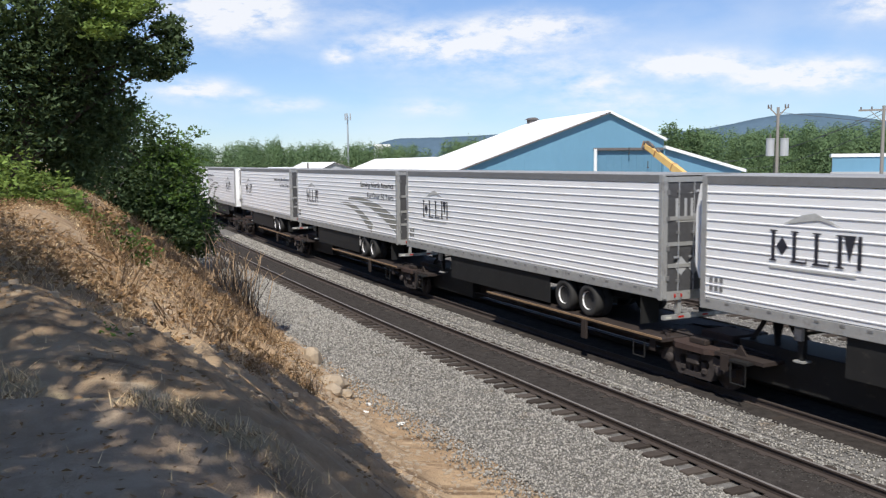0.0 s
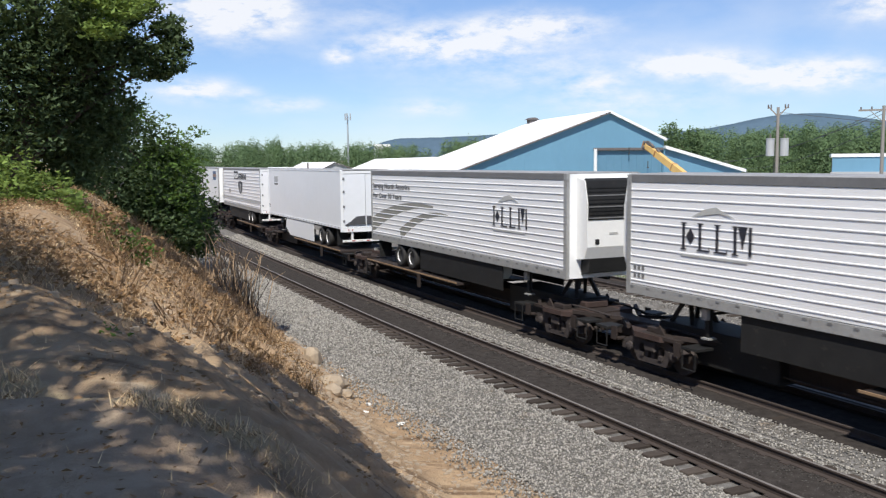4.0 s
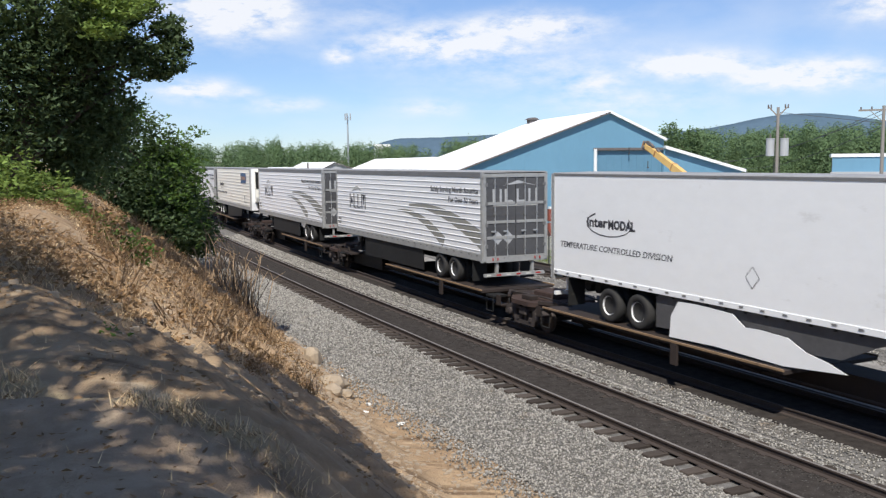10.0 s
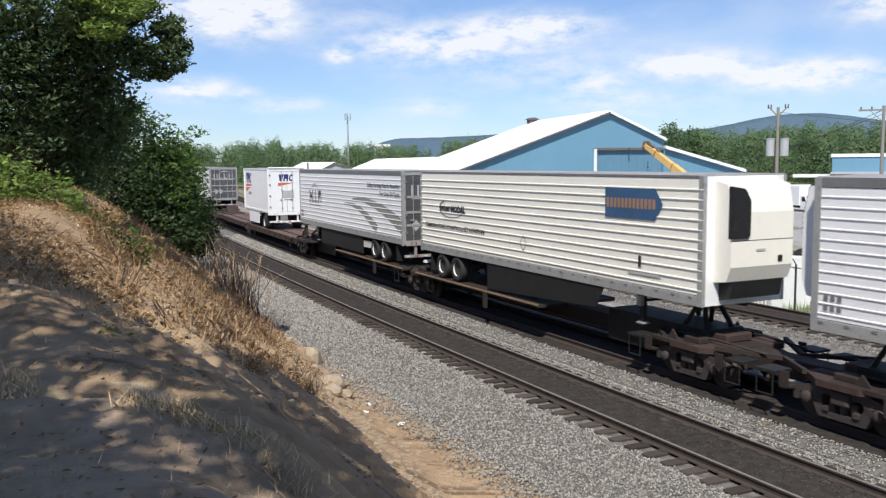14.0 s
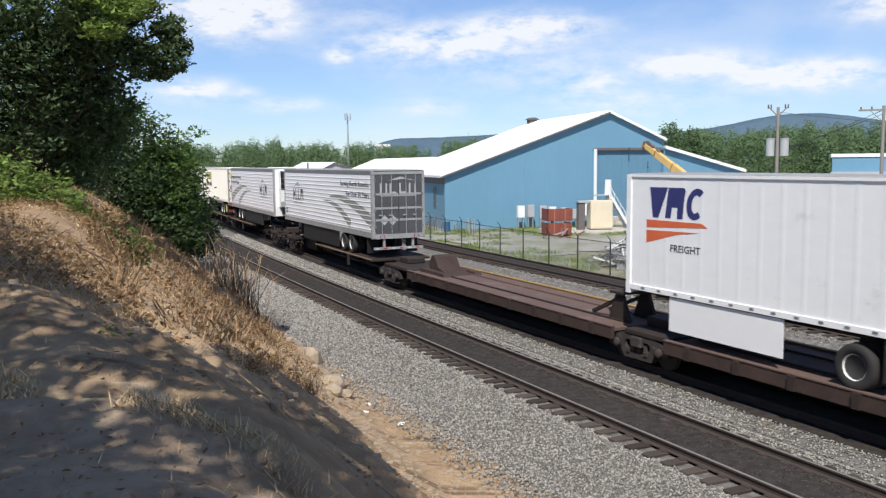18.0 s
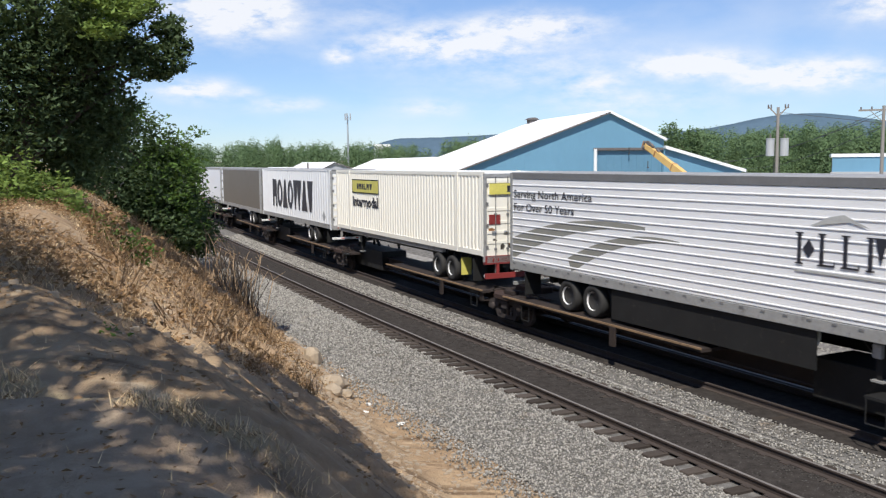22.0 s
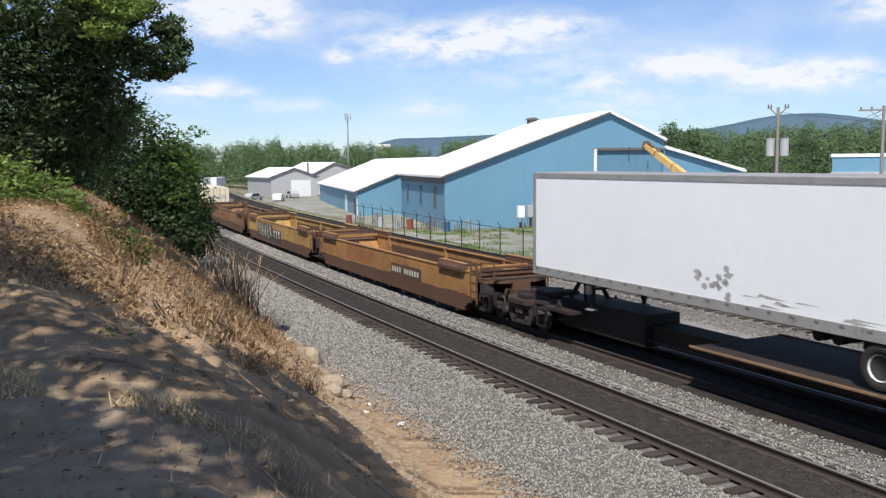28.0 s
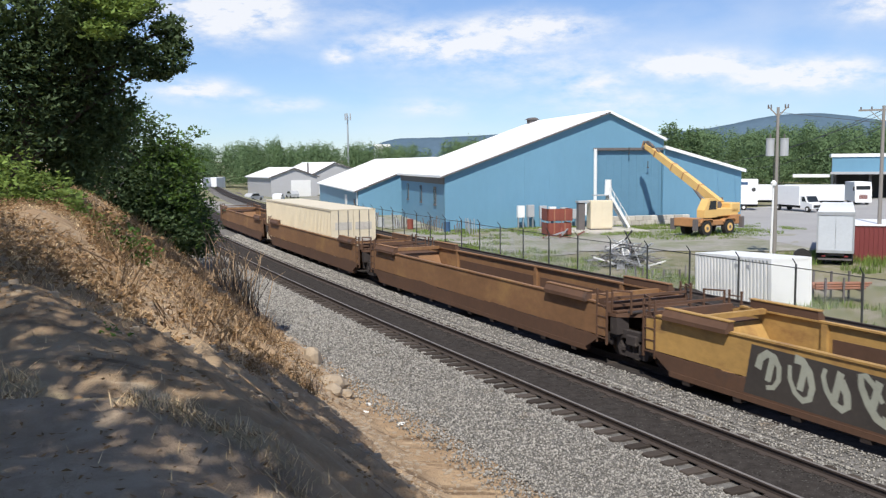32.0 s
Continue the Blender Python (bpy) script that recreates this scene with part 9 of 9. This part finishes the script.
# ---- distance ----
def make_woods():
    rs = np.random.RandomState(9)
    blobs = []

    def tree(x, y, top, rad, leaves):
        g = ground_z(x, y)
        hgt = top - g
        for k in range(4):
            f = 0.3 + 0.2 * k
            rr = rad * (1.0 - 0.18 * k) * rs.uniform(0.85, 1.15)
            blobs.append((x + rs.uniform(-0.25, 0.25) * rad, y + rs.uniform(-0.25, 0.25) * rad, g + hgt * f, rr, rr, hgt * 0.2, leaves))
    # woodland behind the sheds
    for i in range(150):
        a = rs.uniform(0.12, 0.52)
        d = rs.uniform(255, 340)
        peak = 9.4 + 2.2 * math.exp(-((a - 0.262) / 0.03) ** 2) + 0.5 * math.sin(a * 40) + 1.1 * smooth_step(0.4, 0.43, a) + 0.011 * (d - 255)
        tree(d * math.sin(a), d * math.cos(a), peak + rs.uniform(-1.4, 0.9), rs.uniform(3.0, 5.0), 340)
    # woodland on the rise behind the lot
    for i in range(200):
        a = rs.uniform(0.66, 0.99)
        d = rs.uniform(215, 360)
        peak = 9.0 + 2.7 * smooth_step(0.71, 0.75, a) + 0.6 * math.sin(a * 30) + 0.016 * (d - 215) - 0.9 * smooth_step(0.8, 0.92, a)
        tree(d * math.sin(a), d * math.cos(a), peak + rs.uniform(-1.5, 1.2), rs.uniform(3.2, 5.4), 460)
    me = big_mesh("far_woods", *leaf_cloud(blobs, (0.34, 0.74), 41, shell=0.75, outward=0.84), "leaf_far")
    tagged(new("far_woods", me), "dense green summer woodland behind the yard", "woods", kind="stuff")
    make_tree("broadleaf_tree", "tall green tree behind the hall's corner", (110.5, 122, -1.5), 10.0, (0, 0),
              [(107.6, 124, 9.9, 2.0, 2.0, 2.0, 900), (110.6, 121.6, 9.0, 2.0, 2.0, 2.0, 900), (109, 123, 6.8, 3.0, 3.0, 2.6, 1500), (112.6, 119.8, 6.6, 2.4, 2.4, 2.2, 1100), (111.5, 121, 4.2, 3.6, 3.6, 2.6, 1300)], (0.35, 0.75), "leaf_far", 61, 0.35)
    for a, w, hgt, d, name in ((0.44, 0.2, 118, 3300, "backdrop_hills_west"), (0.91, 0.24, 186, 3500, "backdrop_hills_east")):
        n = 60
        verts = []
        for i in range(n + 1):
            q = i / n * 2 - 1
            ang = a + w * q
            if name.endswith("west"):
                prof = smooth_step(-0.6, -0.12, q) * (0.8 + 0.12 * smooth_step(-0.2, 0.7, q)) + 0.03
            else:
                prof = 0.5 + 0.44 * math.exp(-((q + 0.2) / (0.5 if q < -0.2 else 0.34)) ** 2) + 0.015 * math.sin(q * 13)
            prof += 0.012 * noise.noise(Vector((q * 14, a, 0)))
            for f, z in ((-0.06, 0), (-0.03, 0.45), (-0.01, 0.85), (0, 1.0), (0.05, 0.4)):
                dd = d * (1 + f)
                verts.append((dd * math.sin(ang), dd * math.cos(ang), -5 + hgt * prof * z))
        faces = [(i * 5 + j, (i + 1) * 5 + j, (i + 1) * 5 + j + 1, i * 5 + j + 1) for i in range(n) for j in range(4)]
        tagged(new(name, big_mesh(name, verts, faces, "far_hill", True)), "wooded ridge on the horizon tinted blue-green with haze", "hills", kind="structure")


# aerial haze is put into the ridge's blue base colour
MAT["far_hill"] = material("haze-blue distant ridge", (0.085, 0.13, 0.175), 0.95, vary=0.2, scale=0.01, dirt=(0.075, 0.125, 0.14), dirt_amount=0.4, dirt_scale=0.006, spec=0.0)
make_woods()


def motions():
    """The train rolls past at about 45 km/h."""
    times = [0.0, 1.0] + [2.0 * i for i in range(1, 16)] + [31.0, 32.0]
    for ob, place in MOVERS:
        walk(ob, [(t, on_line(TRACK_2, place - gone(t))) for t in times])
    beats = [i / FPS for i in range(0, 32 * FPS + 1)]
    for wheelset, place, along, dy in WHEELS:
        walk(wheelset, [(t, pose(0, dy, 0.43, math.degrees(gone(t) / 0.43), 0, 0)) for t in beats])


motions()
